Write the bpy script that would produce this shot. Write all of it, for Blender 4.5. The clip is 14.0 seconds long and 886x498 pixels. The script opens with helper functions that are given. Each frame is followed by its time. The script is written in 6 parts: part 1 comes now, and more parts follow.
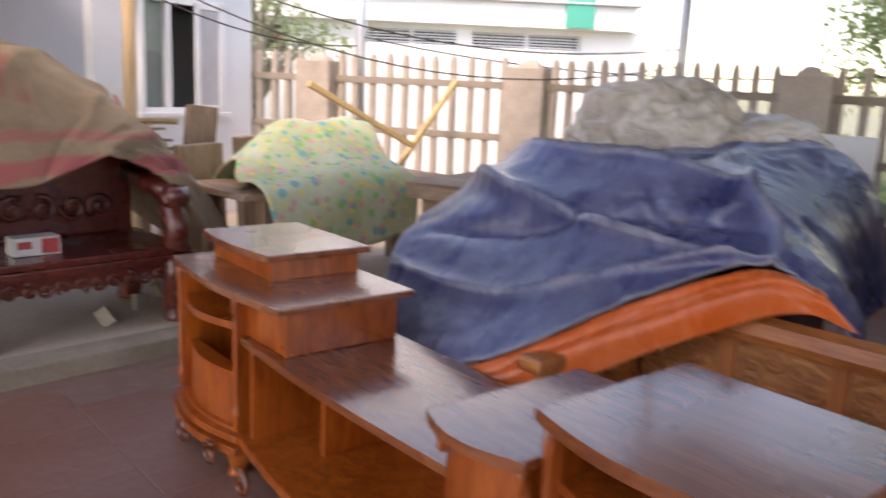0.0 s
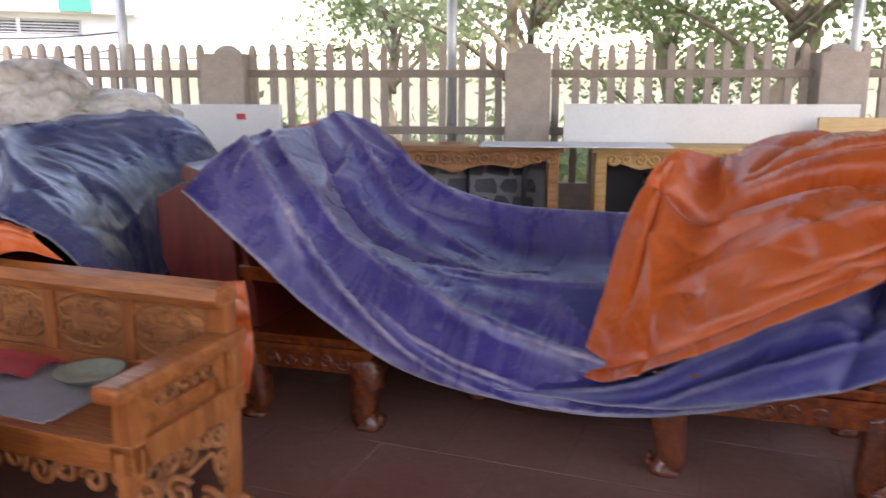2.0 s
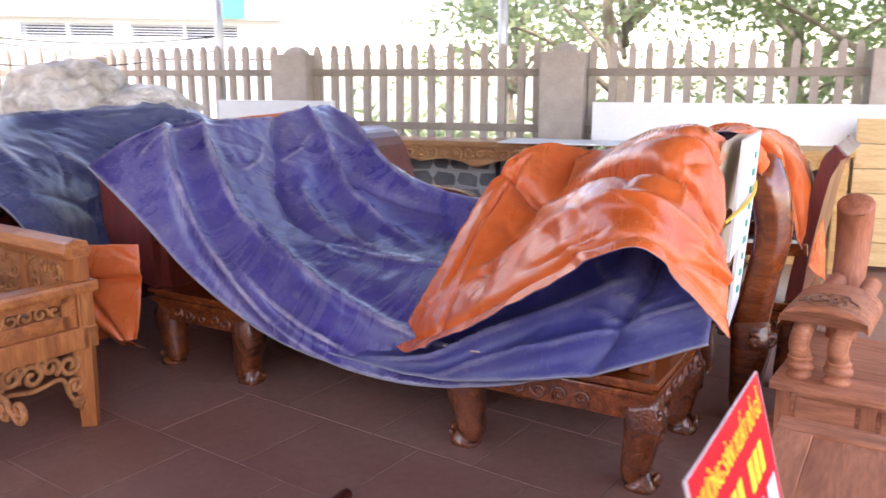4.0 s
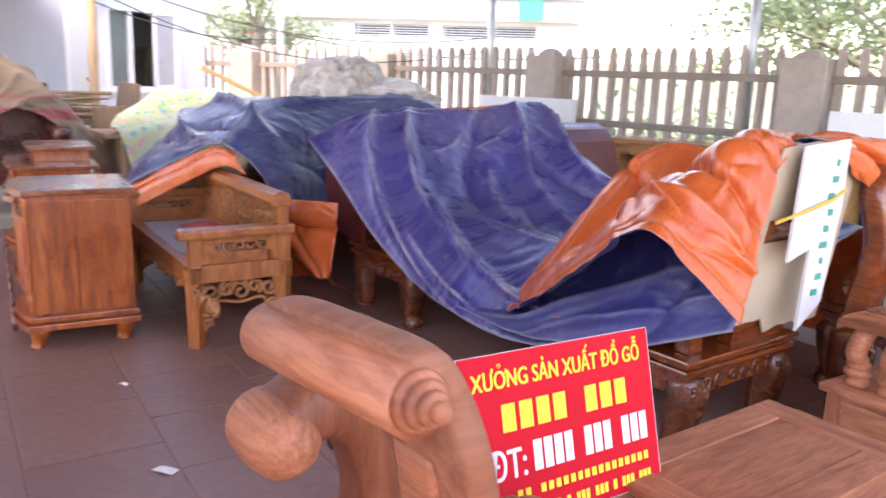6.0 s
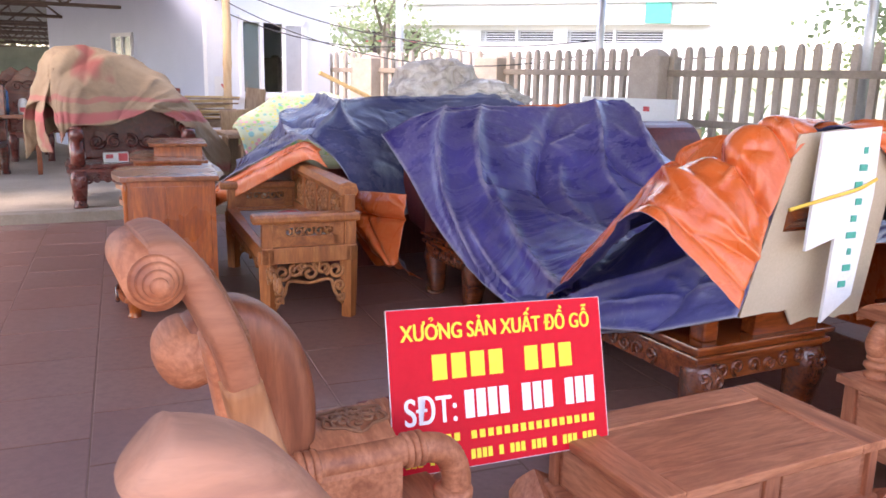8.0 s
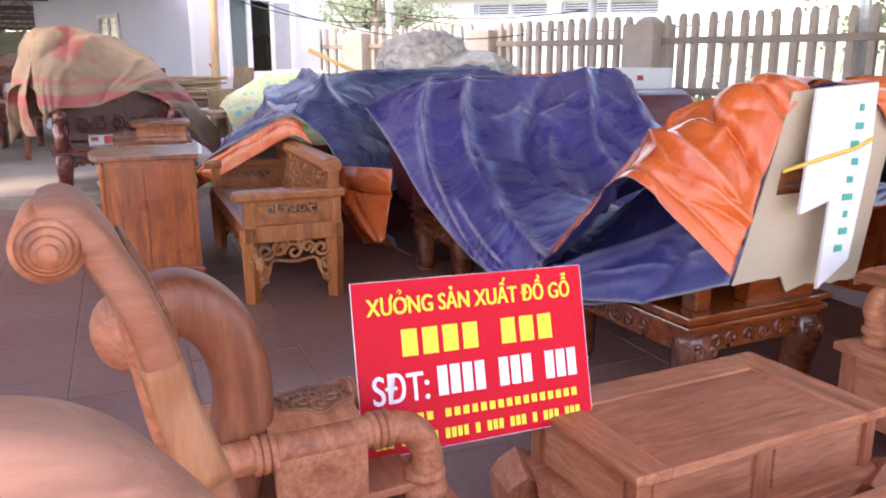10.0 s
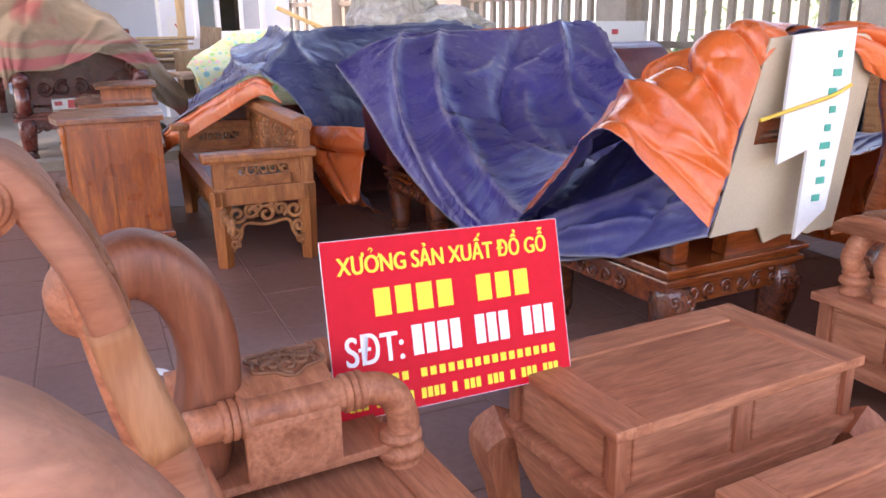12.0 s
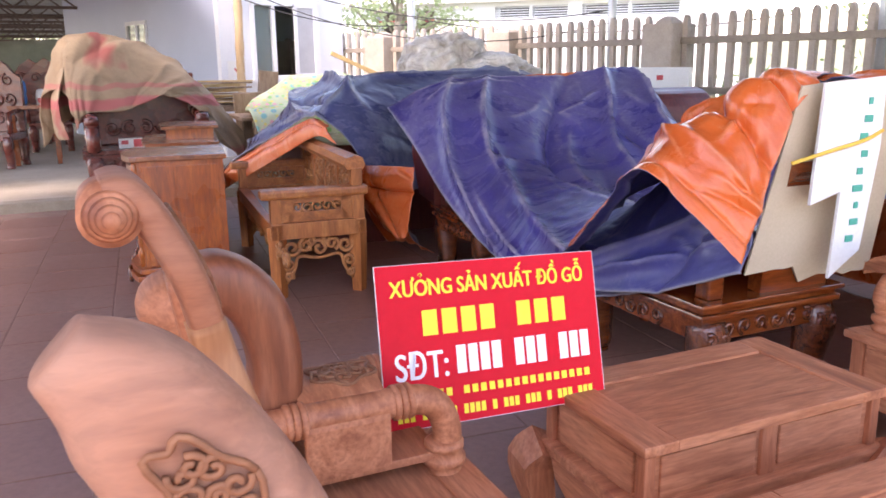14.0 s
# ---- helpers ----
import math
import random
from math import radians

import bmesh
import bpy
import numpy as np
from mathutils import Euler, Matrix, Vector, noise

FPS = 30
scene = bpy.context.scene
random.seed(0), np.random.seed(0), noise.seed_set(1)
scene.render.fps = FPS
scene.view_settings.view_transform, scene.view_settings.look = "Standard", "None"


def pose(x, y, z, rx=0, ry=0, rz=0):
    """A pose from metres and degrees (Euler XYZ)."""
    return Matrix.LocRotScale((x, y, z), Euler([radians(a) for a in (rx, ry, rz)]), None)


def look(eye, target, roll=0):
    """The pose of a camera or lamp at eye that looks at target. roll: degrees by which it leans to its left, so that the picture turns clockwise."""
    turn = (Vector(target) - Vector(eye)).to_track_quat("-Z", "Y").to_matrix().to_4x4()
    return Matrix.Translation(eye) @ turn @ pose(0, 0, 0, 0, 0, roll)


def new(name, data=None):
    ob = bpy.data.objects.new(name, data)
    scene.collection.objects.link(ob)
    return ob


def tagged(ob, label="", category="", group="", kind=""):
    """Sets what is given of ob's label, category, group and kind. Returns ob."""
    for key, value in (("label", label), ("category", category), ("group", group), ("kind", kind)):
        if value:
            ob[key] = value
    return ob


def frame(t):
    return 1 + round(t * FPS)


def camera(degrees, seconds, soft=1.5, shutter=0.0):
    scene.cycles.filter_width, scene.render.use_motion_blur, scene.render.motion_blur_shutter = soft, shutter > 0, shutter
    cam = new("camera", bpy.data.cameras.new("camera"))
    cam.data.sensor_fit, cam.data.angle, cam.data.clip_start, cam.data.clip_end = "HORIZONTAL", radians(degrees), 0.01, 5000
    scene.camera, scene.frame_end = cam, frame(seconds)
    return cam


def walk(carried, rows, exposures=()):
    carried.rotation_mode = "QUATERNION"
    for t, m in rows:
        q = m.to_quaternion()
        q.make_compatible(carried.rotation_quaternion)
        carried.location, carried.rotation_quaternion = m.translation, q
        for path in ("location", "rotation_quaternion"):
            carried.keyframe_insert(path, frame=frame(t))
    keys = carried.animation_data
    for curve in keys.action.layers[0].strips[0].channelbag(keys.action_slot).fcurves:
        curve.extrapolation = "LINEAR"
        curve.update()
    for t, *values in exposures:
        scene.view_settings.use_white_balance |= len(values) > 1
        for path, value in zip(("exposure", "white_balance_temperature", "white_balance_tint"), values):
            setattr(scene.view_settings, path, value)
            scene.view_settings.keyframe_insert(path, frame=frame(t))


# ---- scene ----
cam = camera(58.0, 14.0, soft=1.6, shutter=0.55)
PATH = [
    (0, (-1.106, 0.421, 1.493), (-1.08, 2.381, 1.098), 2.6),
    (0.5, (-0.87, 0.206, 1.474), (-0.606, 2.141, 1.041), 0.3),
    (1, (-0.597, -0.034, 1.498), (-0.068, 1.852, 1.093), -0.4),
    (1.5, (-0.273, -0.289, 1.492), (0.49, 1.524, 1.129), -1.6),
    (2, (0.046, -0.547, 1.492), (0.98, 1.172, 1.076), -0.0),
    (2.5, (0.388, -0.785, 1.495), (1.29, 0.945, 1.053), 0.3),
    (5, (1.778, -1.722, 1.444), (1.897, 0.233, 1.038), 0.9),
    (5.5, (1.962, -1.874, 1.452), (1.914, 0.075, 1.006), 1.7),
    (6, (2.153, -2.029, 1.469), (1.868, -0.095, 1.045), 1.9),
    (6.5, (2.338, -2.097, 1.442), (1.884, -0.199, 1.004), 2.2),
    (7, (2.496, -2.131, 1.43), (1.957, -0.252, 1.006), 2.2),
    (9.5, (2.722, -2.027, 1.378), (2.042, -0.192, 0.964), 0.2),
    (10, (2.712, -1.986, 1.365), (2.083, -0.145, 0.901), -0.1),
    (10.5, (2.707, -1.961, 1.35), (2.108, -0.122, 0.838), -0.7),
    (11, (2.701, -1.931, 1.337), (2.112, -0.106, 0.768), -1.1),
    (11.5, (2.703, -1.919, 1.333), (2.135, -0.091, 0.754), -1.3),
    (12, (2.705, -1.929, 1.337), (2.136, -0.094, 0.779), -0.9),
    (12.5, (2.713, -1.952, 1.338), (2.131, -0.112, 0.812), -1.5),
    (13, (2.726, -1.99, 1.34), (2.123, -0.15, 0.839), -1.5),
    (13.5, (2.745, -2.04, 1.345), (2.104, -0.206, 0.87), -1.0),
    (14, (2.761, -2.095, 1.347), (2.078, -0.271, 0.892), -0.7),
]
walk(cam, [(t, look(eye, target, roll)) for t, eye, target, roll in PATH], exposures=((0.0, 2.0, 8300, 23), (1.5, 2.15, 8200, 24), (2.5, 2.7, 8200, 24), (5.0, 2.98, 7600, 27), (5.6, 2.87, 7600, 27), (9.5, 2.73, 7600, 27), (14.0, 2.73, 7700, 26)))

# ---- world, sun ----
SUN_ELEV, SUN_AZ = 55.0, 200.0
world = bpy.data.worlds.new("sky")
scene.world = world
world.use_nodes = True
wn = world.node_tree
sky = wn.nodes.new("ShaderNodeTexSky")
sky.sky_type = "NISHITA"
sky.sun_disc = False
sky.sun_elevation, sky.sun_rotation = radians(SUN_ELEV), radians(SUN_AZ)
sky.air_density, sky.dust_density, sky.ozone_density = 1.0, 1.0, 1.0
bg = wn.nodes["Background"]
wn.links.new(sky.outputs[0], bg.inputs[0])
bg.inputs[1].default_value = 0.15
sun_data = bpy.data.lights.new("sun", "SUN")
sun_data.energy, sun_data.angle, sun_data.color = 1.1, radians(16), (1.0, 0.97, 0.93)
sun = new("sun", sun_data)
sun.rotation_euler = Euler((radians(90 - SUN_ELEV), 0, radians(180 - SUN_AZ)))

# ---- frame of the yard: a runs along the furniture rows, b towards the fence ----
Q = 2 ** -0.5
YARD = Matrix.Rotation(radians(-45), 4, "Z")


def W(a, b, z=0.0):
    return Vector(((a + b) * Q, (b - a) * Q, z))


# ---- materials ----
def nodes_of(name):
    m = bpy.data.materials.new(name)
    m.use_nodes = True
    nt = m.node_tree
    return m, nt, nt.nodes["Principled BSDF"]


def texcoord(nt, scale=(1, 1, 1), rot=(0, 0, 0), space="Object"):
    tc = nt.nodes.new("ShaderNodeTexCoord")
    mp = nt.nodes.new("ShaderNodeMapping")
    mp.inputs["Scale"].default_value = scale
    mp.inputs["Rotation"].default_value = rot
    nt.links.new(tc.outputs[space], mp.inputs["Vector"])
    return mp.outputs["Vector"]


def ramp(nt, fac, stops):
    r = nt.nodes.new("ShaderNodeValToRGB")
    el = r.color_ramp.elements
    el[0].position, el[0].color = stops[0][0], (*stops[0][1], 1)
    el[1].position, el[1].color = stops[-1][0], (*stops[-1][1], 1)
    for p, c in stops[1:-1]:
        e = el.new(p)
        e.color = (*c, 1)
    nt.links.new(fac, r.inputs[0])
    return r.outputs[0]


def noise_tex(nt, vec, scale, detail=4.0, rough=0.55, dist=0.0):
    n = nt.nodes.new("ShaderNodeTexNoise")
    n.inputs["Scale"].default_value, n.inputs["Detail"].default_value = scale, detail
    n.inputs["Roughness"].default_value, n.inputs["Distortion"].default_value = rough, dist
    nt.links.new(vec, n.inputs["Vector"])
    return n.outputs["Fac"]


def mix(nt, fac, a, b, kind="MIX"):
    m = nt.nodes.new("ShaderNodeMixRGB")
    m.blend_type = kind
    for socket, v in zip(m.inputs, (fac, a, b)):
        if isinstance(v, (int, float)):
            socket.default_value = v
        elif isinstance(v, tuple):
            socket.default_value = (*v, 1)
        else:
            nt.links.new(v, socket)
    return m.outputs[0]


def bump(nt, bsdf, height, strength=0.3, dist=0.01):
    b = nt.nodes.new("ShaderNodeBump")
    b.inputs["Strength"].default_value, b.inputs["Distance"].default_value = strength, dist
    nt.links.new(height, b.inputs["Height"])
    nt.links.new(b.outputs[0], bsdf.inputs["Normal"])


def rand_shift(nt, vec, amount=3.0):
    oi = nt.nodes.new("ShaderNodeObjectInfo")
    mu = nt.nodes.new("ShaderNodeMath")
    mu.operation = "MULTIPLY"
    mu.inputs[1].default_value = amount
    nt.links.new(oi.outputs["Random"], mu.inputs[0])
    ad = nt.nodes.new("ShaderNodeVectorMath")
    nt.links.new(vec, ad.inputs[0])
    nt.links.new(mu.outputs[0], ad.inputs[1])
    return ad.outputs[0]


def wood(name, dark, mid, light, rough=0.35, along="x", coat=0.0, dust=0.0, carve=0.0):
    """Grained timber; along: the axis of the grain."""
    m, nt, b = nodes_of(name)
    sc = {"x": (1.2, 9, 9), "y": (9, 1.2, 9), "z": (9, 9, 1.2)}[along]
    v = rand_shift(nt, texcoord(nt, sc))
    n1 = noise_tex(nt, v, 1.6, 5, 0.6, 1.2)
    n2 = noise_tex(nt, v, 11, 3, 0.6, 0.4)
    v2 = texcoord(nt)
    n3 = noise_tex(nt, v2, 2.3, 3, 0.6)
    col = ramp(nt, n1, ((0.28, dark), (0.5, mid), (0.72, light)))
    col = mix(nt, ramp(nt, n2, ((0.42, (0, 0, 0)), (0.68, (0.55, 0.55, 0.55)))), col, dark)
    col = mix(nt, ramp(nt, n3, ((0.45, (0, 0, 0)), (0.75, (0.35 + dust, 0.35 + dust, 0.35 + dust)))), col, light if not dust else (0.56, 0.4, 0.32))
    nt.links.new(col, b.inputs["Base Color"])
    b.inputs["Roughness"].default_value = rough
    nt.links.new(ramp(nt, n3, ((0.3, (rough * 0.8,) * 3), (0.8, (min(1, rough * 1.5),) * 3))), b.inputs["Roughness"])
    b.inputs["Coat Weight"].default_value, b.inputs["Coat Roughness"].default_value = coat, 0.12
    h = n2
    if carve:
        h = mix(nt, 0.75, n2, noise_tex(nt, v2, 34, 2, 0.5, 2.5))
    bump(nt, b, h, 0.12 + carve, 0.004 + 0.006 * carve)
    return m


def plain(name, c1, c2, rough=0.6, scale=6.0, metal=0.0, bumpy=0.15, fine=60.0, coat=0.0):
    m, nt, b = nodes_of(name)
    v = texcoord(nt)
    n1, n2 = noise_tex(nt, v, scale, 5, 0.6), noise_tex(nt, v, fine, 3, 0.6)
    col = ramp(nt, n1, ((0.3, c1), (0.7, c2)))
    col = mix(nt, 0.25, col, ramp(nt, n2, ((0.3, tuple(x * 0.75 for x in c1)), (0.7, c2))))
    nt.links.new(col, b.inputs["Base Color"])
    b.inputs["Roughness"].default_value, b.inputs["Metallic"].default_value = rough, metal
    b.inputs["Coat Weight"].default_value = coat
    bump(nt, b, n2, bumpy, 0.004)
    return m


def tarp(name, deep, mid, dusty, dust_at=0.55, rough=0.3, worn=0.55):
    """Woven plastic sheet: soft clouds of pale dust and painted sky sheen, dust smears, folds rubbed white along their
    edges.
    """
    m, nt, b = nodes_of(name)
    v = texcoord(nt)
    big = noise_tex(nt, v, 1.5, 6, 0.6, 0.8)
    smear = noise_tex(nt, texcoord(nt, (3.0, 0.8, 1.0), (0.3, 0, 0.7)), 1.6, 7, 0.68, 0.6)
    fine = noise_tex(nt, v, 60, 5, 0.8)
    col = ramp(nt, big, ((0.3, deep), (0.65, mid)))
    d = mix(nt, 0.3, smear, fine)
    d = ramp(nt, d, ((dust_at - 0.05, (0, 0, 0)), (dust_at + 0.05, (0.1, 0.1, 0.1)), (dust_at + 0.2, (0.3, 0.3, 0.3))))
    # pale clouds: settled dust, plus the sky's sheen put into the colour
    dust_sheen = ramp(nt, noise_tex(nt, v, 1.1, 7, 0.75, 0.7), ((0.4, (0.03, 0.03, 0.03)), (0.72, (0.42, 0.42, 0.42))))
    col = mix(nt, dust_sheen, col, tuple(0.5 * x + 0.5 * y for x, y in zip(mid, dusty)))
    col = mix(nt, d, col, dusty)
    # rubbed, whitened fold edges, broken up by grime
    geo = nt.nodes.new("ShaderNodeNewGeometry")
    edge = ramp(nt, geo.outputs["Pointiness"], ((0.503, (0, 0, 0)), (0.53, (worn,) * 3)))
    gate = ramp(nt, noise_tex(nt, v, 5.0, 6, 0.7), ((0.38, (0.1, 0.1, 0.1)), (0.62, (1, 1, 1))))
    col = mix(nt, mix(nt, 1.0, edge, gate, "MULTIPLY"), col, dusty)
    scuff = ramp(nt, noise_tex(nt, v, 18, 8, 0.82, 1.2), ((0.56, (0, 0, 0)), (0.76, (0.5, 0.5, 0.5))))
    col = mix(nt, scuff, col, dusty)
    nt.links.new(col, b.inputs["Base Color"])
    nt.links.new(ramp(nt, smear, ((0.35, (rough,) * 3), (0.7, (rough + 0.2,) * 3))), b.inputs["Roughness"])
    h = mix(nt, 0.35, noise_tex(nt, v, 9, 4, 0.6, 1.2), noise_tex(nt, v, 34, 4, 0.6, 0.8))
    bump(nt, b, h, 0.22, 0.012)
    return m


M = dict(
    cab=wood("varnished_orange_wood", (0.13, 0.021, 0.004), (0.39, 0.078, 0.01), (0.56, 0.15, 0.022), 0.3, "z", 0.5),
    cabtop=wood("varnished_brown_top", (0.14, 0.036, 0.012), (0.27, 0.075, 0.024), (0.37, 0.125, 0.045), 0.24, "x", 0.6),
    bench=wood("satin_oak_brown", (0.2, 0.056, 0.014), (0.4, 0.122, 0.03), (0.54, 0.2, 0.058), 0.45, "x", 0.1),
    benchz=wood("satin_oak_brown_upright", (0.2, 0.056, 0.014), (0.4, 0.122, 0.03), (0.54, 0.2, 0.058), 0.45, "z", 0.1),
    benchcarve=wood("carved_oak_brown", (0.17, 0.055, 0.015), (0.4, 0.145, 0.043), (0.55, 0.24, 0.085), 0.5, "x", 0.05, 0, 0.6),
    raw=wood("raw_red_wood", (0.2, 0.056, 0.025), (0.42, 0.15, 0.072), (0.54, 0.225, 0.125), 0.6, "x"),
    rawy=wood("raw_red_wood_lengthwise", (0.2, 0.056, 0.025), (0.42, 0.15, 0.072), (0.54, 0.225, 0.125), 0.6, "y"),
    rawz=wood("raw_red_wood_upright", (0.19, 0.052, 0.023), (0.39, 0.13, 0.062), (0.5, 0.2, 0.108), 0.55, "z"),
    dusty=wood("sanded_dusty_red_wood", (0.195, 0.0612, 0.0286), (0.3276, 0.1188, 0.0598), (0.4134, 0.18, 0.1054), 0.7, "y", 0, 0.12),
    rawdark=wood("raw_dark_red_wood", (0.1235, 0.033, 0.015), (0.208, 0.0605, 0.0275), (0.273, 0.0935, 0.045), 0.5, "z"),
    patch=wood("pale_wood_filler", (0.238, 0.088, 0.0338), (0.357, 0.148, 0.06), (0.425, 0.208, 0.0975), 0.8, "z", 0, 0.1),
    # darker tone than the raw wood, for the raised ornaments
    carved=wood("darker_relief_wood", (0.14, 0.0488, 0.021), (0.231, 0.091, 0.042), (0.294, 0.13, 0.066), 0.65, "y"),
    gloss=wood("glossy_carved_brown", (0.08, 0.014, 0.004), (0.2, 0.04, 0.009), (0.33, 0.08, 0.018), 0.2, "x", 0.7),
    glosscarve=wood("glossy_carved_relief", (0.06, 0.011, 0.003), (0.15, 0.03, 0.007), (0.25, 0.06, 0.014), 0.16, "x", 0.9, 0, 0.9),
    lacquer=wood("dark_red_lacquer", (0.05, 0.01, 0.007), (0.13, 0.022, 0.014), (0.2, 0.04, 0.025), 0.25, "x", 0.6, 0, 0.5),
    maroon=wood("maroon_lacquer_panel", (0.07, 0.008, 0.006), (0.13, 0.018, 0.013), (0.18, 0.03, 0.02), 0.35, "z", 0.3),
    light=wood("carved_yellow_wood", (0.4, 0.2, 0.06), (0.55, 0.32, 0.11), (0.65, 0.42, 0.17), 0.5, "x", 0.1, 0, 0.7),
    honey=wood("carved_honey_wood", (0.24, 0.09, 0.03), (0.42, 0.19, 0.07), (0.52, 0.27, 0.11), 0.5, "x", 0.1, 0, 0.8),
    plank=wood("pale_plank", (0.45, 0.28, 0.12), (0.6, 0.42, 0.2), (0.68, 0.5, 0.27), 0.6, "x"),
    board=wood("weathered_board", (0.16, 0.1, 0.065), (0.28, 0.19, 0.125), (0.38, 0.28, 0.2), 0.8, "x", 0, 0.1),
    boardz=wood("weathered_board_upright", (0.16, 0.1, 0.065), (0.28, 0.19, 0.125), (0.38, 0.28, 0.2), 0.8, "z", 0, 0.1),
    bamboo=wood("pale_bamboo", (0.42, 0.26, 0.13), (0.55, 0.38, 0.22), (0.62, 0.46, 0.3), 0.6, "z"),
    concrete=plain("fence_concrete", (0.34, 0.28, 0.23), (0.5, 0.43, 0.37), 0.9, 5, 0, 0.4, 50),
    rail=plain("fence_rail_concrete", (0.22, 0.18, 0.145), (0.34, 0.285, 0.235), 0.9, 5, 0, 0.4, 50),
    kerb=plain("kerb_concrete", (0.22, 0.18, 0.14), (0.36, 0.31, 0.25), 0.9, 4, 0, 0.4, 40),
    yard=plain("trodden_concrete", (0.36, 0.29, 0.22), (0.56, 0.48, 0.39), 0.9, 1.2, 0, 0.3, 30),
    grass=plain("grass_ground", (0.17, 0.18, 0.11), (0.3, 0.29, 0.2), 0.95, 1.2, 0, 0.5, 20),
    grout=plain("floor_grout", (0.19, 0.11, 0.085), (0.26, 0.16, 0.125), 0.9, 8),
    blue=tarp("blue_tarp", (0.02, 0.016, 0.115), (0.06, 0.046, 0.25), (0.4, 0.36, 0.43), 0.5, 0.2, 0.75),
    blue2=tarp("faded_blue_tarp", (0.017, 0.022, 0.085), (0.045, 0.058, 0.19), (0.34, 0.35, 0.42), 0.5, 0.22, 0.75),
    orange=tarp("orange_tarp", (0.5, 0.07, 0.01), (0.68, 0.12, 0.018), (0.7, 0.3, 0.16), 0.62, 0.2, 0.3),
    bluein=tarp("blue_tarp_inside", (0.016, 0.016, 0.11), (0.04, 0.04, 0.2), (0.22, 0.22, 0.3), 0.58, 0.35),
    white=plain("white_wall", (0.72, 0.74, 0.78), (0.8, 0.82, 0.86), 0.6, 1.5, 0, 0.05),
    facade=plain("white_facade", (0.78, 0.78, 0.78), (0.84, 0.84, 0.84), 0.7, 0.8, 0, 0.05),
    # cabin side wall: its shade is put into this grey-blue base colour
    greypanel=plain("shaded_panel_wall", (0.36, 0.41, 0.54), (0.42, 0.47, 0.6), 0.5, 1.0, 0, 0.04),
    frame=plain("white_frame", (0.8, 0.8, 0.82), (0.85, 0.85, 0.86), 0.35, 4, 0, 0.03),
    steel=plain("galvanised_steel", (0.45, 0.46, 0.48), (0.6, 0.61, 0.63), 0.4, 6, 0.6, 0.05),
    rust=plain("painted_truss_steel", (0.09, 0.06, 0.05), (0.17, 0.12, 0.1), 0.6, 7, 0.2, 0.2),
    sheet=plain("roof_sheet", (0.17, 0.165, 0.16), (0.26, 0.25, 0.24), 0.6, 2, 0.1, 0.05),
    card=plain("brown_cardboard", (0.5, 0.4, 0.28), (0.58, 0.47, 0.34), 0.85, 3, 0, 0.1, 90),
    carton=plain("white_carton", (0.74, 0.74, 0.72), (0.8, 0.8, 0.78), 0.6, 3, 0, 0.04),
    teal=plain("green_print", (0.03, 0.33, 0.25), (0.05, 0.4, 0.3), 0.6, 3),
    red=plain("sign_red", (0.62, 0.008, 0.02), (0.66, 0.012, 0.028), 0.45, 2, 0, 0.0, 30, 0.0),
    yellow=plain("sign_yellow", (0.85, 0.68, 0.06), (0.88, 0.72, 0.08), 0.4, 3, 0, 0.0),
    ink=plain("sign_white", (0.8, 0.76, 0.78), (0.84, 0.8, 0.82), 0.4, 3, 0, 0.0),
    # near-black that stands in for the shade inside openings
    black=plain("opening_shade_black", (0.008, 0.008, 0.009), (0.014, 0.014, 0.016), 0.5, 3),
    hemgrey=plain("dusty_hem", (0.2, 0.2, 0.26), (0.3, 0.3, 0.36), 0.5, 9, 0, 0.2),
    celadon=plain("pale_green_enamel", (0.3, 0.4, 0.26), (0.55, 0.62, 0.48), 0.3, 14, 0, 0.05),
    foam=plain("grey_foam_sheet", (0.4, 0.4, 0.42), (0.5, 0.5, 0.52), 0.8, 4, 0, 0.1),
    pink=plain("pink_red_print", (0.55, 0.05, 0.06), (0.6, 0.12, 0.12), 0.6, 10),
    slate=plain("slate_stones", (0.09, 0.09, 0.095), (0.23, 0.23, 0.235), 0.7, 5),
    mortar=plain("pale_mortar", (0.42, 0.41, 0.39), (0.52, 0.51, 0.49), 0.9, 9),
    ropey=plain("yellow_band", (0.7, 0.42, 0.04), (0.78, 0.5, 0.07), 0.5, 9),
    bottle=plain("blue_bottle", (0.03, 0.14, 0.4), (0.05, 0.2, 0.5), 0.15, 4, 0, 0.02),
    bark=plain("tree_bark", (0.2, 0.17, 0.13), (0.32, 0.28, 0.23), 0.9, 8, 0, 0.6, 30),
    net=plain("grey_green_net", (0.14, 0.16, 0.12), (0.22, 0.24, 0.19), 0.9, 3, 0, 0.2),
    wire=plain("cable_black", (0.03, 0.03, 0.03), (0.05, 0.05, 0.05), 0.6, 5),
    door=plain("grey_door_leaf", (0.5, 0.52, 0.56), (0.56, 0.58, 0.62), 0.4, 3, 0, 0.02),
)
for key in ("red", "yellow", "ink"):
    M[key].node_tree.nodes["Principled BSDF"].inputs["Specular IOR Level"].default_value = 0.12


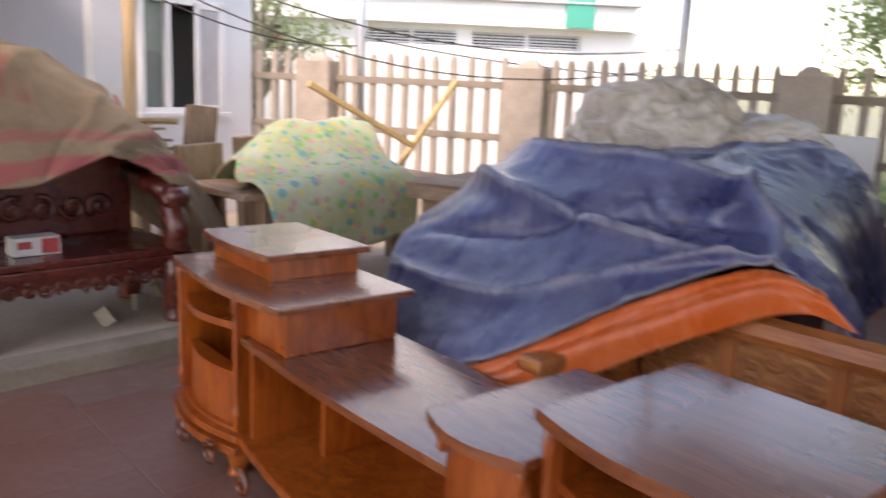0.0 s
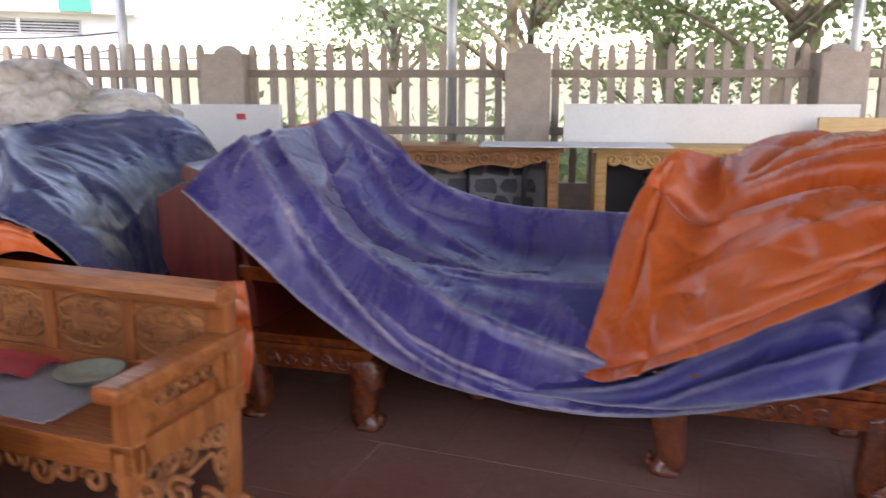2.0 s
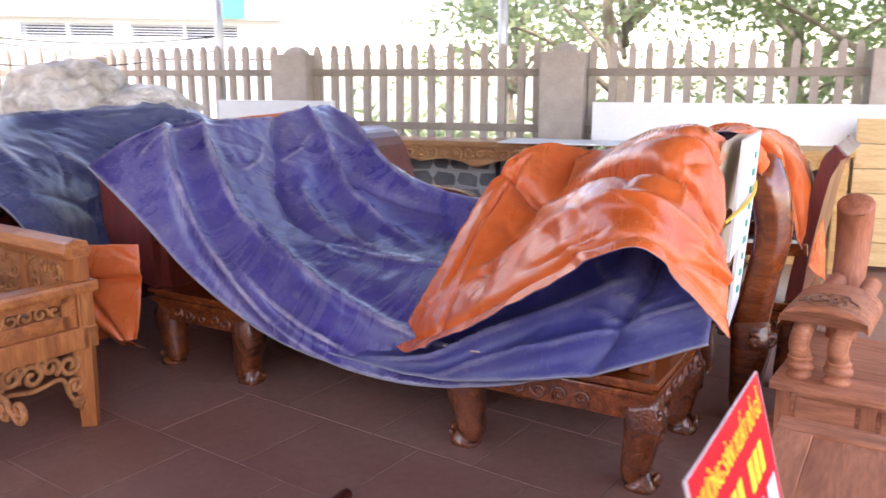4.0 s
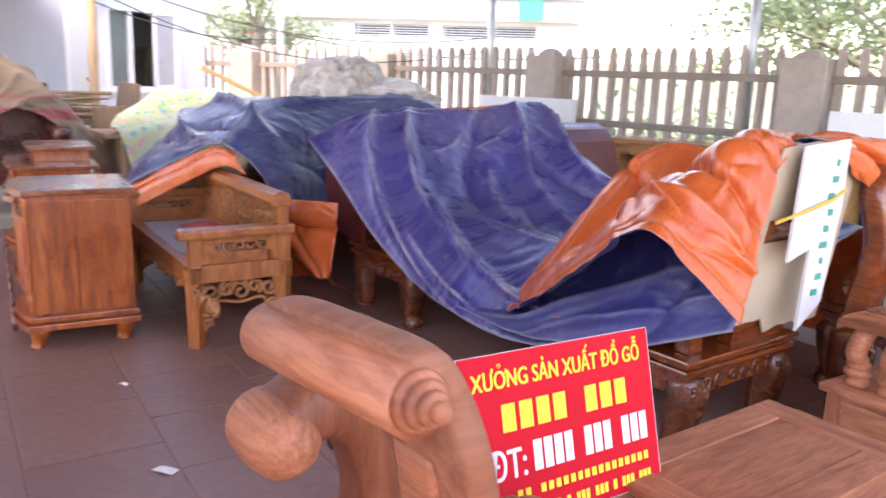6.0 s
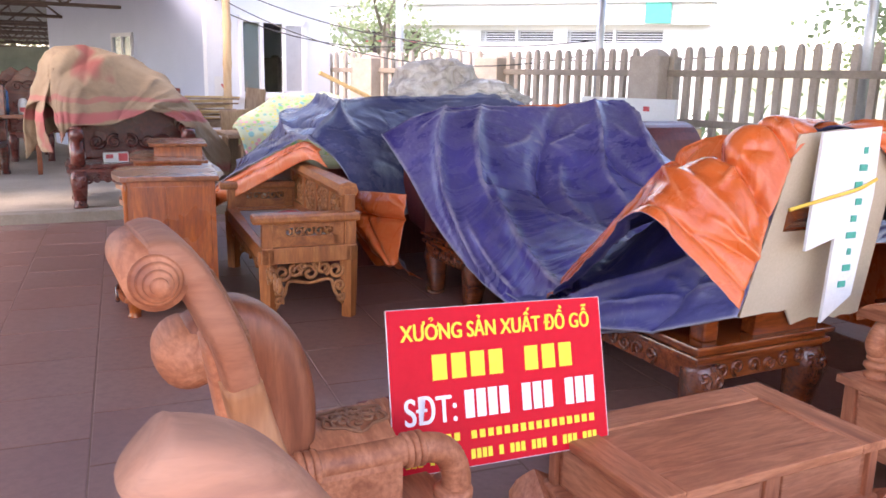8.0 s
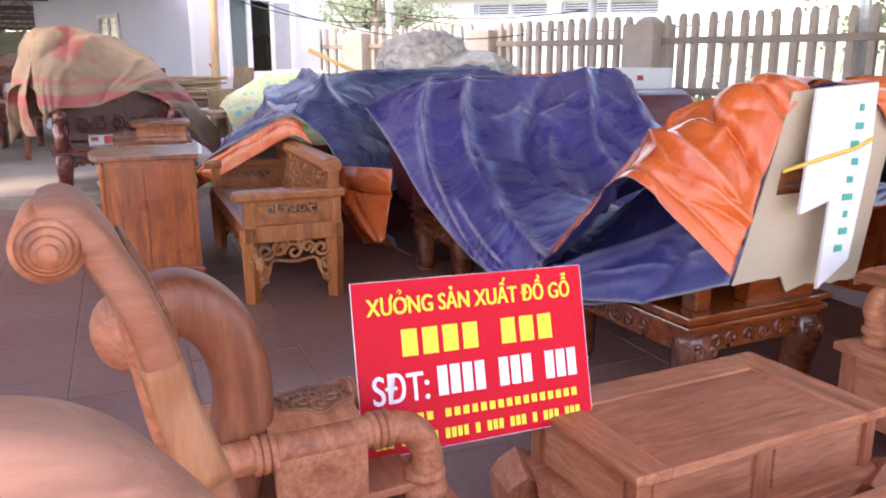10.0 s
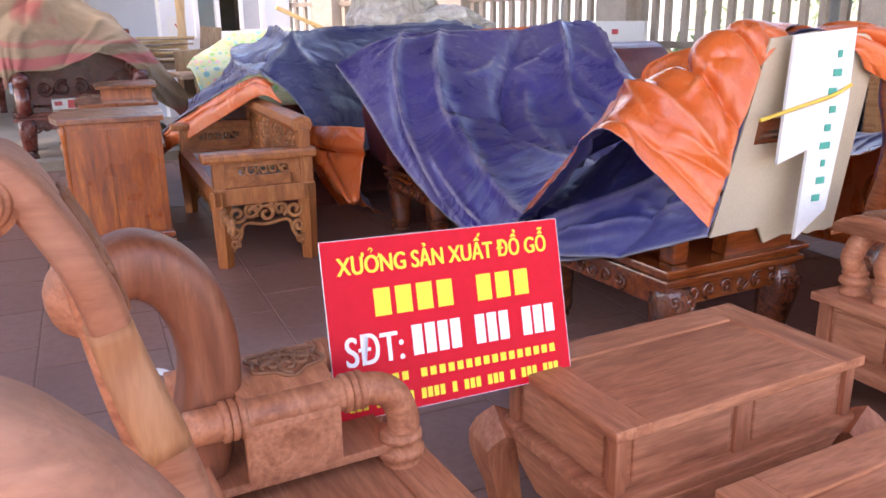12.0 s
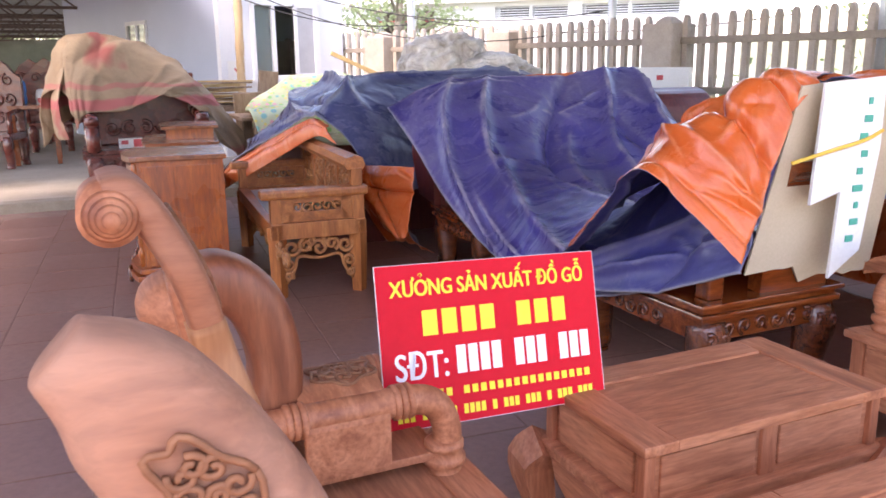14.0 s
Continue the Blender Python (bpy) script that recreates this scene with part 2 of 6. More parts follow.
def leaf_mat(name, c1, c2):
    m, nt, b = nodes_of(name)
    g = nt.nodes.new("ShaderNodeNewGeometry")
    nt.links.new(ramp(nt, g.outputs["Random Per Island"], ((0.0, c1), (1.0, c2))), b.inputs["Base Color"])
    b.inputs["Roughness"].default_value = 0.55
    tr = nt.nodes.new("ShaderNodeBsdfTranslucent")
    tr.inputs[0].default_value = (*c2, 1)
    ms = nt.nodes.new("ShaderNodeMixShader")
    ms.inputs[0].default_value = 0.5
    nt.links.new(b.outputs[0], ms.inputs[1])
    nt.links.new(tr.outputs[0], ms.inputs[2])
    nt.links.new(ms.outputs[0], nt.nodes["Material Output"].inputs[0])
    return m


M["leaf"] = leaf_mat("tree_leaf", (0.12, 0.18, 0.07), (0.27, 0.35, 0.17))
M["leaf2"] = leaf_mat("pale_leaf", (0.17, 0.23, 0.11), (0.34, 0.42, 0.24))


def tile_mat():
    m, nt, b = nodes_of("terracotta_tile")
    oi = nt.nodes.new("ShaderNodeObjectInfo")
    v = texcoord(nt, space="Generated")
    vo = texcoord(nt)
    base = ramp(nt, oi.outputs["Random"], ((0.0, (0.175, 0.064, 0.043)), (0.5, (0.2, 0.076, 0.052)), (1.0, (0.23, 0.092, 0.065))))
    g = nt.nodes.new("ShaderNodeNewGeometry")
    wpos = g.outputs["Position"]
    d1 = noise_tex(nt, wpos, 0.9, 6, 0.65, 0.6)
    d2 = noise_tex(nt, wpos, 22, 4, 0.7)
    col = mix(nt, ramp(nt, d1, ((0.3, (0.1, 0.1, 0.1)), (0.68, (0.85, 0.85, 0.85)))), base, (0.33, 0.2, 0.16))
    col = mix(nt, ramp(nt, d2, ((0.4, (0, 0, 0)), (0.8, (0.4, 0.4, 0.4)))), col, (0.1, 0.04, 0.028))
    nt.links.new(col, b.inputs["Base Color"])
    nt.links.new(ramp(nt, d1, ((0.3, (0.32,) * 3), (0.7, (0.56,) * 3))), b.inputs["Roughness"])
    bump(nt, b, d2, 0.1, 0.003)
    return m


M["tile"] = tile_mat()


def carpet_mat():
    m, nt, b = nodes_of("old_patterned_carpet")
    v = texcoord(nt)
    n = noise_tex(nt, v, 2.6, 5, 0.65, 1.0)
    f = noise_tex(nt, v, 70, 3, 0.7)
    sep = nt.nodes.new("ShaderNodeSeparateXYZ")
    nt.links.new(v, sep.inputs[0])
    base = ramp(nt, n, ((0.3, (0.2, 0.14, 0.09)), (0.6, (0.3, 0.22, 0.15)), (0.8, (0.35, 0.27, 0.19))))
    patch = ramp(nt, noise_tex(nt, v, 1.9, 2, 0.5, 0.5), ((0.58, (0, 0, 0)), (0.66, (0.75, 0.75, 0.75))))
    col = mix(nt, patch, base, (0.27, 0.05, 0.055))
    mm = nt.nodes.new("ShaderNodeMath")
    mm.operation = "ADD"
    hz = nt.nodes.new("ShaderNodeMath")
    hz.operation = "MULTIPLY"
    hz.inputs[1].default_value = 0.5
    nt.links.new(sep.outputs["Z"], hz.inputs[0])
    nt.links.new(hz.outputs[0], mm.inputs[0])
    sc = nt.nodes.new("ShaderNodeMath")
    sc.operation = "MULTIPLY"
    sc.inputs[1].default_value = 0.08
    nt.links.new(noise_tex(nt, v, 3, 3), sc.inputs[0])
    nt.links.new(sc.outputs[0], mm.inputs[1])
    band = ramp(nt, mm.outputs[0], ((0.5, (0, 0, 0)), (0.51, (0.8, 0.8, 0.8)), (0.55, (0.8, 0.8, 0.8)), (0.56, (0, 0, 0))))
    band2 = ramp(nt, mm.outputs[0], ((0.6, (0, 0, 0)), (0.605, (0.6, 0.6, 0.6)), (0.625, (0.6, 0.6, 0.6)), (0.63, (0, 0, 0))))
    col = mix(nt, band, col, (0.38, 0.09, 0.1))
    col = mix(nt, band2, col, (0.36, 0.1, 0.1))
    nt.links.new(col, b.inputs["Base Color"])
    b.inputs["Roughness"].default_value = 0.95
    bump(nt, b, f, 0.6, 0.01)
    return m


M["carpet"] = carpet_mat()


def quilt_mat():
    m, nt, b = nodes_of("printed_quilt")
    v = texcoord(nt)
    col = ramp(nt, noise_tex(nt, v, 3, 3), ((0.35, (0.46, 0.52, 0.27)), (0.65, (0.58, 0.63, 0.45))))
    for i, c in enumerate(((0.12, 0.42, 0.45), (0.2, 0.55, 0.15), (0.75, 0.3, 0.4), (0.75, 0.6, 0.15))):
        vo = nt.nodes.new("ShaderNodeTexVoronoi")
        vo.inputs["Scale"].default_value = 8.0 + 2 * i
        sh = nt.nodes.new("ShaderNodeVectorMath")
        sh.inputs[1].default_value = (3.1 * i, 1.7 * i, 0.6 * i)
        nt.links.new(v, sh.inputs[0])
        nt.links.new(sh.outputs[0], vo.inputs["Vector"])
        col = mix(nt, ramp(nt, vo.outputs["Distance"], ((0.22, (0.85, 0.85, 0.85)), (0.3, (0, 0, 0)))), col, c)
    nt.links.new(col, b.inputs["Base Color"])
    b.inputs["Roughness"].default_value = 0.8
    bump(nt, b, noise_tex(nt, v, 12, 3), 0.4, 0.02)
    return m


M["quilt"] = quilt_mat()


def film_mat():
    m, nt, b = nodes_of("cloudy_plastic_film")
    v = texcoord(nt)
    n = noise_tex(nt, v, 5, 5, 0.7, 1.2)
    nt.links.new(ramp(nt, n, ((0.32, (0.46, 0.38, 0.3)), (0.55, (0.72, 0.66, 0.58)), (0.75, (0.85, 0.83, 0.8)))), b.inputs["Base Color"])
    b.inputs["Roughness"].default_value = 0.3
    nt.links.new(ramp(nt, n, ((0.3, (0.75,) * 3), (0.7, (0.97,) * 3))), b.inputs["Alpha"])
    bump(nt, b, noise_tex(nt, v, 16, 5, 0.7, 1.5), 0.7, 0.03)
    return m


M["film"] = film_mat()


def glass_mat():
    m, nt, b = nodes_of("window_glass")
    b.inputs["Base Color"].default_value = (0.5, 0.62, 0.62, 1)
    b.inputs["Roughness"].default_value = 0.05
    b.inputs["Transmission Weight"].default_value = 0.75
    return m


M["glass"] = glass_mat()


# ---- mesh helpers ----
def link_mesh(name, bm, material, smooth=False):
    me = bpy.data.meshes.new(name)
    bmesh.ops.recalc_face_normals(bm, faces=bm.faces)
    bm.to_mesh(me)
    bm.free()
    mats = material if isinstance(material, (list, tuple)) else [material]
    for m in mats:
        me.materials.append(M[m])
    if smooth:
        me.polygons.foreach_set("use_smooth", [True] * len(me.polygons))
    return new(name, me)


def part(name, bm, material, parent, label="", smooth=False):
    made = None
    for one in bm if isinstance(bm, list) else [bm]:
        ob = link_mesh(name, one, material, smooth)
        ob.parent = parent
        tagged(ob, label)
        made = made or ob
    return made


def thing(name, label, category, a=0.0, b=0.0, z=0.0, turn=0.0, group=""):
    """An Empty at the base of a thing, turned with the yard."""
    ob = new(name)
    ob.empty_display_size = 0.2
    ob.matrix_world = Matrix.Translation(W(a, b, z)) @ YARD @ Matrix.Rotation(radians(turn), 4, "Z")
    return tagged(ob, label, category, group)


def box(bm, x0, x1, y0, y1, z0, z1, bev=0.0, m=None):
    r = bmesh.ops.create_cube(bm, size=1.0)
    vs = r["verts"]
    for v in vs:
        v.co = Vector(((x0 + x1) / 2 + v.co.x * (x1 - x0), (y0 + y1) / 2 + v.co.y * (y1 - y0), (z0 + z1) / 2 + v.co.z * (z1 - z0)))
    if bev:
        es = {e for v in vs for e in v.link_edges}
        got = bmesh.ops.bevel(bm, geom=list(es), offset=bev, segments=2, affect="EDGES", profile=0.6)
        vs = list({v for f in got["faces"] for v in f.verts} | {v for v in vs if v.is_valid})
    if m is not None:
        bmesh.ops.transform(bm, matrix=m, verts=vs)
    return bm


def boxes(*specs, bev=0.004):
    """One mesh for each box; part() makes each a part of its own."""
    out = []
    for sp in specs:
        out.append(box(bmesh.new(), *sp, bev=bev))
    return out if len(out) > 1 else out[0]


def spline(pts, n):
    """Catmull-Rom through pts, n samples."""
    p = np.array(pts, float)
    p = np.vstack([2 * p[0] - p[1], p, 2 * p[-1] - p[-2]])
    out = []
    for u in np.linspace(0, len(pts) - 1, n):
        i = min(int(u), len(pts) - 2)
        t = u - i
        a, b, c, d = p[i : i + 4]
        out.append(0.5 * (2 * b + (c - a) * t + (2 * a - 5 * b + 4 * c - d) * t * t + (3 * b - a - 3 * c + d) * t ** 3))
    return np.array(out)


def tube(bm, pts, radii, n=10, caps=True, flat=1.0):
    """A round bar along pts; flat squashes it across."""
    pts = [Vector(p) for p in pts]
    if isinstance(radii, (int, float)):
        radii = [radii] * len(pts)
    rings = []
    side = None
    for i, p in enumerate(pts):
        d = (pts[min(i + 1, len(pts) - 1)] - pts[max(i - 1, 0)]).normalized()
        if side is None:
            side = d.orthogonal().normalized()
        side = (side - d * side.dot(d)).normalized()
        up = d.cross(side)
        rings.append([bm.verts.new(p + (side * math.cos(t) * flat + up * math.sin(t)) * radii[i]) for t in np.linspace(0, 2 * math.pi, n, endpoint=False)])
    for r0, r1 in zip(rings, rings[1:]):
        for k in range(n):
            bm.faces.new((r0[k], r0[(k + 1) % n], r1[(k + 1) % n], r1[k]))
    if caps:
        bm.faces.new(rings[0][::-1])
        bm.faces.new(rings[-1])
    return bm


def slab(bm, outline, axis, lo, hi, bev=0.0):
    """A closed outline in the plane across axis, thickened from lo to hi."""
    def at(p, v):
        return {"x": (v, p[0], p[1]), "y": (p[0], v, p[1]), "z": (p[0], p[1], v)}[axis]
    v0 = [bm.verts.new(at(p, lo)) for p in outline]
    v1 = [bm.verts.new(at(p, hi)) for p in outline]
    n = len(outline)
    f0, f1 = bm.faces.new(v0[::-1]), bm.faces.new(v1)
    for i in range(n):
        bm.faces.new((v0[i], v0[(i + 1) % n], v1[(i + 1) % n], v1[i]))
    if bev:
        bmesh.ops.bevel(bm, geom=list(f0.edges) + list(f1.edges), offset=bev, segments=2, affect="EDGES", profile=0.6)
    return bm


def thick_line(pts, widths, n):
    """The outline of a band of varying width along a spline in a plane."""
    c = spline(pts, n)
    w = np.interp(np.linspace(0, 1, n), np.linspace(0, 1, len(widths)), widths)
    d = np.gradient(c, axis=0)
    nrm = np.stack([-d[:, 1], d[:, 0]], 1) / np.linalg.norm(d, axis=1)[:, None]
    return np.vstack([c + nrm * w[:, None] / 2, (c - nrm * w[:, None] / 2)[::-1]]).tolist()


def band(bm, pts, widths, x0, x1, n=40, m=16, sharp=0.45, widen=None):
    """A bar of rounded rectangular section along a spline in the y-z plane, x0 to x1 across."""
    c = spline(pts, n)
    t = np.linspace(0, 1, n)
    w = np.interp(t, np.linspace(0, 1, len(widths)), widths)
    e = np.ones(n) if widen is None else np.interp(t, np.linspace(0, 1, len(widen)), widen)
    d = np.gradient(c, axis=0)
    nr = np.stack([-d[:, 1], d[:, 0]], 1) / np.linalg.norm(d, axis=1)[:, None]
    rings_ = []
    for i in range(n):
        ring = []
        for a in np.linspace(0, 2 * math.pi, m, endpoint=False):
            ca, sa = math.cos(a), math.sin(a)
            ca, sa = math.copysign(abs(ca) ** sharp, ca), math.copysign(abs(sa) ** sharp, sa)
            y, z = c[i] + nr[i] * w[i] / 2 * ca
            ring.append(bm.verts.new(((x0 + x1) / 2 + (x1 - x0) / 2 * sa * e[i], y, z)))
        rings_.append(ring)
    for r0, r1 in zip(rings_, rings_[1:]):
        for k in range(m):
            bm.faces.new((r0[k], r0[(k + 1) % m], r1[(k + 1) % m], r1[k]))
    bm.faces.new(rings_[0][::-1])
    bm.faces.new(rings_[-1])
    return bm


def lathe(bm, profile, x, y, n=16, m=None):
    rings = []
    for r, z in profile:
        rings.append([bm.verts.new((x + r * math.cos(t), y + r * math.sin(t), z)) for t in np.linspace(0, 2 * math.pi, n, endpoint=False)])
    for r0, r1 in zip(rings, rings[1:]):
        for k in range(n):
            bm.faces.new((r0[k], r0[(k + 1) % n], r1[(k + 1) % n], r1[k]))
    bm.faces.new(rings[0][::-1])
    bm.faces.new(rings[-1])
    if m is not None:
        bmesh.ops.transform(bm, matrix=m, verts=[v for r in rings for v in r])
    return bm


def scroll(cx, cy, r, turns=1.4, start=0.0, hand=1, n=22):
    """Points of a spiral in a plane."""
    return [(cx + r * (1 - 0.8 * t) * math.cos(start + hand * t * turns * 2 * math.pi), cy + r * (1 - 0.8 * t) * math.sin(start + hand * t * turns * 2 * math.pi)) for t in np.linspace(0, 1, n)]


EDGE = []


def cloth(rows, nu, nv, fold=0.02, freq=3.0, seed=0.0, lie=0.6, creases=26):
    """A draped sheet lofted through a few rows of points, with soft waves and sharp straight creases.
    lie: the angle across the sheet along which most creases run."""
    half = [spline(r, nu) for r in rows]
    grid = np.stack([spline([h[i] for h in half], nv) for i in range(nu)])
    gu, gv = np.gradient(grid, axis=0), np.gradient(grid, axis=1)
    nrm = np.cross(gu, gv)
    nrm /= np.linalg.norm(nrm, axis=2)[..., None] + 1e-9
    lu = np.linalg.norm(gu, axis=2).sum(0).mean()
    lv = np.linalg.norm(gv, axis=2).sum(1).mean()
    uu, vv = np.meshgrid(np.linspace(0, lu, nu), np.linspace(0, lv, nv), indexing="ij")
    rnd = random.Random(int(seed * 10) + 3)
    off = np.zeros((nu, nv))
    for k in range(max(4, creases // 6)):
        cu, cv = rnd.uniform(0, lu), rnd.uniform(0, lv)
        an = lie + rnd.gauss(0, 0.35)
        ln, w0 = rnd.uniform(0.25, 0.55) * max(lu, lv), rnd.uniform(0.015, 0.035) * (lu + lv)
        du, dv = uu - cu, vv - cv
        s, d = du * math.cos(an) + dv * math.sin(an), dv * math.cos(an) - du * math.sin(an)
        off += rnd.choice((1, 1, -0.6)) * rnd.uniform(0.5, 1.1) * np.exp(-np.abs(d) / w0) * np.exp(-((s / ln) ** 2) * 2)
    for k in range(creases):
        cu, cv = rnd.uniform(0, lu), rnd.uniform(0, lv)
        an = lie + rnd.gauss(0, 0.45)
        ln = rnd.uniform(0.08, 0.36) * max(lu, lv)
        w0 = rnd.uniform(0.006, 0.03) * (lu + lv) * 0.5
        du, dv = uu - cu, vv - cv
        s, d = du * math.cos(an) + dv * math.sin(an), dv * math.cos(an) - du * math.sin(an)
        d = d + 0.12 * np.sin(s / ln * 2.0 + k) * ln
        off += rnd.choice((1, 1, -0.8)) * rnd.uniform(0.35, 1.0) * (0.3 + w0 * 14) * np.exp(-np.abs(d) / w0) * np.exp(-((s / ln) ** 2) * 2)
    bm = bmesh.new()
    vs = []
    EDGE.clear()
    for i in range(nu):
        row = []
        for j in range(nv):
            p = grid[i, j]
            q = Vector(p) * freq * 0.5 + Vector((seed, seed * 0.7, 0))
            wave = 0.6 * noise.noise(q) + 0.16 * noise.noise(q * 3.1)
            row.append(bm.verts.new(p + nrm[i, j] * fold * (wave + off[i, j])))
        vs.append(row)
        EDGE.append(tuple(row[0].co))
    for i in range(nu - 1):
        for j in range(nv - 1):
            bm.faces.new((vs[i][j], vs[i + 1][j], vs[i + 1][j + 1], vs[i][j + 1]))
    return bm


def shifted(p, di, dj):
    """The two ends of every link (di, dj) of a grid."""
    ni, nj = p.shape[:2]
    a = p[:ni - di, max(0, -dj):nj - max(0, dj)]
    b = p[di:, max(0, dj):nj + min(0, dj)]
    return a, b


def relax(p, aim, rest_from, su, sv, rounds, hold, stiff=3):
    """Lets a sheet with a little too much stuff in it buckle into folds while it is held near its aim."""
    links = []
    for di, dj, k in ((1, 0, 0.5), (0, 1, 0.5), (1, 1, 0.22), (1, -1, 0.22), (stiff, 0, 0.18), (0, stiff, 0.18), (2 * stiff, 0, 0.1), (0, 2 * stiff, 0.1)):
        a, b = shifted(rest_from, di, dj)
        mul = su if dj == 0 else sv if di == 0 else (su + sv) / 2
        links.append((di, dj, k, np.linalg.norm(b - a, axis=2) * mul * (1.0 if max(di, abs(dj)) == 1 else 0.985), max(di, abs(dj)) > 1))
    for step in range(rounds):
        for di, dj, k, rest, push in links:
            a, b = shifted(p, di, dj)
            d = b - a
            ln = np.linalg.norm(d, axis=2) + 1e-9
            err = ln - rest
            if push:
                err = np.minimum(err, 0.0)
            c = d * (k * 0.5 * err / ln)[..., None]
            a += c
            b -= c
        p += (aim - p) * hold
    return p


def drape(rows, nu, nv, su=1.03, sv=1.03, lines=(), seed=1, hold=0.012, rounds=160, crush=26, lift=2.4):
    """A stiff plastic sheet lofted through rows, then buckled at two sizes.
    lines: long pleats (u0, v0, u1, v1, height, width) in shares of the sheet."""
    rnd = np.random.default_rng(seed)
    pleats = [(a, b, c, d, h * lift, w, 0.0) for a, b, c, d, h, w in lines]
    for k in range(crush):
        u, v, an = rnd.uniform(0.02, 0.98), rnd.uniform(0.02, 0.98), rnd.uniform(0, math.pi)
        ln = rnd.uniform(0.06, 0.24)
        pleats.append((u, v, u + ln * math.cos(an), v + ln * math.sin(an), rnd.choice((1, 1, -1)) * rnd.uniform(0.012, 0.034), rnd.uniform(0.01, 0.032), rnd.uniform(-0.1, 0.1)))

    def loft(n, m):
        half = [spline(r, n) for r in rows]
        g = np.stack([spline([h[i] for h in half], m) for i in range(n)])
        gu, gv = np.gradient(g, axis=0), np.gradient(g, axis=1)
        nr = np.cross(gu, gv)
        nr /= np.linalg.norm(nr, axis=2)[..., None] + 1e-9
        uu, vv = np.meshgrid(np.linspace(0, 1, n), np.linspace(0, 1, m), indexing="ij")
        lu, lv = np.linalg.norm(gu, axis=2).sum(0).mean(), np.linalg.norm(gv, axis=2).sum(1).mean()
        off = np.zeros((n, m))
        for u0, v0, u1, v1, h, w, bow in pleats:
            ax, ay = (u1 - u0) * lu, (v1 - v0) * lv
            ln = math.hypot(ax, ay)
            x, y = (uu - u0) * lu, (vv - v0) * lv
            t = (x * ax + y * ay) / ln ** 2
            d = np.abs((x * ay - y * ax) / ln - bow * ln * (1 - (2 * t - 1) ** 2))
            off += h * np.exp(-d / (w * 0.8)) * np.clip(1.15 - np.abs(t - 0.5) * 1.6, 0, 1) ** 0.7
        return g, g + nr * off[..., None], nr

    def finer(g, n, m):
        k0, k1 = np.linspace(0, g.shape[0] - 1, n), np.linspace(0, g.shape[1] - 1, m)
        i, j = np.minimum(k0.astype(int), g.shape[0] - 2), np.minimum(k1.astype(int), g.shape[1] - 2)
        f, h = (k0 - i)[:, None, None], (k1 - j)[None, :, None]
        return (g[i][:, j] * (1 - f) + g[i + 1][:, j] * f) * (1 - h) + (g[i][:, j + 1] * (1 - f) + g[i + 1][:, j + 1] * f) * h

    n, m = nu // 3, nv // 3
    g, aim, nr = loft(n, m)
    p = aim + nr * rnd.normal(0, 0.012, (n, m))[..., None]
    p = relax(p, aim, g * 0.5 + aim * 0.5, su, sv, rounds, hold, 2)
    g2, aim2, nr2 = loft(nu, nv)
    base = 0.4 * finer(p, nu, nv) + 0.6 * aim2
    q = base + nr2 * rnd.normal(0, 0.003, (nu, nv))[..., None]
    q = relax(q, base, base, 1.008, 1.008, rounds // 4, 0.03, 3)
    bm = bmesh.new()
    vs = [[bm.verts.new(q[i, j]) for j in range(nv)] for i in range(nu)]
    EDGE.clear()
    EDGE.extend(tuple(r[0].co) for r in vs)
    for i in range(nu - 1):
        for j in range(nv - 1):
            bm.faces.new((vs[i][j], vs[i + 1][j], vs[i + 1][j + 1], vs[i][j + 1]))
    return bm


def sheet_thing(name, label, category, bm, mats, thick=0.004, flip=False, hem=""):
    """A cloth as a thing of its own, with a second colour on its other side."""
    me = bpy.data.meshes.new(name)
    bm.normal_update()
    if flip:
        bmesh.ops.reverse_faces(bm, faces=bm.faces)
    bm.to_mesh(me)
    bm.free()
    for m in mats:
        me.materials.append(M[m])
    me.polygons.foreach_set("use_smooth", [True] * len(me.polygons))
    ob = new(name, me)
    ob.matrix_world = YARD
    so = ob.modifiers.new("thickness", "SOLIDIFY")
    so.thickness, so.offset = thick, -1.0
    if len(mats) > 1:
        so.material_offset, so.material_offset_rim = 1, 1
    if hem:
        part("hem", tube(bmesh.new(), EDGE, 0.006, 6, True, 0.6), hem, ob, "doubled hem edge", True)
    return tagged(ob, label, category)


def structure(ob, label="", category=""):
    return tagged(ob, label, category, kind="structure")

# ---- ground, floor slab, kerb ----
bm = bmesh.new()
box(bm, -400, 400, -400, 400, -0.6, -0.12)
g = structure(link_mesh("ground", bm, "grass"), "grassy earth round the yard", "ground")
bm = bmesh.new()
box(bm, -5.0, 9.0, -7.0, 8.2, -0.3, 0.002)
floor = structure(link_mesh("floor", bm, "grout"), "reddish tiled floor with dusty joints", "floor")
floor.matrix_world = YARD
bm = bmesh.new()
box(bm, -30, -5.18, -8.0, 4.6, -0.3, 0.07)
yard = structure(link_mesh("pavement", bm, "yard"), "trodden pale concrete and earth yard", "pavement")
yard.matrix_world = YARD
bm = bmesh.new()
box(bm, -5.2, -5.0, -7.0, 5.2, -0.2, 0.1, 0.012)
kb = structure(link_mesh("kerb", bm, "kerb"), "worn concrete kerb at the floor's edge", "kerb")
kb.matrix_world = YARD

# pale ground added out of view, a reflector for surfaces facing the camera
bm = bmesh.new()
box(bm, -5.0, 40, -40, -7.0, -0.3, -0.02)
box(bm, 9.0, 40, -7.0, 8.0, -0.3, -0.02)
box(bm, -40, -5.0, -40, -8.0, -0.3, 0.0)
yd2 = structure(link_mesh("road", bm, "yard"), "unseen pale concrete added to bounce light under the roof", "road")
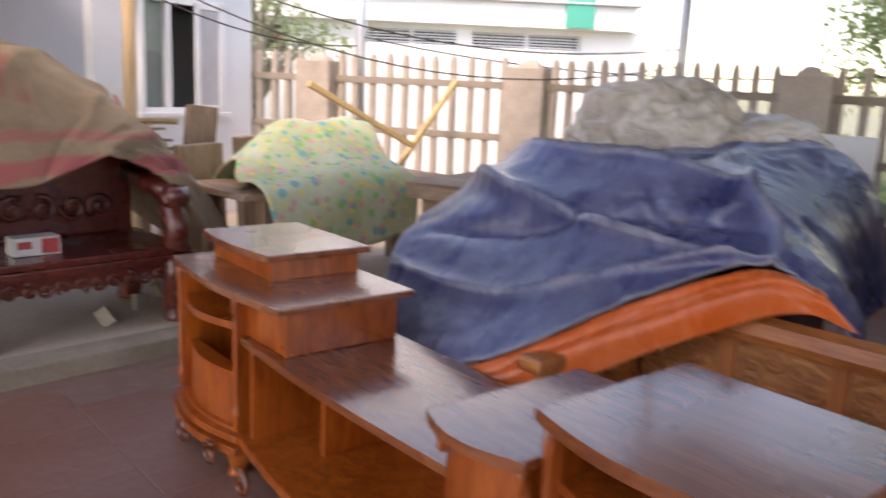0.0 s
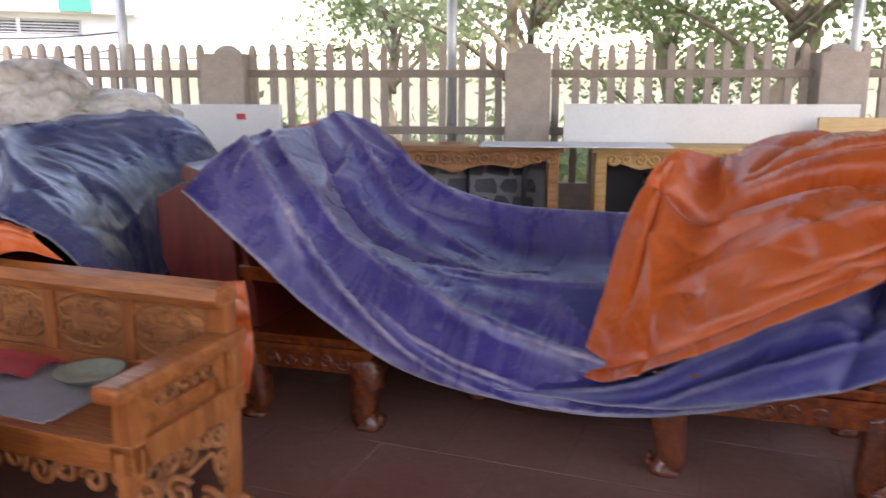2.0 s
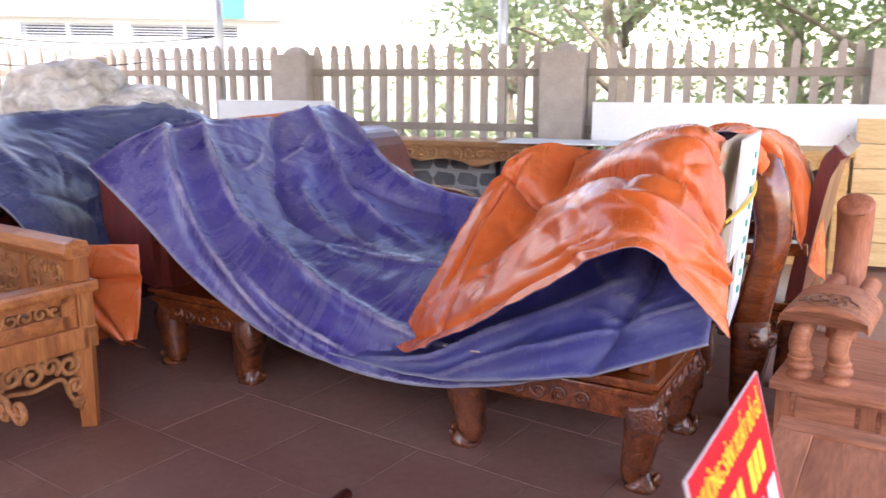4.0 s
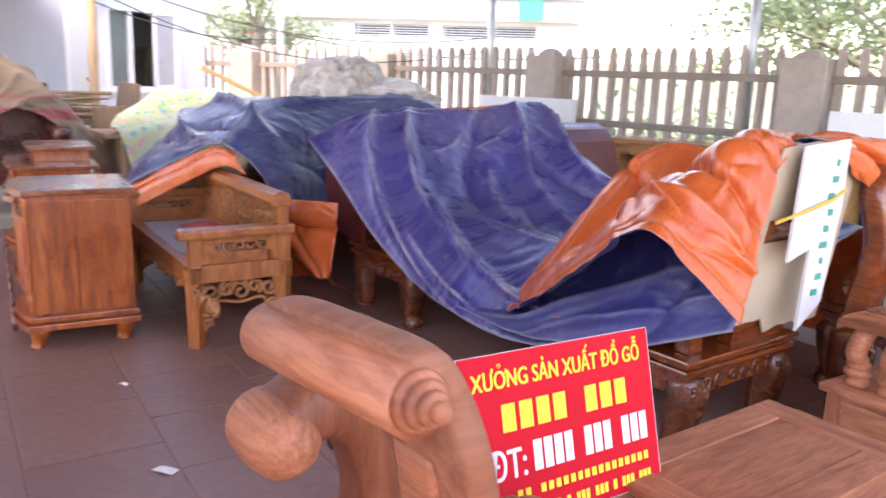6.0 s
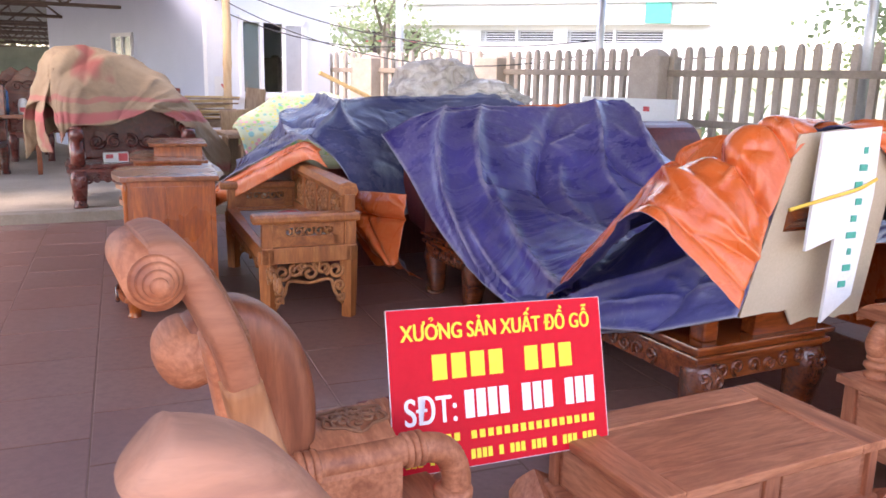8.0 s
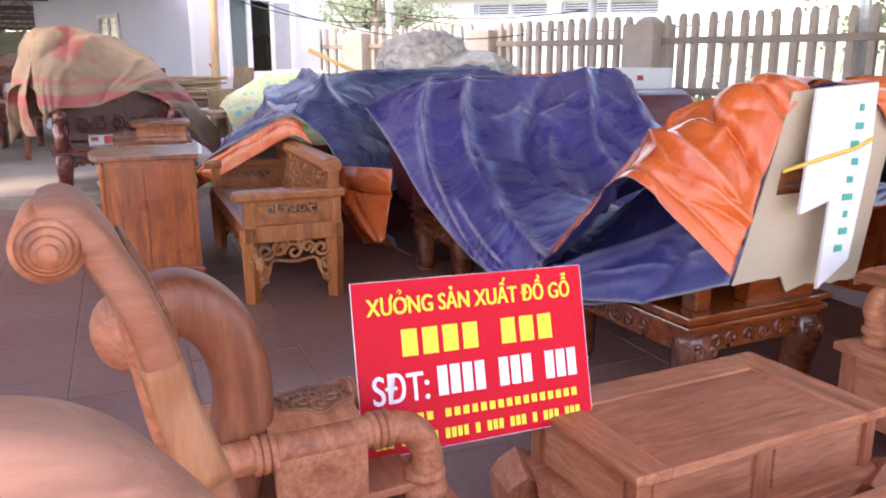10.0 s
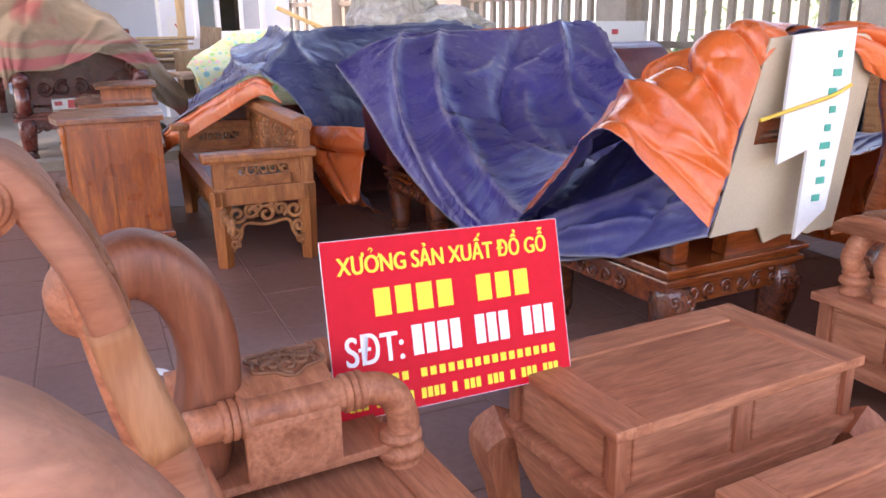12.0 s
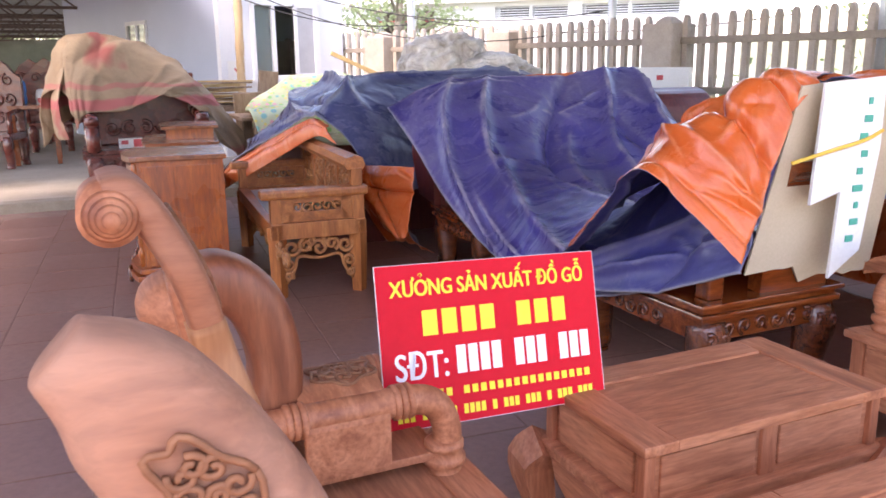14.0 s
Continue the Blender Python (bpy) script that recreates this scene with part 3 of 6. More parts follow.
yd2.matrix_world = YARD

# ---- fence ----
FENCE = [(-10.2, 3.95), (-8.19, 4.82), (-6.1, 5.78), (-3.67, 6.41), (-0.94, 6.94), (1.68, 7.46), (4.33, 8.0), (6.98, 8.56)]
fence = thing("fence", "weathered concrete picket fence with square capped posts", "fence")
post_bm = bmesh.new()
box(post_bm, -0.2, 0.2, -0.2, 0.2, -0.3, 1.72, 0.012)
lathe(post_bm, [(0.15, 1.715), (0.13, 1.75), (0.07, 1.79), (0.03, 1.8)], 0, 0, 4, Matrix.Rotation(radians(45), 4, "Z"))
pick_bm = bmesh.new()
slab(pick_bm, [(-0.032, 0.55), (0.032, 0.55), (0.032, 1.74), (0.02, 1.79), (0.0, 1.81), (-0.02, 1.79), (-0.032, 1.74)], "y", -0.03, 0.03)
pick_me = bpy.data.meshes.new("picket")
pick_bm.to_mesh(pick_me)
pick_me.materials.append(M["concrete"])
post0 = None
for i, (pa, pb) in enumerate(FENCE):
    if post0 is None:
        post0 = part("post", post_bm, "concrete", fence)
        ob = post0
    else:
        ob = new("post", post0.data)
        ob.parent = fence
    nxt = FENCE[min(i + 1, len(FENCE) - 1)]
    prv = FENCE[max(i - 1, 0)]
    ang = math.atan2(nxt[1] - prv[1], nxt[0] - prv[0])
    ob.matrix_basis = Matrix.Translation((pa, pb, 0)) @ Matrix.Rotation(ang, 4, "Z")
    if i + 1 < len(FENCE):
        length = math.hypot(nxt[0] - pa, nxt[1] - pb)
        seg = Matrix.Translation((pa, pb, 0)) @ Matrix.Rotation(math.atan2(nxt[1] - pb, nxt[0] - pa), 4, "Z")
        for zz in (1.03, 1.54):
            bm = bmesh.new()
            box(bm, 0.19, length - 0.19, -0.045, 0.045, zz - 0.035, zz + 0.035, 0.006)
            ob = part("rail", bm, "rail", fence)
            ob.matrix_basis = seg
        bm = bmesh.new()
        box(bm, 0.19, length - 0.19, -0.06, 0.06, -0.3, 0.56, 0.01)
        ob = part("plinth", bm, "concrete", fence, "low concrete wall under the pickets")
        ob.matrix_basis = seg
        n = int((length - 0.5) / 0.165)
        for k in range(n + 1):
            ob = new("picket", pick_me)
            ob.parent = fence
            ob.matrix_basis = seg @ Matrix.Translation((0.25 + k * (length - 0.5) / n, 0, random.uniform(-0.012, 0.012))) @ Matrix.Rotation(random.uniform(-0.012, 0.012), 4, "Y")

# ---- steel columns and roofs ----
def column(a, b, r=0.05, h=3.9, label="grey galvanised steel column beside the fence"):
    c = thing("steel_column", label, "column", a, b, -0.15, 0, "shed columns")
    bm = bmesh.new()
    lathe(bm, [(r, 0), (r, h)], 0, 0, 14)
    part("pipe", bm, "steel", c, smooth=True)
    bm = bmesh.new()
    box(bm, -0.1, 0.1, -0.1, 0.1, 0.1, 0.14, 0.004)
    part("base_plate", bm, "steel", c)


column(-4.95, 6.6)
column(-1.74, 7.25)
column(-8.0, 5.2, 0.06)
column(1.9, 7.95)

bm = bmesh.new()
n = 90
x = np.linspace(-5.0, 4.1, n)
top = [(u, 3.9 + 0.025 * math.sin(i * 2.1)) for i, u in enumerate(x)]
slab(bm, top + [(u, z - 0.03) for u, z in top[::-1]], "y", -3.0, 7.6)
# unseen wall, added behind the camera to hold back fill light
wall_bm = boxes((-1.2, 4.1, -3.2, -3.0, 0.0, 2.7), bev=0)
block_wall = structure(link_mesh("wall_south", wall_bm, "concrete"), "plain wall added out of view to cut light from behind", "wall")
block_wall.matrix_world = YARD
roof = structure(link_mesh("ceiling", bm, "sheet"), "corrugated metal shed roof", "roof")
roof.matrix_world = YARD

far_roof = thing("shed_roof", "low metal shed roof on dark welded trusses", "roof", -5.6, -7.5, 2.55)
bm = bmesh.new()
slab(bm, [(0, 0.45), (-27, -0.1), (-27, -0.07), (0, 0.48)], "y", 0.0, 9.3)
part("sheeting", bm, "sheet", far_roof)
for k in range(11):
    bm = bmesh.new()
    xx = -0.4 - k * 2.4
    zt = 0.4 + xx * 0.0204
    tube(bm, [(xx, 0, zt), (xx, 9.3, zt)], 0.035, 6)
    tube(bm, [(xx, 0, zt - 0.4), (xx, 9.3, zt - 0.4)], 0.03, 6)
    for j in range(9):
        tube(bm, [(xx, j * 1.03, zt - 0.4), (xx, j * 1.03 + 0.52, zt)], 0.018, 5)
        tube(bm, [(xx, j * 1.03 + 0.52, zt), (xx, j * 1.03 + 1.03, zt - 0.4)], 0.018, 5)
    part("truss", bm, "rust", far_roof, "dark welded truss")
for k in range(6):
    bm = bmesh.new()
    tube(bm, [(0, 0.5 + k * 1.7, 0.43), (-27, 0.5 + k * 1.7, -0.12)], 0.025, 6)
    part("purlin", bm, "rust", far_roof)
for a in (-7.2, -12.0, -17.0):
    for b in (-5.5,):
        column(a, b, 0.05, 3.0, "dark steel column under the far shed roof")

# ---- site cabin with window and door ----
TH = 18.6
cabin = thing("site_cabin", "white prefabricated cabin with a sliding window, side wall coloured as shaded", "cabin", -8.23, 2.42, 0.05, TH)
T = 0.1
def wall_with_hole(name, length, h, hole, along, material, label):
    bm = bmesh.new()
    s0, s1, z0, z1 = hole
    specs = ((0, s0, 0, h), (s1, length, 0, h), (s0, s1, 0, z0), (s0, s1, z1, h))
    for p, q, u, v in specs:
        if along == "y":
            box(bm, -T, 0, p, q, u, v)
        else:
            box(bm, -q, -p, 0, T, u, v)
    return part(name, bm, material, cabin, label)


wall_with_hole("wall", 2.1, 2.75, (0.52, 1.62, 1.14, 2.14), "y", "white", "white sandwich-panel front wall")
# the side turned from the light, shaded by its colour
bm = bmesh.new()
for p, q, u, v in ((T, 2.3, 0, 2.75), (3.1, 6.0, 0, 2.75), (2.3, 3.1, 2.0, 2.75)):
    box(bm, -q, -p, 0, T, u, v)
part("side_wall", bm, "greypanel", cabin, "panel side wall, its shade put into the grey-blue colour")
bm = boxes((-6.0, -0.1, 2.0, 2.1, 0, 2.75), (-6.0, -5.9, 0.1, 2.0, 0, 2.75), bev=0)
part("rear_wall", bm, "white", cabin)
bm = boxes((-6.15, 0.15, -0.15, 2.25, 2.75, 2.83), bev=0.01)
part("roof", bm, "sheet", cabin)
win = new("window")
win.parent = cabin
fr = bmesh.new()
for s in ((-0.09, 0.03, 0.5, 0.56, 1.1, 2.18), (-0.09, 0.03, 1.58, 1.66, 1.1, 2.18), (-0.09, 0.03, 0.5, 1.66, 1.08, 1.14), (-0.09, 0.03, 0.5, 1.66, 2.12, 2.2), (-0.06, 0.02, 0.84, 0.9, 1.14, 2.12)):
    box(fr, *s, bev=0.004)
frame_ob = part("window_frame", fr, "frame", cabin, "white aluminium window frame")
part("window_sill", boxes((-0.02, 0.07, 0.46, 1.7, 1.05, 1.09)), "frame", cabin)
pn = part("pane", boxes((-0.035, -0.03, 0.56, 0.86, 1.14, 2.12), bev=0), "glass", frame_ob)
bm = boxes((0.02, 0.05, 1.2, 1.26, 1.12, 2.14), (0.02, 0.05, 1.54, 1.6, 1.12, 2.14), (0.02, 0.05, 1.2, 1.6, 1.1, 1.16), (0.02, 0.05, 1.2, 1.6, 2.1, 2.16))
sash = part("sliding_sash", bm, "frame", cabin)
bm = boxes((0.03, 0.036, 1.26, 1.54, 1.16, 2.1), bev=0)
part("sash_pane", bm, "foam", sash, "pale frosted pane")
bm = bmesh.new()
for s in ((-3.1, -3.04, -0.03, 0.05, 0, 2.0), (-2.36, -2.3, -0.03, 0.05, 0, 2.0), (-3.1, -2.3, -0.03, 0.05, 1.94, 2.0), (-2.73, -2.67, -0.02, 0.04, 0, 1.94), (-3.04, -2.36, -0.02, 0.04, 0.0, 0.75)):
    box(bm, *s, bev=0.003)
dr = part("door", bm, "door", cabin, "grey framed glazed door, shut")
part("door_pane", boxes((-3.04, -2.36, 0.0, 0.01, 0.75, 1.94), bev=0), "glass", dr)
win_e = win
bpy.data.objects.remove(win_e)
bm = boxes((-0.002, 0.004, 0.1, 0.32, 0.85, 1.35), bev=0)
nt_ = structure(link_mesh("notice", bm, "carton"), "white printed notice sheet on the cabin wall", "notice")
nt_.matrix_world = Matrix.Translation(W(-8.23, 2.42, 0.05)) @ YARD @ Matrix.Rotation(radians(TH), 4, "Z") @ Matrix.Translation((0.004, 0, 0))
nt_["kind"] = ""
bm = bmesh.new()
tube(bm, [(0.006, 0.2, 1.25), (0.006, 0.27, 1.15), (0.006, 0.26, 1.05), (0.006, 0.15, 1.0)], 0.012, 6)
part("mark", bm, "pink", nt_)

# bamboo pole with wires in front of the cabin
pole = thing("bamboo_pole", "pale bamboo pole standing before the cabin", "pole", -8.05, 2.66, 0.07)
bm = bmesh.new()
pts = [(0.01 * math.sin(z * 2), 0.01 * math.cos(z * 3), z) for z in np.linspace(0, 2.9, 24)]
tube(bm, pts, [0.055 + (0.008 if i % 4 == 0 else 0) for i in range(24)], 10)
part("cane", bm, "bamboo", pole, smooth=True)
for (p, q, sag) in (((-8.05, 2.66, 2.6), (-4.95, 6.6, 1.95), 0.35), ((-8.05, 2.66, 2.4), (-4.95, 6.6, 1.8), 0.45), ((-8.05, 2.66, 2.25), (-8.0, 5.2, 1.9), 0.15), ((-8.05, 2.66, 2.45), (-14.0, 0.4, 2.9), 0.3), ((-8.0, 5.2, 2.0), (-3.0, 7.5, 1.8), 0.2)):
    bm = bmesh.new()
    tube(bm, [(p[0] + (q[0] - p[0]) * t, p[1] + (q[1] - p[1]) * t, p[2] + (q[2] - p[2]) * t - sag * 4 * t * (1 - t)) for t in np.linspace(0, 1, 16)], 0.008, 5)
    w = link_mesh("cable", bm, "wire")
    w.matrix_world = YARD
    tagged(w, "thin dark cable slung between poles", "cable")

# ---- factory beyond the fence ----
fac = new("factory_building")
tagged(fac, "long white factory building with louvred openings", "building")
fac.location = (0, 15.2, 0)
holes = ((-5.3, -3.85, 2.0, 2.5), (-2.45, -0.85, 2.25, 2.5), (-0.55, 1.4, 2.25, 2.5))
prev = -9.0
for x0, x1, z0, z1 in holes:
    part("wall_bay", boxes((prev, x0, 0, 0.3, -0.2, 2.6), (x0, x1, 0, 0.3, -0.2, z0), (x0, x1, 0, 0.3, z1, 2.6), bev=0), "facade", fac)
    prev = x1
part("wall_bay", boxes((prev, 2.6, 0, 0.3, -0.2, 2.6), (-9, 2.6, 0.6, 0.7, 1.9, 2.6), bev=0), "facade", fac)
part("upper_wall", boxes((-9, 2.3, -0.25, 0.3, 2.6, 3.02), (-9, 2.3, -0.05, 0.3, 3.06, 6.0), bev=0.01), "facade", fac)
part("eave_strip", boxes((-9, 2.4, -0.35, 0.3, 3.02, 3.06), bev=0), "steel", fac)
for x0, x1, z0, z1 in holes:
    # dark-coloured plates stand in for the dim inside of the openings
    part("recess", boxes((x0, x1, 0.45, 0.55, z0, z1), bev=0), "black" if z0 > 2.1 else "rust", fac)
    if z0 > 2.1:
        for k in range(5):
            part("louvre", boxes((x0, x1, 0.05, 0.2, z0 + 0.02 + k * 0.05, z0 + 0.04 + k * 0.05), bev=0), "facade", fac)
        part("mullion", boxes(((x0 + x1) / 2 - 0.03, (x0 + x1) / 2 + 0.03, 0.0, 0.25, z0, z1), bev=0), "facade", fac)
    else:
        part("mullion", boxes((-4.45, -4.35, 0.0, 0.3, z0, z1), bev=0), "facade", fac)
        part("red_bar", boxes((x0, x1, 0.2, 0.24, 2.25, 2.29), bev=0), "pink", fac)
part("green_panel", boxes((1.05, 1.55, -0.33, -0.27, 2.62, 5.0), bev=0), "teal", fac, "teal banner strip")

# ---- trees ----
def tree(a, b, h, spread, seed, leaf="leaf", n_leaf=5200, low=0.25):
    rnd = random.Random(seed)
    t = thing("tree", "leafy green tree behind the fence", "tree", a, b, -0.2, 0, "trees beyond the fence")
    bm = bmesh.new()
    base = [(rnd.uniform(-0.1, 0.1) * k, rnd.uniform(-0.1, 0.1) * k, h * 0.62 * k / 4) for k in range(5)]
    tube(bm, spline(base, 10), list(np.linspace(0.16, 0.07, 10)), 8)
    tips = []
    for k in range(13):
        z0 = h * (low + 0.4 * rnd.random())
        an = k * 2.4 + rnd.uniform(-0.4, 0.4)
        ln = spread * rnd.uniform(0.55, 1.0)
        p = [(0, 0, z0), (ln * 0.45 * math.cos(an), ln * 0.45 * math.sin(an), z0 + h * 0.16), (ln * math.cos(an + 0.2), ln * math.sin(an + 0.2), z0 + h * rnd.uniform(0.12, 0.36))]
        c = spline(p, 8)
        tube(bm, c, list(np.linspace(0.05, 0.012, 8)), 6)
        tips += [c[4], c[5], c[6], c[7]]
    tips += [np.array((rnd.uniform(-0.3, 0.3) * spread, rnd.uniform(-0.3, 0.3) * spread, h * rnd.uniform(0.7, 1.0))) for _ in range(10)]
    part("trunk", bm, "bark", t, smooth=True)
    verts, faces = [], []
    for k in range(n_leaf):
        c = tips[rnd.randrange(len(tips))]
        g = [rnd.gauss(0, 1) for _ in range(3)]
        s = 0.16 * spread
        p = Vector((c[0] + g[0] * s, c[1] + g[1] * s, c[2] + g[2] * s * 0.7))
        d = Vector((rnd.gauss(0, 1), rnd.gauss(0, 1), rnd.gauss(-0.3, 0.6))).normalized()
        e = d.cross(Vector((rnd.gauss(0, 1), rnd.gauss(0, 1), rnd.gauss(0, 1)))).normalized()
        L, B = rnd.uniform(0.07, 0.15), rnd.uniform(0.025, 0.05)
        i = len(verts)
        verts += [p, p + d * L * 0.5 + e * B, p + d * L, p + d * L * 0.5 - e * B]
        faces.append((i, i + 1, i + 2, i + 3))
    me = bpy.data.meshes.new("crown")
    me.from_pydata(verts, [], faces)
    me.materials.append(M[leaf])
    o = new("crown", me)
    o.parent = t


tree(-1.6, 10.6, 4.6, 2.4, 3, "leaf2", 6500)
tree(1.6, 10.2, 4.4, 2.6, 4, "leaf", 7500, 0.3)
tree(4.4, 11.2, 4.6, 2.6, 5, "leaf2", 6500)
tree(-4.6, 13.5, 4.4, 2.0, 6, "leaf", 5000)
tree(-12.5, 6.8, 4.4, 1.4, 8, "leaf2", 1800)
tree(7.2, 10.8, 4.4, 2.4, 9, "leaf", 5000)
tree(0.2, 13.5, 4.6, 2.6, 11, "leaf", 6000, 0.15)
tree(-31.0, -1.5, 4.2, 2.6, 12, "leaf2", 3500)
tree(-31.5, 2.5, 4.2, 2.6, 13, "leaf2", 3500)


def bushes():
    rnd = random.Random(21)
    verts, faces = [], []
    for k in range(26000):
        u = rnd.random()
        a = -6 + 17 * u
        b = 8.4 + 0.2 * a + rnd.random() * 6
        z = -0.1 + abs(rnd.gauss(0, 0.55)) * (0.6 + noise.noise(Vector((a, b, 0))) * 0.9)
        p = W(a, b, z)
        d = Vector((rnd.gauss(0, 1), rnd.gauss(0, 1), rnd.gauss(0.6, 0.6))).normalized()
        e = d.orthogonal().normalized()
        L, B = rnd.uniform(0.1, 0.3), rnd.uniform(0.015, 0.05)
        i = len(verts)
        verts += [p, p + d * L * 0.5 + e * B, p + d * L, p + d * L * 0.5 - e * B]
        faces.append((i, i + 1, i + 2, i + 3))
    me = bpy.data.meshes.new("undergrowth")
    me.from_pydata(verts, [], faces)
    me.materials.append(M["leaf"])
    tagged(new("undergrowth", me), "low green bushes and weeds behind the fence", "bushes", kind="stuff")


bushes()

def hills():
    bm = bmesh.new()
    out = []
    for k in range(60):
        t = k / 59
        ang = radians(30 + 150 * t)
        r = 160
        out.append((r * math.cos(ang), r * math.sin(ang), 5 + 3 * noise.noise(Vector((t * 6, 0, 0))) + 1.5 * noise.noise(Vector((t * 31, 1, 0)))))
    lo = [bm.verts.new((x, y, -2)) for x, y, z in out]
    hi = [bm.verts.new((x * 1.15, y * 1.15, z)) for x, y, z in out]
    for k in range(59):
        bm.faces.new((lo[k], lo[k + 1], hi[k + 1], hi[k]))
    structure(link_mesh("backdrop", bm, "grass"), "hazy green wooded hills in the distance", "hills")


hills()

# ---- low display cabinet (television stand) ----
def rings_bead(x, y):
    return lathe(bmesh.new(), [(0.01, 0.66), (0.016, 0.67), (0.011, 0.68), (0.018, 0.695), (0.012, 0.71), (0.014, 0.724)], x, y, 12)


def tv_stand():
    t = thing("television_stand", "glossy orange-brown stepped wooden television stand", "cabinet", -1.4, 1.27, 0, -7.0)
    t.matrix_world = t.matrix_world @ Matrix.Diagonal((1, 1, 0.95, 1))
    # local: x runs to the left as negative, front is y = -0.5
    def bowed(x0, x1, y0, y1, bow, z0, z1):
        n = 14
        fr = [(x0 + (x1 - x0) * k / n, y0 - bow * math.sin(math.pi * k / n)) for k in range(n + 1)]
        b = bmesh.new()
        slab(b, fr + [(x1, y1), (x0, y1)], "z", z0, z1, 0.006)
        return b
    D = -0.54
    L = -2.72
    for nm, x0, x1 in (("right_tower", -0.58, 0.02), ("left_tower", L, L + 0.62)):
        right = nm == "right_tower"
        zt = 0.85 if right else 0.765
        part("side_board", boxes((x0 + 0.03, x0 + 0.055, D + 0.03, -0.02, 0.14, zt), (x1 - 0.055, x1 - 0.03, D + 0.03, -0.02, 0.14, zt), bev=0.003), "cab", t)
        part("back_panel", boxes((x0 + 0.055, x1 - 0.055, -0.04, -0.02, 0.14, zt)), "cab", t)
        part("floor_board", bowed(x0 + 0.03, x1 - 0.03, D + 0.03, -0.04, 0.05, 0.14, 0.2), "cab", t)
        part("inner_shelf", bowed(x0 + 0.055, x1 - 0.055, D + 0.035, -0.04, 0.06, zt - 0.16, zt - 0.13), "cab", t)
        part("drawer_front", bowed(x0 + 0.055, x1 - 0.055, D + 0.05, D + 0.08, 0.05, 0.2, 0.42), "cab", t)
        if right:
            part("top", bowed(x0, x1, D, 0.0, 0.06, 0.852, 0.885), "cabtop", t, "glossy bowed cabinet top")
        else:
            part("tier", bowed(x0 - 0.02, x1 + 0.32, D + 0.01, 0.03, 0.05, 0.765, 0.792), "cabtop", t, "glossy tier below the top")
            part("upper_box", boxes((x0 + 0.05, x1 - 0.03, D + 0.16, 0.0, 0.792, 0.876), bev=0.003), "cab", t)
            part("top", bowed(x0, x1, D + 0.13, 0.04, 0.03, 0.876, 0.905), "cabtop", t, "glossy small top board")
        xs = x1 if right else x0
        sgn = 1 if right else -1
        for y0, y1 in ((D + 0.06, D + 0.24), (D + 0.25, -0.05)):
            xa, xb = sorted((xs - sgn * 0.032, xs - sgn * 0.022))
            part("side_panel", boxes((xa, xb, y0, y1, 0.2, zt - 0.03), bev=0.003), "cab", t)
        part("plinth_moulding", bowed(x0 + 0.005, x1 - 0.005, D + 0.005, -0.005, 0.06, 0.155, 0.185), "cab", t)
        part("plinth_moulding", bowed(x0 - 0.01, x1 + 0.01, D - 0.01, 0.0, 0.06, 0.11, 0.145), "cab", t)
        for xx in (x0 + 0.06, x1 - 0.06):
            for yy in (D + 0.05, -0.07):
                b = bmesh.new()
                tube(b, spline([(xx, yy, 0.12), (xx * 1.0, yy - 0.008, 0.07), (xx, yy - 0.012, 0.03), (xx, yy - 0.016, 0.0)], 8), [0.05, 0.056, 0.05, 0.042, 0.036, 0.034, 0.038, 0.04], 10)
                part("foot", b, "cab", t, smooth=True)
        for xx in (x0 + 0.035, x1 - 0.035):
            b = bmesh.new()
            tube(b, [(xx, D + 0.02, z) for z in np.linspace(0.2, zt, 30)], [0.013 + 0.002 * math.sin(k * 2.1) + (0.006 if k in (3, 4, 26, 27) else 0) for k in range(30)], 8)
            part("corner_column", b, "cab", t, "slim turned corner column", True)
    # steps and the low centre between the towers
    part("step_body", boxes((L + 0.56, L + 0.9, D + 0.06, -0.02, 0.592, 0.765), bev=0.003), "cab", t)
    part("step", bowed(-0.93, -0.58, D - 0.02, 0.0, 0.05, 0.725, 0.755), "cabtop", t)
    part("step_body", bowed(-0.89, -0.6, D + 0.02, -0.02, 0.04, 0.2, 0.725), "cab", t)
    part("centre_top", bowed(L + 0.6, -0.86, D + 0.03, 0.02, 0.02, 0.56, 0.59), "cabtop", t)
    part("shelf", bowed(L + 0.6, -0.6, D + 0.02, 0.0, 0.06, 0.14, 0.18), "cab", t)
    part("back_panel", boxes((L + 0.6, -0.6, -0.03, -0.01, 0.16, 0.56)), "cab", t)
    part("partition", boxes((L + 0.63, L + 0.66, D + 0.05, -0.04, 0.18, 0.56), (L + 0.9, L + 0.925, D + 0.2, -0.04, 0.18, 0.56)), "cab", t)
    for xx in (-0.87, -0.6):
        part("bead", rings_bead(xx, D - 0.01), "cab", t, "turned bead under the step", True)
    b = bmesh.new()
    for k in range(9):
        xx = L + 0.25 + k * 0.28
        tube(b, [(x, D - 0.065, z) for x, z in scroll(xx, 0.1, 0.055, 1.2, k, 1 if k % 2 else -1)], 0.013, 6)
    part("carved_apron", b, "glosscarve", t, "carved scroll apron", True)
    return t


tv_stand()


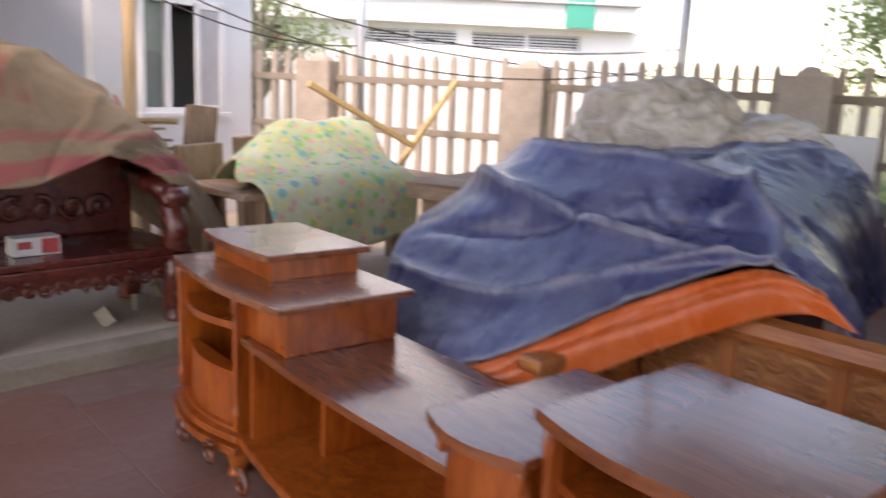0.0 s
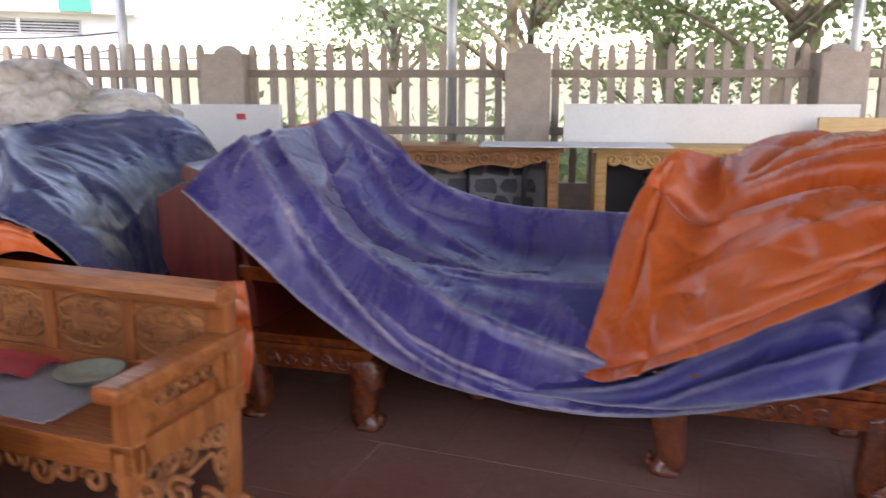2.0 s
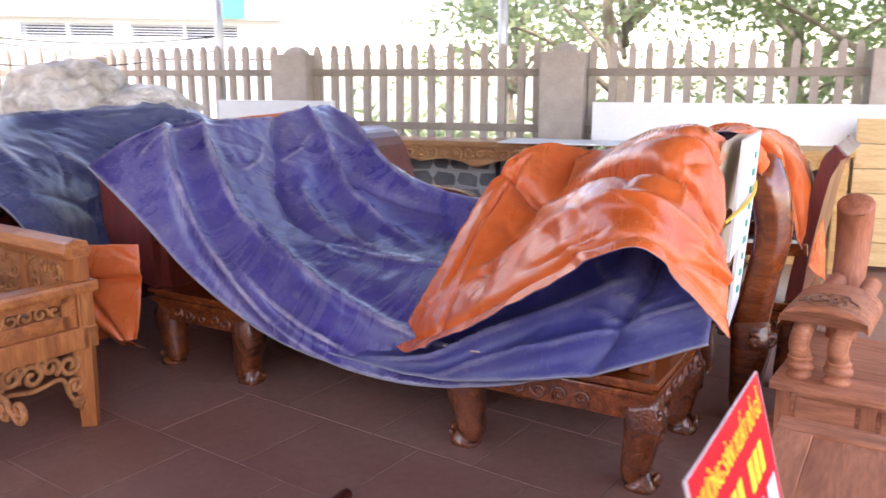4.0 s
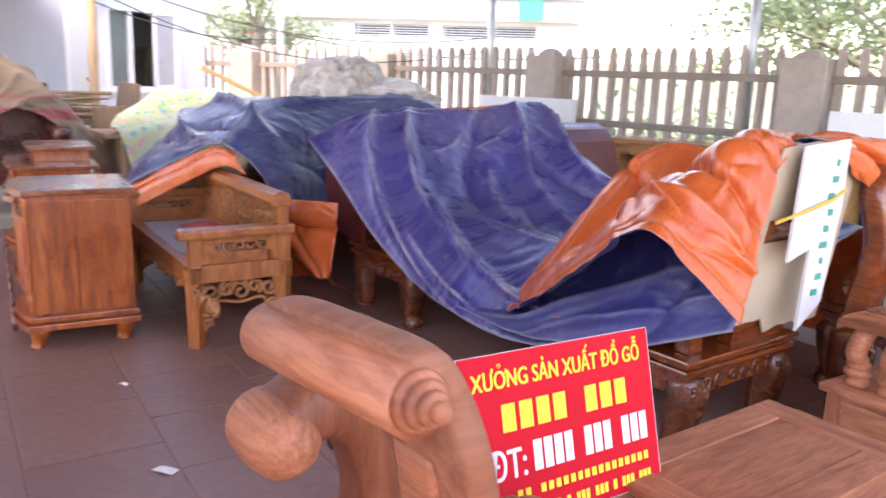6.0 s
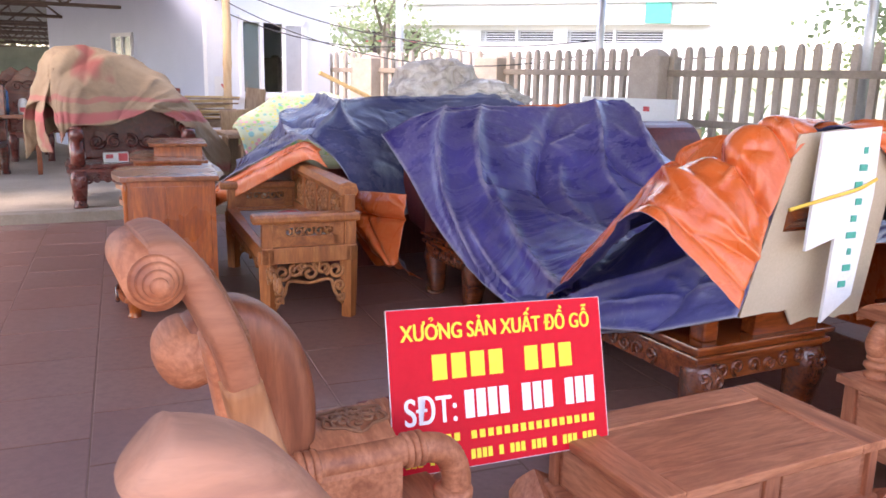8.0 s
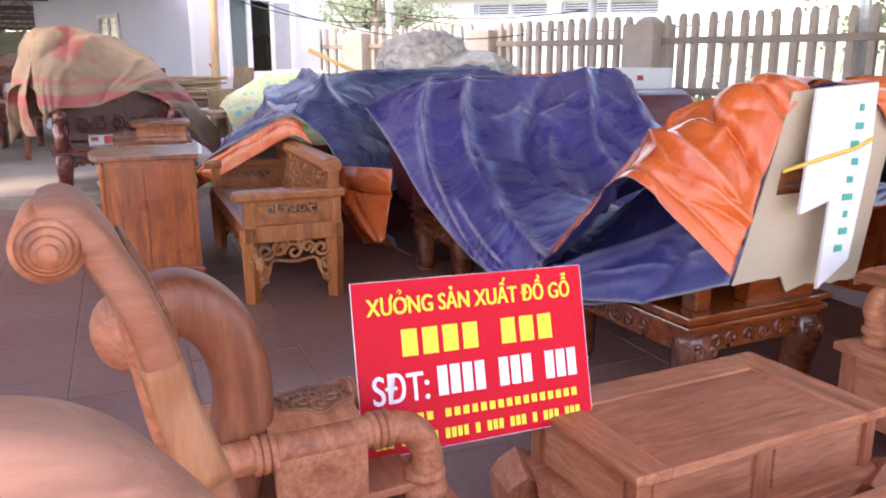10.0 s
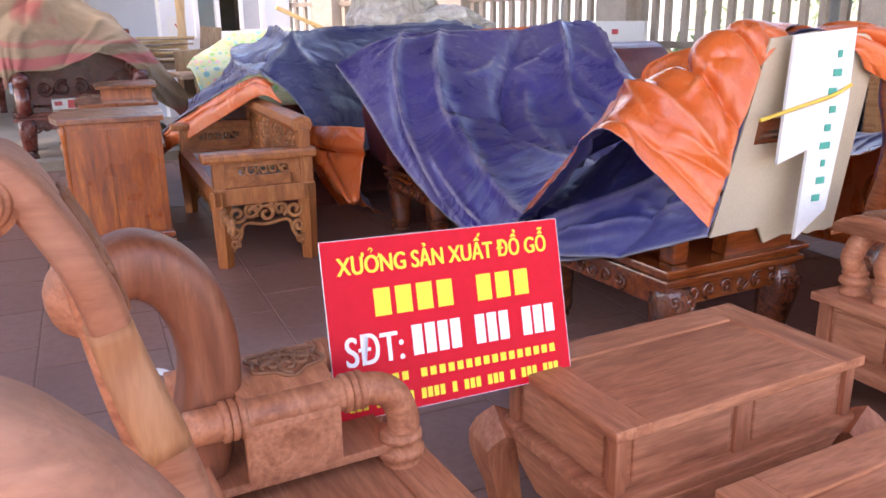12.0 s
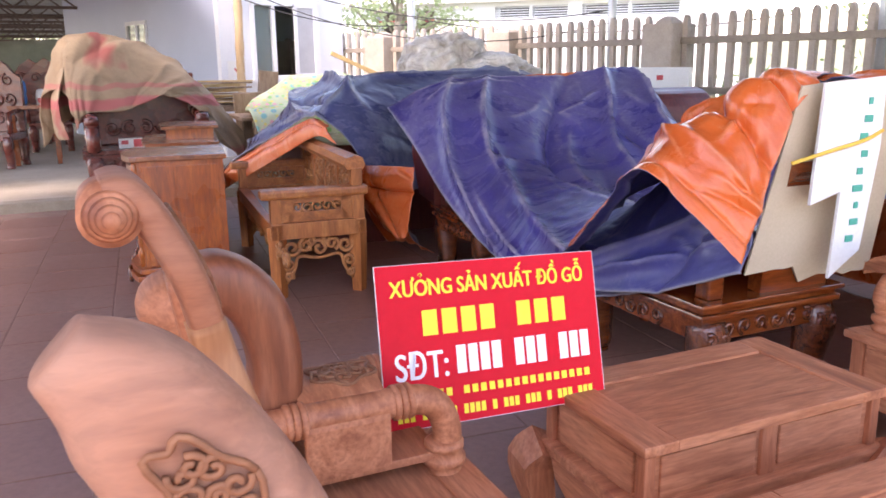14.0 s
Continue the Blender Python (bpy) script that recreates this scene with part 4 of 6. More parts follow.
# ---- open bench with carved back ----
def bench():
    t = thing("wooden_bench", "light brown wooden bench with carved back and fretwork ends", "bench", -1.04, 1.43, 0, -4.0)
    L, Dp = -1.6, 0.56
    for xx in (-0.05, L + 0.05):
        for yy in (0.04, Dp - 0.04):
            b = bmesh.new()
            tube(b, [(xx, yy, 0), (xx, yy, 0.2), (xx, yy, 0.43)], [0.044, 0.05, 0.056], 4)
            bmesh.ops.rotate(b, cent=(xx, yy, 0), matrix=Matrix.Rotation(radians(45), 3, "Z"), verts=b.verts)
            part("leg", b, "benchz", t)
    part("seat_rail", boxes((L, 0.0, 0.0, 0.07, 0.36, 0.45), (L, 0.0, Dp - 0.07, Dp, 0.36, 0.45)), "bench", t)
    for xx in (-0.09, L):
        part("end_rail", boxes((xx, xx + 0.09, 0.0, Dp, 0.36, 0.455), bev=0.006), "benchz", t)
        part("arm_post", boxes((xx + 0.02, xx + 0.085, 0.005, 0.065, 0.45, 0.6), (xx + 0.02, xx + 0.085, Dp - 0.065, Dp - 0.005, 0.45, 0.6)), "benchz", t)
        b = bmesh.new()
        box(b, xx + 0.0, xx + 0.1, -0.05, Dp + 0.02, 0.595, 0.65, 0.016)
        part("arm", b, "bench", t, "broad pale arm rail")
        b = bmesh.new()
        box(b, xx + 0.035, xx + 0.065, 0.06, 0.14, 0.455, 0.6, 0.003)
        box(b, xx + 0.035, xx + 0.065, Dp - 0.14, Dp - 0.06, 0.455, 0.6, 0.003)
        box(b, xx + 0.035, xx + 0.065, 0.1, Dp - 0.1, 0.565, 0.6, 0.003)
        box(b, xx + 0.035, xx + 0.065, 0.1, Dp - 0.1, 0.455, 0.515, 0.003)
        part("arm_panel", b, "bench", t)
        b = bmesh.new()
        for k in range(5):
            tube(b, [(xx + 0.05, y, z) for y, z in scroll(0.16 + k * 0.06, 0.54, 0.034, 1.2, k * 2.0, 1 if k % 2 else -1)], 0.009, 6)
        part("arm_fretwork", b, "benchcarve", t, "pierced scroll fretwork", True)
        # apron fretwork of the end
        b = bmesh.new()
        for k, (y, z, r) in enumerate(((0.12, 0.3, 0.05), (0.2, 0.31, 0.042), (0.28, 0.29, 0.055), (0.36, 0.31, 0.042), (0.44, 0.3, 0.05), (0.1, 0.2, 0.038), (0.46, 0.2, 0.038), (0.095, 0.13, 0.027), (0.465, 0.13, 0.027), (0.235, 0.335, 0.028), (0.325, 0.335, 0.028))):
            tube(b, [(xx + 0.05, u, v) for u, v in scroll(y, z, r, 1.35, k * 1.7, 1 if k % 2 else -1)], 0.0125, 6)
        tube(b, [(xx + 0.05, u, v) for u, v in spline([(0.08, 0.09), (0.13, 0.17), (0.16, 0.245), (0.28, 0.23), (0.4, 0.245), (0.43, 0.17), (0.48, 0.09)], 30)], 0.011, 6)
        part("end_apron", b, "benchcarve", t, "carved openwork scroll apron", True)
    part("seat", boxes((L + 0.06, -0.09, 0.05, Dp - 0.05, 0.415, 0.44)), "bench", t)
    # apron in front
    b = bmesh.new()
    for k in range(18):
        tube(b, [(u, 0.03, v) for u, v in scroll(L + 0.16 + k * 0.105, 0.31 + 0.02 * (k % 2), 0.05, 1.3, k * 1.3, 1 if k % 2 else -1)], 0.012, 6)
    tagged(part("front_apron", b, "benchcarve", t, "carved scroll apron", True), "carved scroll apron", kind="stuff")
    # back
    b = bmesh.new()
    slab(b, [(u + Dp - 0.07, v) for u, v in ((-0.03, 0.74), (-0.045, 0.77), (-0.03, 0.81), (0.02, 0.825), (0.07, 0.81), (0.085, 0.77), (0.07, 0.74))], "x", L - 0.02, -0.02, 0.006)
    part("crest_rail", b, "bench", t, "thick rounded crest rail")
    part("back_stile", boxes((-0.075, -0.01, Dp - 0.075, Dp - 0.01, 0.45, 0.75), (L + 0.0, L + 0.07, Dp - 0.075, Dp - 0.01, 0.45, 0.75)), "benchz", t)
    part("back_rail", boxes((L + 0.07, -0.075, Dp - 0.07, Dp - 0.015, 0.45, 0.5)), "bench", t)
    w = (-0.075 - L - 0.07) / 4
    for k in range(4):
        x0 = L + 0.07 + k * w
        bp = part("back_panel", boxes((x0 + 0.03, x0 + w - 0.03, Dp - 0.055, Dp - 0.03, 0.5, 0.75)), "benchcarve", t, "carved flower panel")
        part("mullion", boxes((x0 + w - 0.03, x0 + w + 0.03, Dp - 0.068, Dp - 0.018, 0.5, 0.745)), "benchz", t)
        b = bmesh.new()
        cx = x0 + w / 2
        for j in range(7):
            an = j * 0.9
            tube(b, [(u, Dp - 0.058, v) for u, v in scroll(cx + 0.1 * math.cos(an), 0.625 + 0.06 * math.sin(an), 0.04, 1.2, an, 1 if j % 2 else -1, 14)], 0.009, 5)
        tube(b, [(cx + 0.175 * math.cos(a), Dp - 0.057, 0.625 + 0.1 * math.sin(a)) for a in np.linspace(0, 2 * math.pi, 30)], 0.007, 5)
        part("flower_relief", b, "benchcarve", bp, "relief of flowers and leaves", True)
    return t


bench()
mat_ = thing("foam_sheet", "grey packing sheet lying on the bench seat", "sheet", -1.42, 1.5, 0.442, -5.5)
bm = bmesh.new()
box(bm, -1.0, 0.0, 0.0, 0.42, 0.0, 0.012, 0.004)
part("sheet", bm, "foam", mat_)
pk = thing("red_packet", "crumpled red and white packet on the bench", "packet", -1.95, 1.85, 0.456)
part("wrapper", cloth([[(-0.25, -0.1, 0.005), (0, -0.12, 0.03), (0.22, -0.08, 0.005)], [(-0.2, 0.0, 0.02), (0, 0.0, 0.05), (0.2, 0.02, 0.01)], [(-0.22, 0.1, 0.005), (0, 0.12, 0.02), (0.22, 0.12, 0.005)]], 20, 14, 0.02, 8, 2), "pink", pk, smooth=True)
dish = thing("green_dish", "round pale green patterned enamel dish on the bench", "dish", -1.52, 1.84, 0.456)
bm = bmesh.new()
lathe(bm, [(0.05, 0.0), (0.08, 0.01), (0.115, 0.035), (0.12, 0.04), (0.11, 0.04), (0.075, 0.016), (0.01, 0.014)], 0, 0, 28)
part("dish", bm, "celadon", dish, smooth=True)


# ---- lacquered and glossy seats under the tarps ----
def carved_leg(b, x, y, h, r=0.05, out=(0, -1)):
    """Square cabriole leg: a broad carved knee, a slimmer shank and a claw foot."""
    o = Vector((out[0], out[1], 0))
    p = [Vector((x, y, h)), Vector((x, y, h * 0.78)) + o * 0.018, Vector((x, y, h * 0.5)) + o * 0.006, Vector((x, y, h * 0.2)) - o * 0.006, Vector((x, y, 0.04)) + o * 0.014, Vector((x, y, 0.0)) + o * 0.018]
    c = spline([tuple(v) for v in p], 18)
    rr = np.interp(np.linspace(0, 1, 18), [0, 0.22, 0.5, 0.78, 0.9, 1], [r * 1.12, r * 1.22, r * 0.95, r * 0.82, r * 1.05, r * 0.95])
    tube(b, c, list(rr), 16)
    for k, v in enumerate(b.verts[:] if len(b.verts) == 18 * 16 else ()):
        q = Vector(c[k // 16])
        e = v.co - q
        big = max(abs(e.x), abs(e.y), 1e-6)
        v.co = q + e * (0.55 + 0.45 * math.hypot(e.x, e.y) / big)
    side = Vector((o.y, -o.x, 0))
    for k in range(4):
        at = Vector((x, y, 0)) + o * r * 1.25
        u0, v0 = ((-0.55, 0.86), (0.55, 0.86), (0.0, 0.66), (0.0, 0.16))[k]
        tube(b, [tuple(at + side * (u0 * r + u) + Vector((0, 0, h * v0 + v))) for u, v in scroll(0, 0, r * 0.5, 1.2, k, 1 if k % 2 else -1, 12)], r * 0.2, 6)


def big_seat(name, label, a, b, w, d, turn, seat_h=0.42, back_h=1.1, back=True, group="", rise=0.26, flare=0.1):
    """Heavy carved seat: w along its front, front at y = 0, back at y = d."""
    t = thing(name, label, "sofa", a, b, 0, turn, group)
    for x in (0.06, w - 0.06):
        for y, o in ((0.05, -1), (d - 0.05, 1)):
            bb = bmesh.new()
            carved_leg(bb, x, y, seat_h - 0.1, 0.06, (0, o))
            part("leg", bb, "glosscarve", t, "carved glossy claw leg", True)
    bb = bmesh.new()
    for z0, z1, e in ((seat_h - 0.16, seat_h - 0.07, 0.0), (seat_h - 0.07, seat_h - 0.045, 0.02), (seat_h - 0.045, seat_h - 0.02, 0.005), (seat_h - 0.02, seat_h, 0.03)):
        box(bb, -e, w + e, -e, d + e, z0, z1, 0.006)
    part("seat_frame", bb, "gloss", t, "moulded glossy seat frame")
    bb = bmesh.new()
    for y in (-0.004, d + 0.004):
        for k in range(int(w / 0.09)):
            tube(bb, [(u, y, v) for u, v in scroll(w / 2 + (k - w / 0.18 + 0.5) * 0.085, seat_h - 0.115, 0.035, 1.2, k, 1 if k % 2 else -1, 12)], 0.008, 5)
    for x in (-0.004, w + 0.004):
        for k in range(int(d / 0.12)):
            tube(bb, [(x, u, v) for u, v in scroll(0.12 + k * 0.085, seat_h - 0.115, 0.035, 1.2, k, 1 if k % 2 else -1, 12)], 0.008, 5)
    tagged(part("apron_relief", bb, "glosscarve", t, "carved apron relief", True), "carved apron relief", kind="stuff")
    if back:
        bb = bmesh.new()
        out = thick_line([(d - 0.05, seat_h), (d - 0.02, 0.7), (d + flare * 0.4, back_h - 0.1), (d + flare, back_h - 0.02)], [0.07, 0.06, 0.06, 0.07], 14)
        slab(bb, out, "x", 0.03, w - (0.03 if rise > 0 else 0.3), 0.01)
        part("backrest", bb, "maroon" if rise > 0 else "gloss", t, "dark red backrest" if rise > 0 else "glossy brown backrest")
        for x in (0.04, w - 0.12) if rise < 0 else ():
            part("back_post", boxes((x, x + 0.08, d - 0.1, d - 0.02, seat_h, seat_h + 0.1), bev=0.012), "gloss", t, "short glossy post")
        for x in (0.0, w - 0.1) if rise > 0 else ():
            bb = bmesh.new()
            out = thick_line([(0.08, seat_h), (0.03, seat_h + rise * 0.46), (0.14, seat_h + rise * 0.85), (d, seat_h + rise)], [0.07, 0.07, 0.06, 0.06], 18)
            slab(bb, out, "x", x, x + 0.1, 0.012)
            part("arm", bb, "gloss", t)
    return t


# the long sofa under the blue tarp, its back to the bench
big_seat("carved_sofa", "long dark red carved sofa under a blue tarp", -0.78, 2.62, 2.45, 0.62, 90, 0.42, 1.12, True, "covered seats", 0.26, 0.26)
sofa = bpy.data.objects["carved_sofa"]
part("end_panel", slab(bmesh.new(), [(0.6, 0.42), (0.86, 0.46), (0.97, 0.72), (0.98, 0.99), (0.84, 1.06), (0.66, 1.07), (0.6, 0.75)], "x", -0.02, 0.05, 0.01), "maroon", sofa, "dark red polished end panel")
# the seat with the cardboard
big_seat("carved_armchair", "glossy brown carved armchair partly under an orange tarp", 0.4, 3.27, 0.7, 0.8, -90, 0.44, 0.98, True, "covered seats", -0.02)
big_seat("carved_armchair", "glossy dark carved armchair behind the cardboard", 1.02, 4.75, 0.85, 0.5, -90, 0.44, 1.18, True, "covered seats")
# low table between them
lt = thing("low_table", "low covered table under the blue tarp", "table", -0.5, 3.0, 0)
part("tabletop", boxes((0, 0.75, 0.1, 1.2, 0.34, 0.39), bev=0.01), "gloss", lt)
for x in (0.06, 0.69):
    for y in (0.16, 1.14):
        bm = bmesh.new()
        carved_leg(bm, x, y, 0.34, 0.045, (0, -1 if y < 1 else 1))
        part("leg", bm, "glosscarve", lt, smooth=True)
# glossy front stile and arm of the dark chair
st = thing("curved_arm_post", "tall glossy curved brown chair post by the cardboard", "chair", 1.36, 3.5, 0.0)
bm = bmesh.new()
tube(bm, spline([(0.0, 0, 0.42), (0.03, 0.0, 0.62), (0.06, 0.02, 0.85), (0.02, 0.02, 1.05), (-0.02, 0.05, 1.17)], 20), list(np.interp(np.linspace(0, 1, 20), [0, 0.3, 0.7, 1], [0.075, 0.07, 0.085, 0.06])), 12)
part("post", bm, "gloss", st, smooth=True)
bm = bmesh.new()
carved_leg(bm, 0.0, 0.0, 0.44, 0.07, (0.7, -0.7))
part("leg", bm, "glosscarve", st, smooth=True)

# ---- tarps ----
blue_rows = [
    [(-1.42, 2.31, 1.07), (-1.22, 2.4, 0.84), (-0.92, 2.47, 0.55), (-0.52, 2.55, 0.31), (0.1, 2.52, 0.25), (0.6, 2.5, 0.33), (1.1, 2.56, 0.49)],
    [(-1.41, 2.62, 1.21), (-1.2, 2.62, 1.02), (-0.93, 2.66, 0.76), (-0.5, 2.72, 0.52), (0.1, 2.7, 0.45), (0.6, 2.7, 0.49), (1.08, 2.82, 0.56)],
    [(-1.45, 3.1, 1.25), (-1.24, 3.06, 1.04), (-0.98, 3.06, 0.76), (-0.5, 3.12, 0.6), (0.1, 3.12, 0.58), (0.6, 3.1, 0.6), (1.05, 3.2, 0.68)],
    [(-1.5, 3.5, 1.25), (-1.28, 3.48, 1.0), (-1.02, 3.46, 0.72), (-0.5, 3.5, 0.5), (0.1, 3.5, 0.47), (0.6, 3.5, 0.54), (1.0, 3.5, 0.7)],
    [(-1.57, 4.0, 1.28), (-1.36, 3.98, 1.08), (-1.1, 3.96, 0.82), (-0.55, 4.04, 0.56), (0.1, 4.06, 0.53), (0.6, 4.0, 0.58), (1.0, 3.9, 0.72)],
    [(-1.68, 4.42, 1.27), (-1.46, 4.4, 1.13), (-1.12, 4.36, 0.92), (-0.6, 4.32, 0.76), (0.1, 4.34, 0.73), (0.6, 4.34, 0.73), (1.0, 4.3, 0.76)],
    [(-1.78, 4.74, 1.0), (-1.55, 4.7, 0.86), (-1.16, 4.62, 0.6), (-0.65, 4.5, 0.42), (0.1, 4.5, 0.4), (0.6, 4.5, 0.4), (1.0, 4.5, 0.42)],
    [(-1.8, 4.84, 0.2), (-1.56, 4.8, 0.16), (-1.17, 4.7, 0.12), (-0.65, 4.58, 0.08), (0.1, 4.57, 0.07), (0.6, 4.57, 0.08), (1.0, 4.57, 0.1)],
]
blue_pleats = (
    (0.04, 0.172, 0.5, 0.026, 0.05, 0.035), (0.02, 0.258, 0.42, 0.172, 0.035, 0.04), (0.36, 0.206, 0.72, 0.103, 0.035, 0.03),
    (0.06, 0.473, 0.4, 0.344, -0.05, 0.05), (0.03, 0.585, 0.42, 0.516, 0.05, 0.035), (0.2, 0.568, 0.46, 0.619, -0.045, 0.035),
    (0.04, 0.705, 0.38, 0.671, 0.045, 0.035), (0.42, 0.086, 0.62, 0.034, 0.02, 0.03), (0.3, 0.43, 0.62, 0.31, 0.03, 0.035), (0.5, 0.292, 0.85, 0.258, 0.025, 0.03),
)
sheet_thing("blue_tarp", "dusty purple-blue plastic tarp draped over the sofa set", "tarp", drape(blue_rows, 190, 180, 1.035, 1.045, blue_pleats, 11, 0.012, 160, 40), ("blue", "orange"), hem="hemgrey")
# its back fall behind the long sofa
sheet_thing("blue_tarp", "blue tarp end hanging behind the sofa back", "tarp", drape([[(-1.45, 3.06, 1.24), (-1.57, 4.0, 1.27), (-1.7, 4.45, 1.24), (-1.78, 4.75, 1.1)], [(-1.66, 3.0, 0.98), (-1.76, 4.0, 0.9), (-1.86, 4.5, 0.88), (-1.92, 4.85, 0.85)], [(-1.74, 2.98, 0.5), (-1.82, 4.0, 0.42), (-1.92, 4.5, 0.4), (-1.98, 4.9, 0.4)], [(-1.76, 2.98, 0.08), (-1.84, 4.0, 0.06), (-1.94, 4.5, 0.06), (-2.0, 4.9, 0.06)]], 60, 44, 1.03, 1.01, (), 5), ("blue", "orange"))
under_rows = [
    [(-0.35, 2.58, 0.29), (0.29, 2.5, 0.3), (0.62, 2.47, 0.36), (1.02, 2.5, 0.46), (1.38, 2.56, 0.61)],
    [(-0.2, 2.8, 0.45), (0.25, 2.7, 0.46), (0.6, 2.68, 0.57), (1.0, 2.68, 0.7), (1.36, 2.66, 0.8)],
    [(-0.1, 3.1, 0.58), (0.3, 2.95, 0.66), (0.6, 2.9, 0.84), (0.95, 2.86, 1.02), (1.25, 2.8, 1.12)],
]
sheet_thing("blue_tarp_fold", "dark blue tarp layer hanging inside the orange fold", "tarp", drape(under_rows, 110, 70, 1.03, 1.02, ((0.2, 0.1, 0.7, 0.5, 0.04, 0.03), (0.35, 0.05, 0.95, 0.35, 0.03, 0.03), (0.75, 0.1, 0.9, 0.9, -0.04, 0.04)), 9), ("bluein",), flip=True, hem="hemgrey")
orange_rows = [
    [(0.09, 2.62, 0.37), (0.15, 2.82, 0.6), (0.21, 3.05, 0.87), (0.3, 3.2, 1.08), (0.36, 3.32, 1.16)],
    [(0.2, 2.54, 0.38), (0.27, 2.76, 0.63), (0.33, 3.0, 0.9), (0.39, 3.24, 1.1), (0.44, 3.42, 1.18)],
    [(0.34, 2.48, 0.46), (0.43, 2.73, 0.685), (0.5, 3.02, 0.87), (0.57, 3.3, 1.02), (0.62, 3.58, 1.14)],
    [(0.56, 2.42, 0.58), (0.62, 2.66, 0.8), (0.66, 2.95, 0.99), (0.72, 3.25, 1.12), (0.78, 3.64, 1.22)],
    [(0.9, 2.32, 0.8), (0.89, 2.52, 0.97), (0.89, 2.8, 1.13), (0.91, 3.1, 1.23), (0.95, 3.5, 1.27)],
    [(1.21, 2.23, 0.98), (1.16, 2.42, 1.07), (1.14, 2.62, 1.19), (1.15, 2.82, 1.3), (1.18, 3.15, 1.29)],
    [(1.34, 2.34, 0.85), (1.31, 2.48, 0.98), (1.28, 2.64, 1.15), (1.27, 2.78, 1.29), (1.27, 2.98, 1.28)],
    [(1.46, 2.48, 0.67), (1.42, 2.58, 0.82), (1.38, 2.7, 1.02), (1.34, 2.82, 1.18), (1.31, 2.95, 1.26)],
]
orange_pleats = ((0.29, 0.35, 0.29, 1.0, -0.018, 0.05), (0.3, 0.13, 0.75, 0.13, 0.03, 0.02), (0.72, 0.0, 0.5, 0.6, 0.035, 0.03), (0.6, 0.3, 0.45, 0.95, 0.04, 0.035), (0.72, 0.35, 0.95, 0.3, -0.04, 0.025), (0.78, 0.45, 0.98, 0.62, 0.035, 0.025), (0.7, 0.5, 0.74, 0.98, 0.03, 0.025), (0.05, 0.1, 0.1, 0.9, 0.02, 0.02))
sheet_thing("orange_tarp", "bright orange tarp side folded over the armchair", "tarp", drape(orange_rows, 150, 130, 1.05, 1.045, orange_pleats, 4, 0.012, 160, 34), ("orange", "bluein"), flip=True, hem="orange")
orange2 = [
    [(1.08, 3.06, 1.25), (1.05, 3.4, 1.24), (1.0, 3.9, 1.2), (1.0, 4.5, 1.15)],
    [(1.28, 3.1, 1.28), (1.3, 3.45, 1.28), (1.3, 3.85, 1.24), (1.32, 4.3, 1.2)],
    [(1.32, 3.22, 1.24), (1.4, 3.5, 1.22), (1.46, 3.8, 1.12), (1.5, 4.15, 1.0)],
    [(1.34, 3.3, 1.18), (1.42, 3.58, 1.08), (1.5, 3.92, 0.86), (1.56, 4.2, 0.72)],
    [(1.34, 3.34, 1.13), (1.43, 3.64, 0.96), (1.52, 3.98, 0.62), (1.58, 4.2, 0.5)],
]
sheet_thing("orange_tarp", "orange tarp continuing over the dark armchair's back", "tarp", drape(orange2, 90, 80, 1.03, 1.02, ((0.3, 0.2, 0.6, 0.9, 0.03, 0.03), (0.1, 0.3, 0.4, 0.95, 0.03, 0.03)), 7, 0.02), ("orange", "bluein"), flip=True)
tarp1 = [
    [(-3.45, 1.56, 0.36), (-2.78, 1.5, 0.6), (-2.4, 1.8, 0.85), (-2.1, 2.0, 0.98), (-1.9, 2.18, 0.84), (-1.8, 2.36, 0.45)],
    [(-3.72, 1.86, 0.62), (-3.05, 1.8, 0.76), (-2.6, 2.0, 0.98), (-2.14, 2.12, 1.06), (-1.92, 2.38, 0.86), (-1.84, 2.5, 0.42)],
    [(-3.86, 2.1, 0.8), (-3.34, 2.12, 1.0), (-2.85, 2.28, 1.16), (-2.38, 2.36, 1.17), (-2.08, 2.66, 0.92), (-1.98, 2.76, 0.45)],
    [(-3.98, 2.46, 0.9), (-3.5, 2.52, 1.2), (-3.12, 2.6, 1.22), (-2.64, 2.74, 1.22), (-2.24, 3.05, 0.98), (-2.12, 3.12, 0.5)],
    [(-4.1, 3.0, 0.95), (-3.7, 3.1, 1.2), (-3.2, 3.2, 1.23), (-2.66, 3.3, 1.25), (-2.34, 3.5, 1.0), (-2.2, 3.56, 0.5)],
    [(-4.2, 3.5, 0.9), (-3.8, 3.6, 1.2), (-3.2, 3.8, 1.24), (-2.6, 3.94, 1.27), (-2.36, 4.02, 1.02), (-2.24, 4.06, 0.5)],
    [(-4.2, 4.0, 0.7), (-3.8, 4.1, 1.0), (-3.2, 4.25, 1.05), (-2.68, 4.3, 1.02), (-2.45, 4.35, 0.8), (-2.35, 4.38, 0.45)],
]
heap_pleats = ((0.1, 0.5, 0.5, 0.08, 0.05, 0.04), (0.14, 0.3, 0.52, 0.2, -0.05, 0.04), (0.2, 0.52, 0.62, 0.3, 0.05, 0.05), (0.3, 0.1, 0.62, 0.02, 0.03, 0.03), (0.62, 0.05, 0.6, 0.6, 0.05, 0.03), (0.05, 0.2, 0.3, 0.1, 0.03, 0.03), (0.7, 0.4, 0.95, 0.42, 0.02, 0.03))
sheet_thing("blue_tarp", "faded blue tarp heaped over stored furniture", "tarp", drape(tarp1, 170, 160, 1.045, 1.045, heap_pleats, 13, 0.012, 160, 34), ("blue2", "orange"), hem="hemgrey")
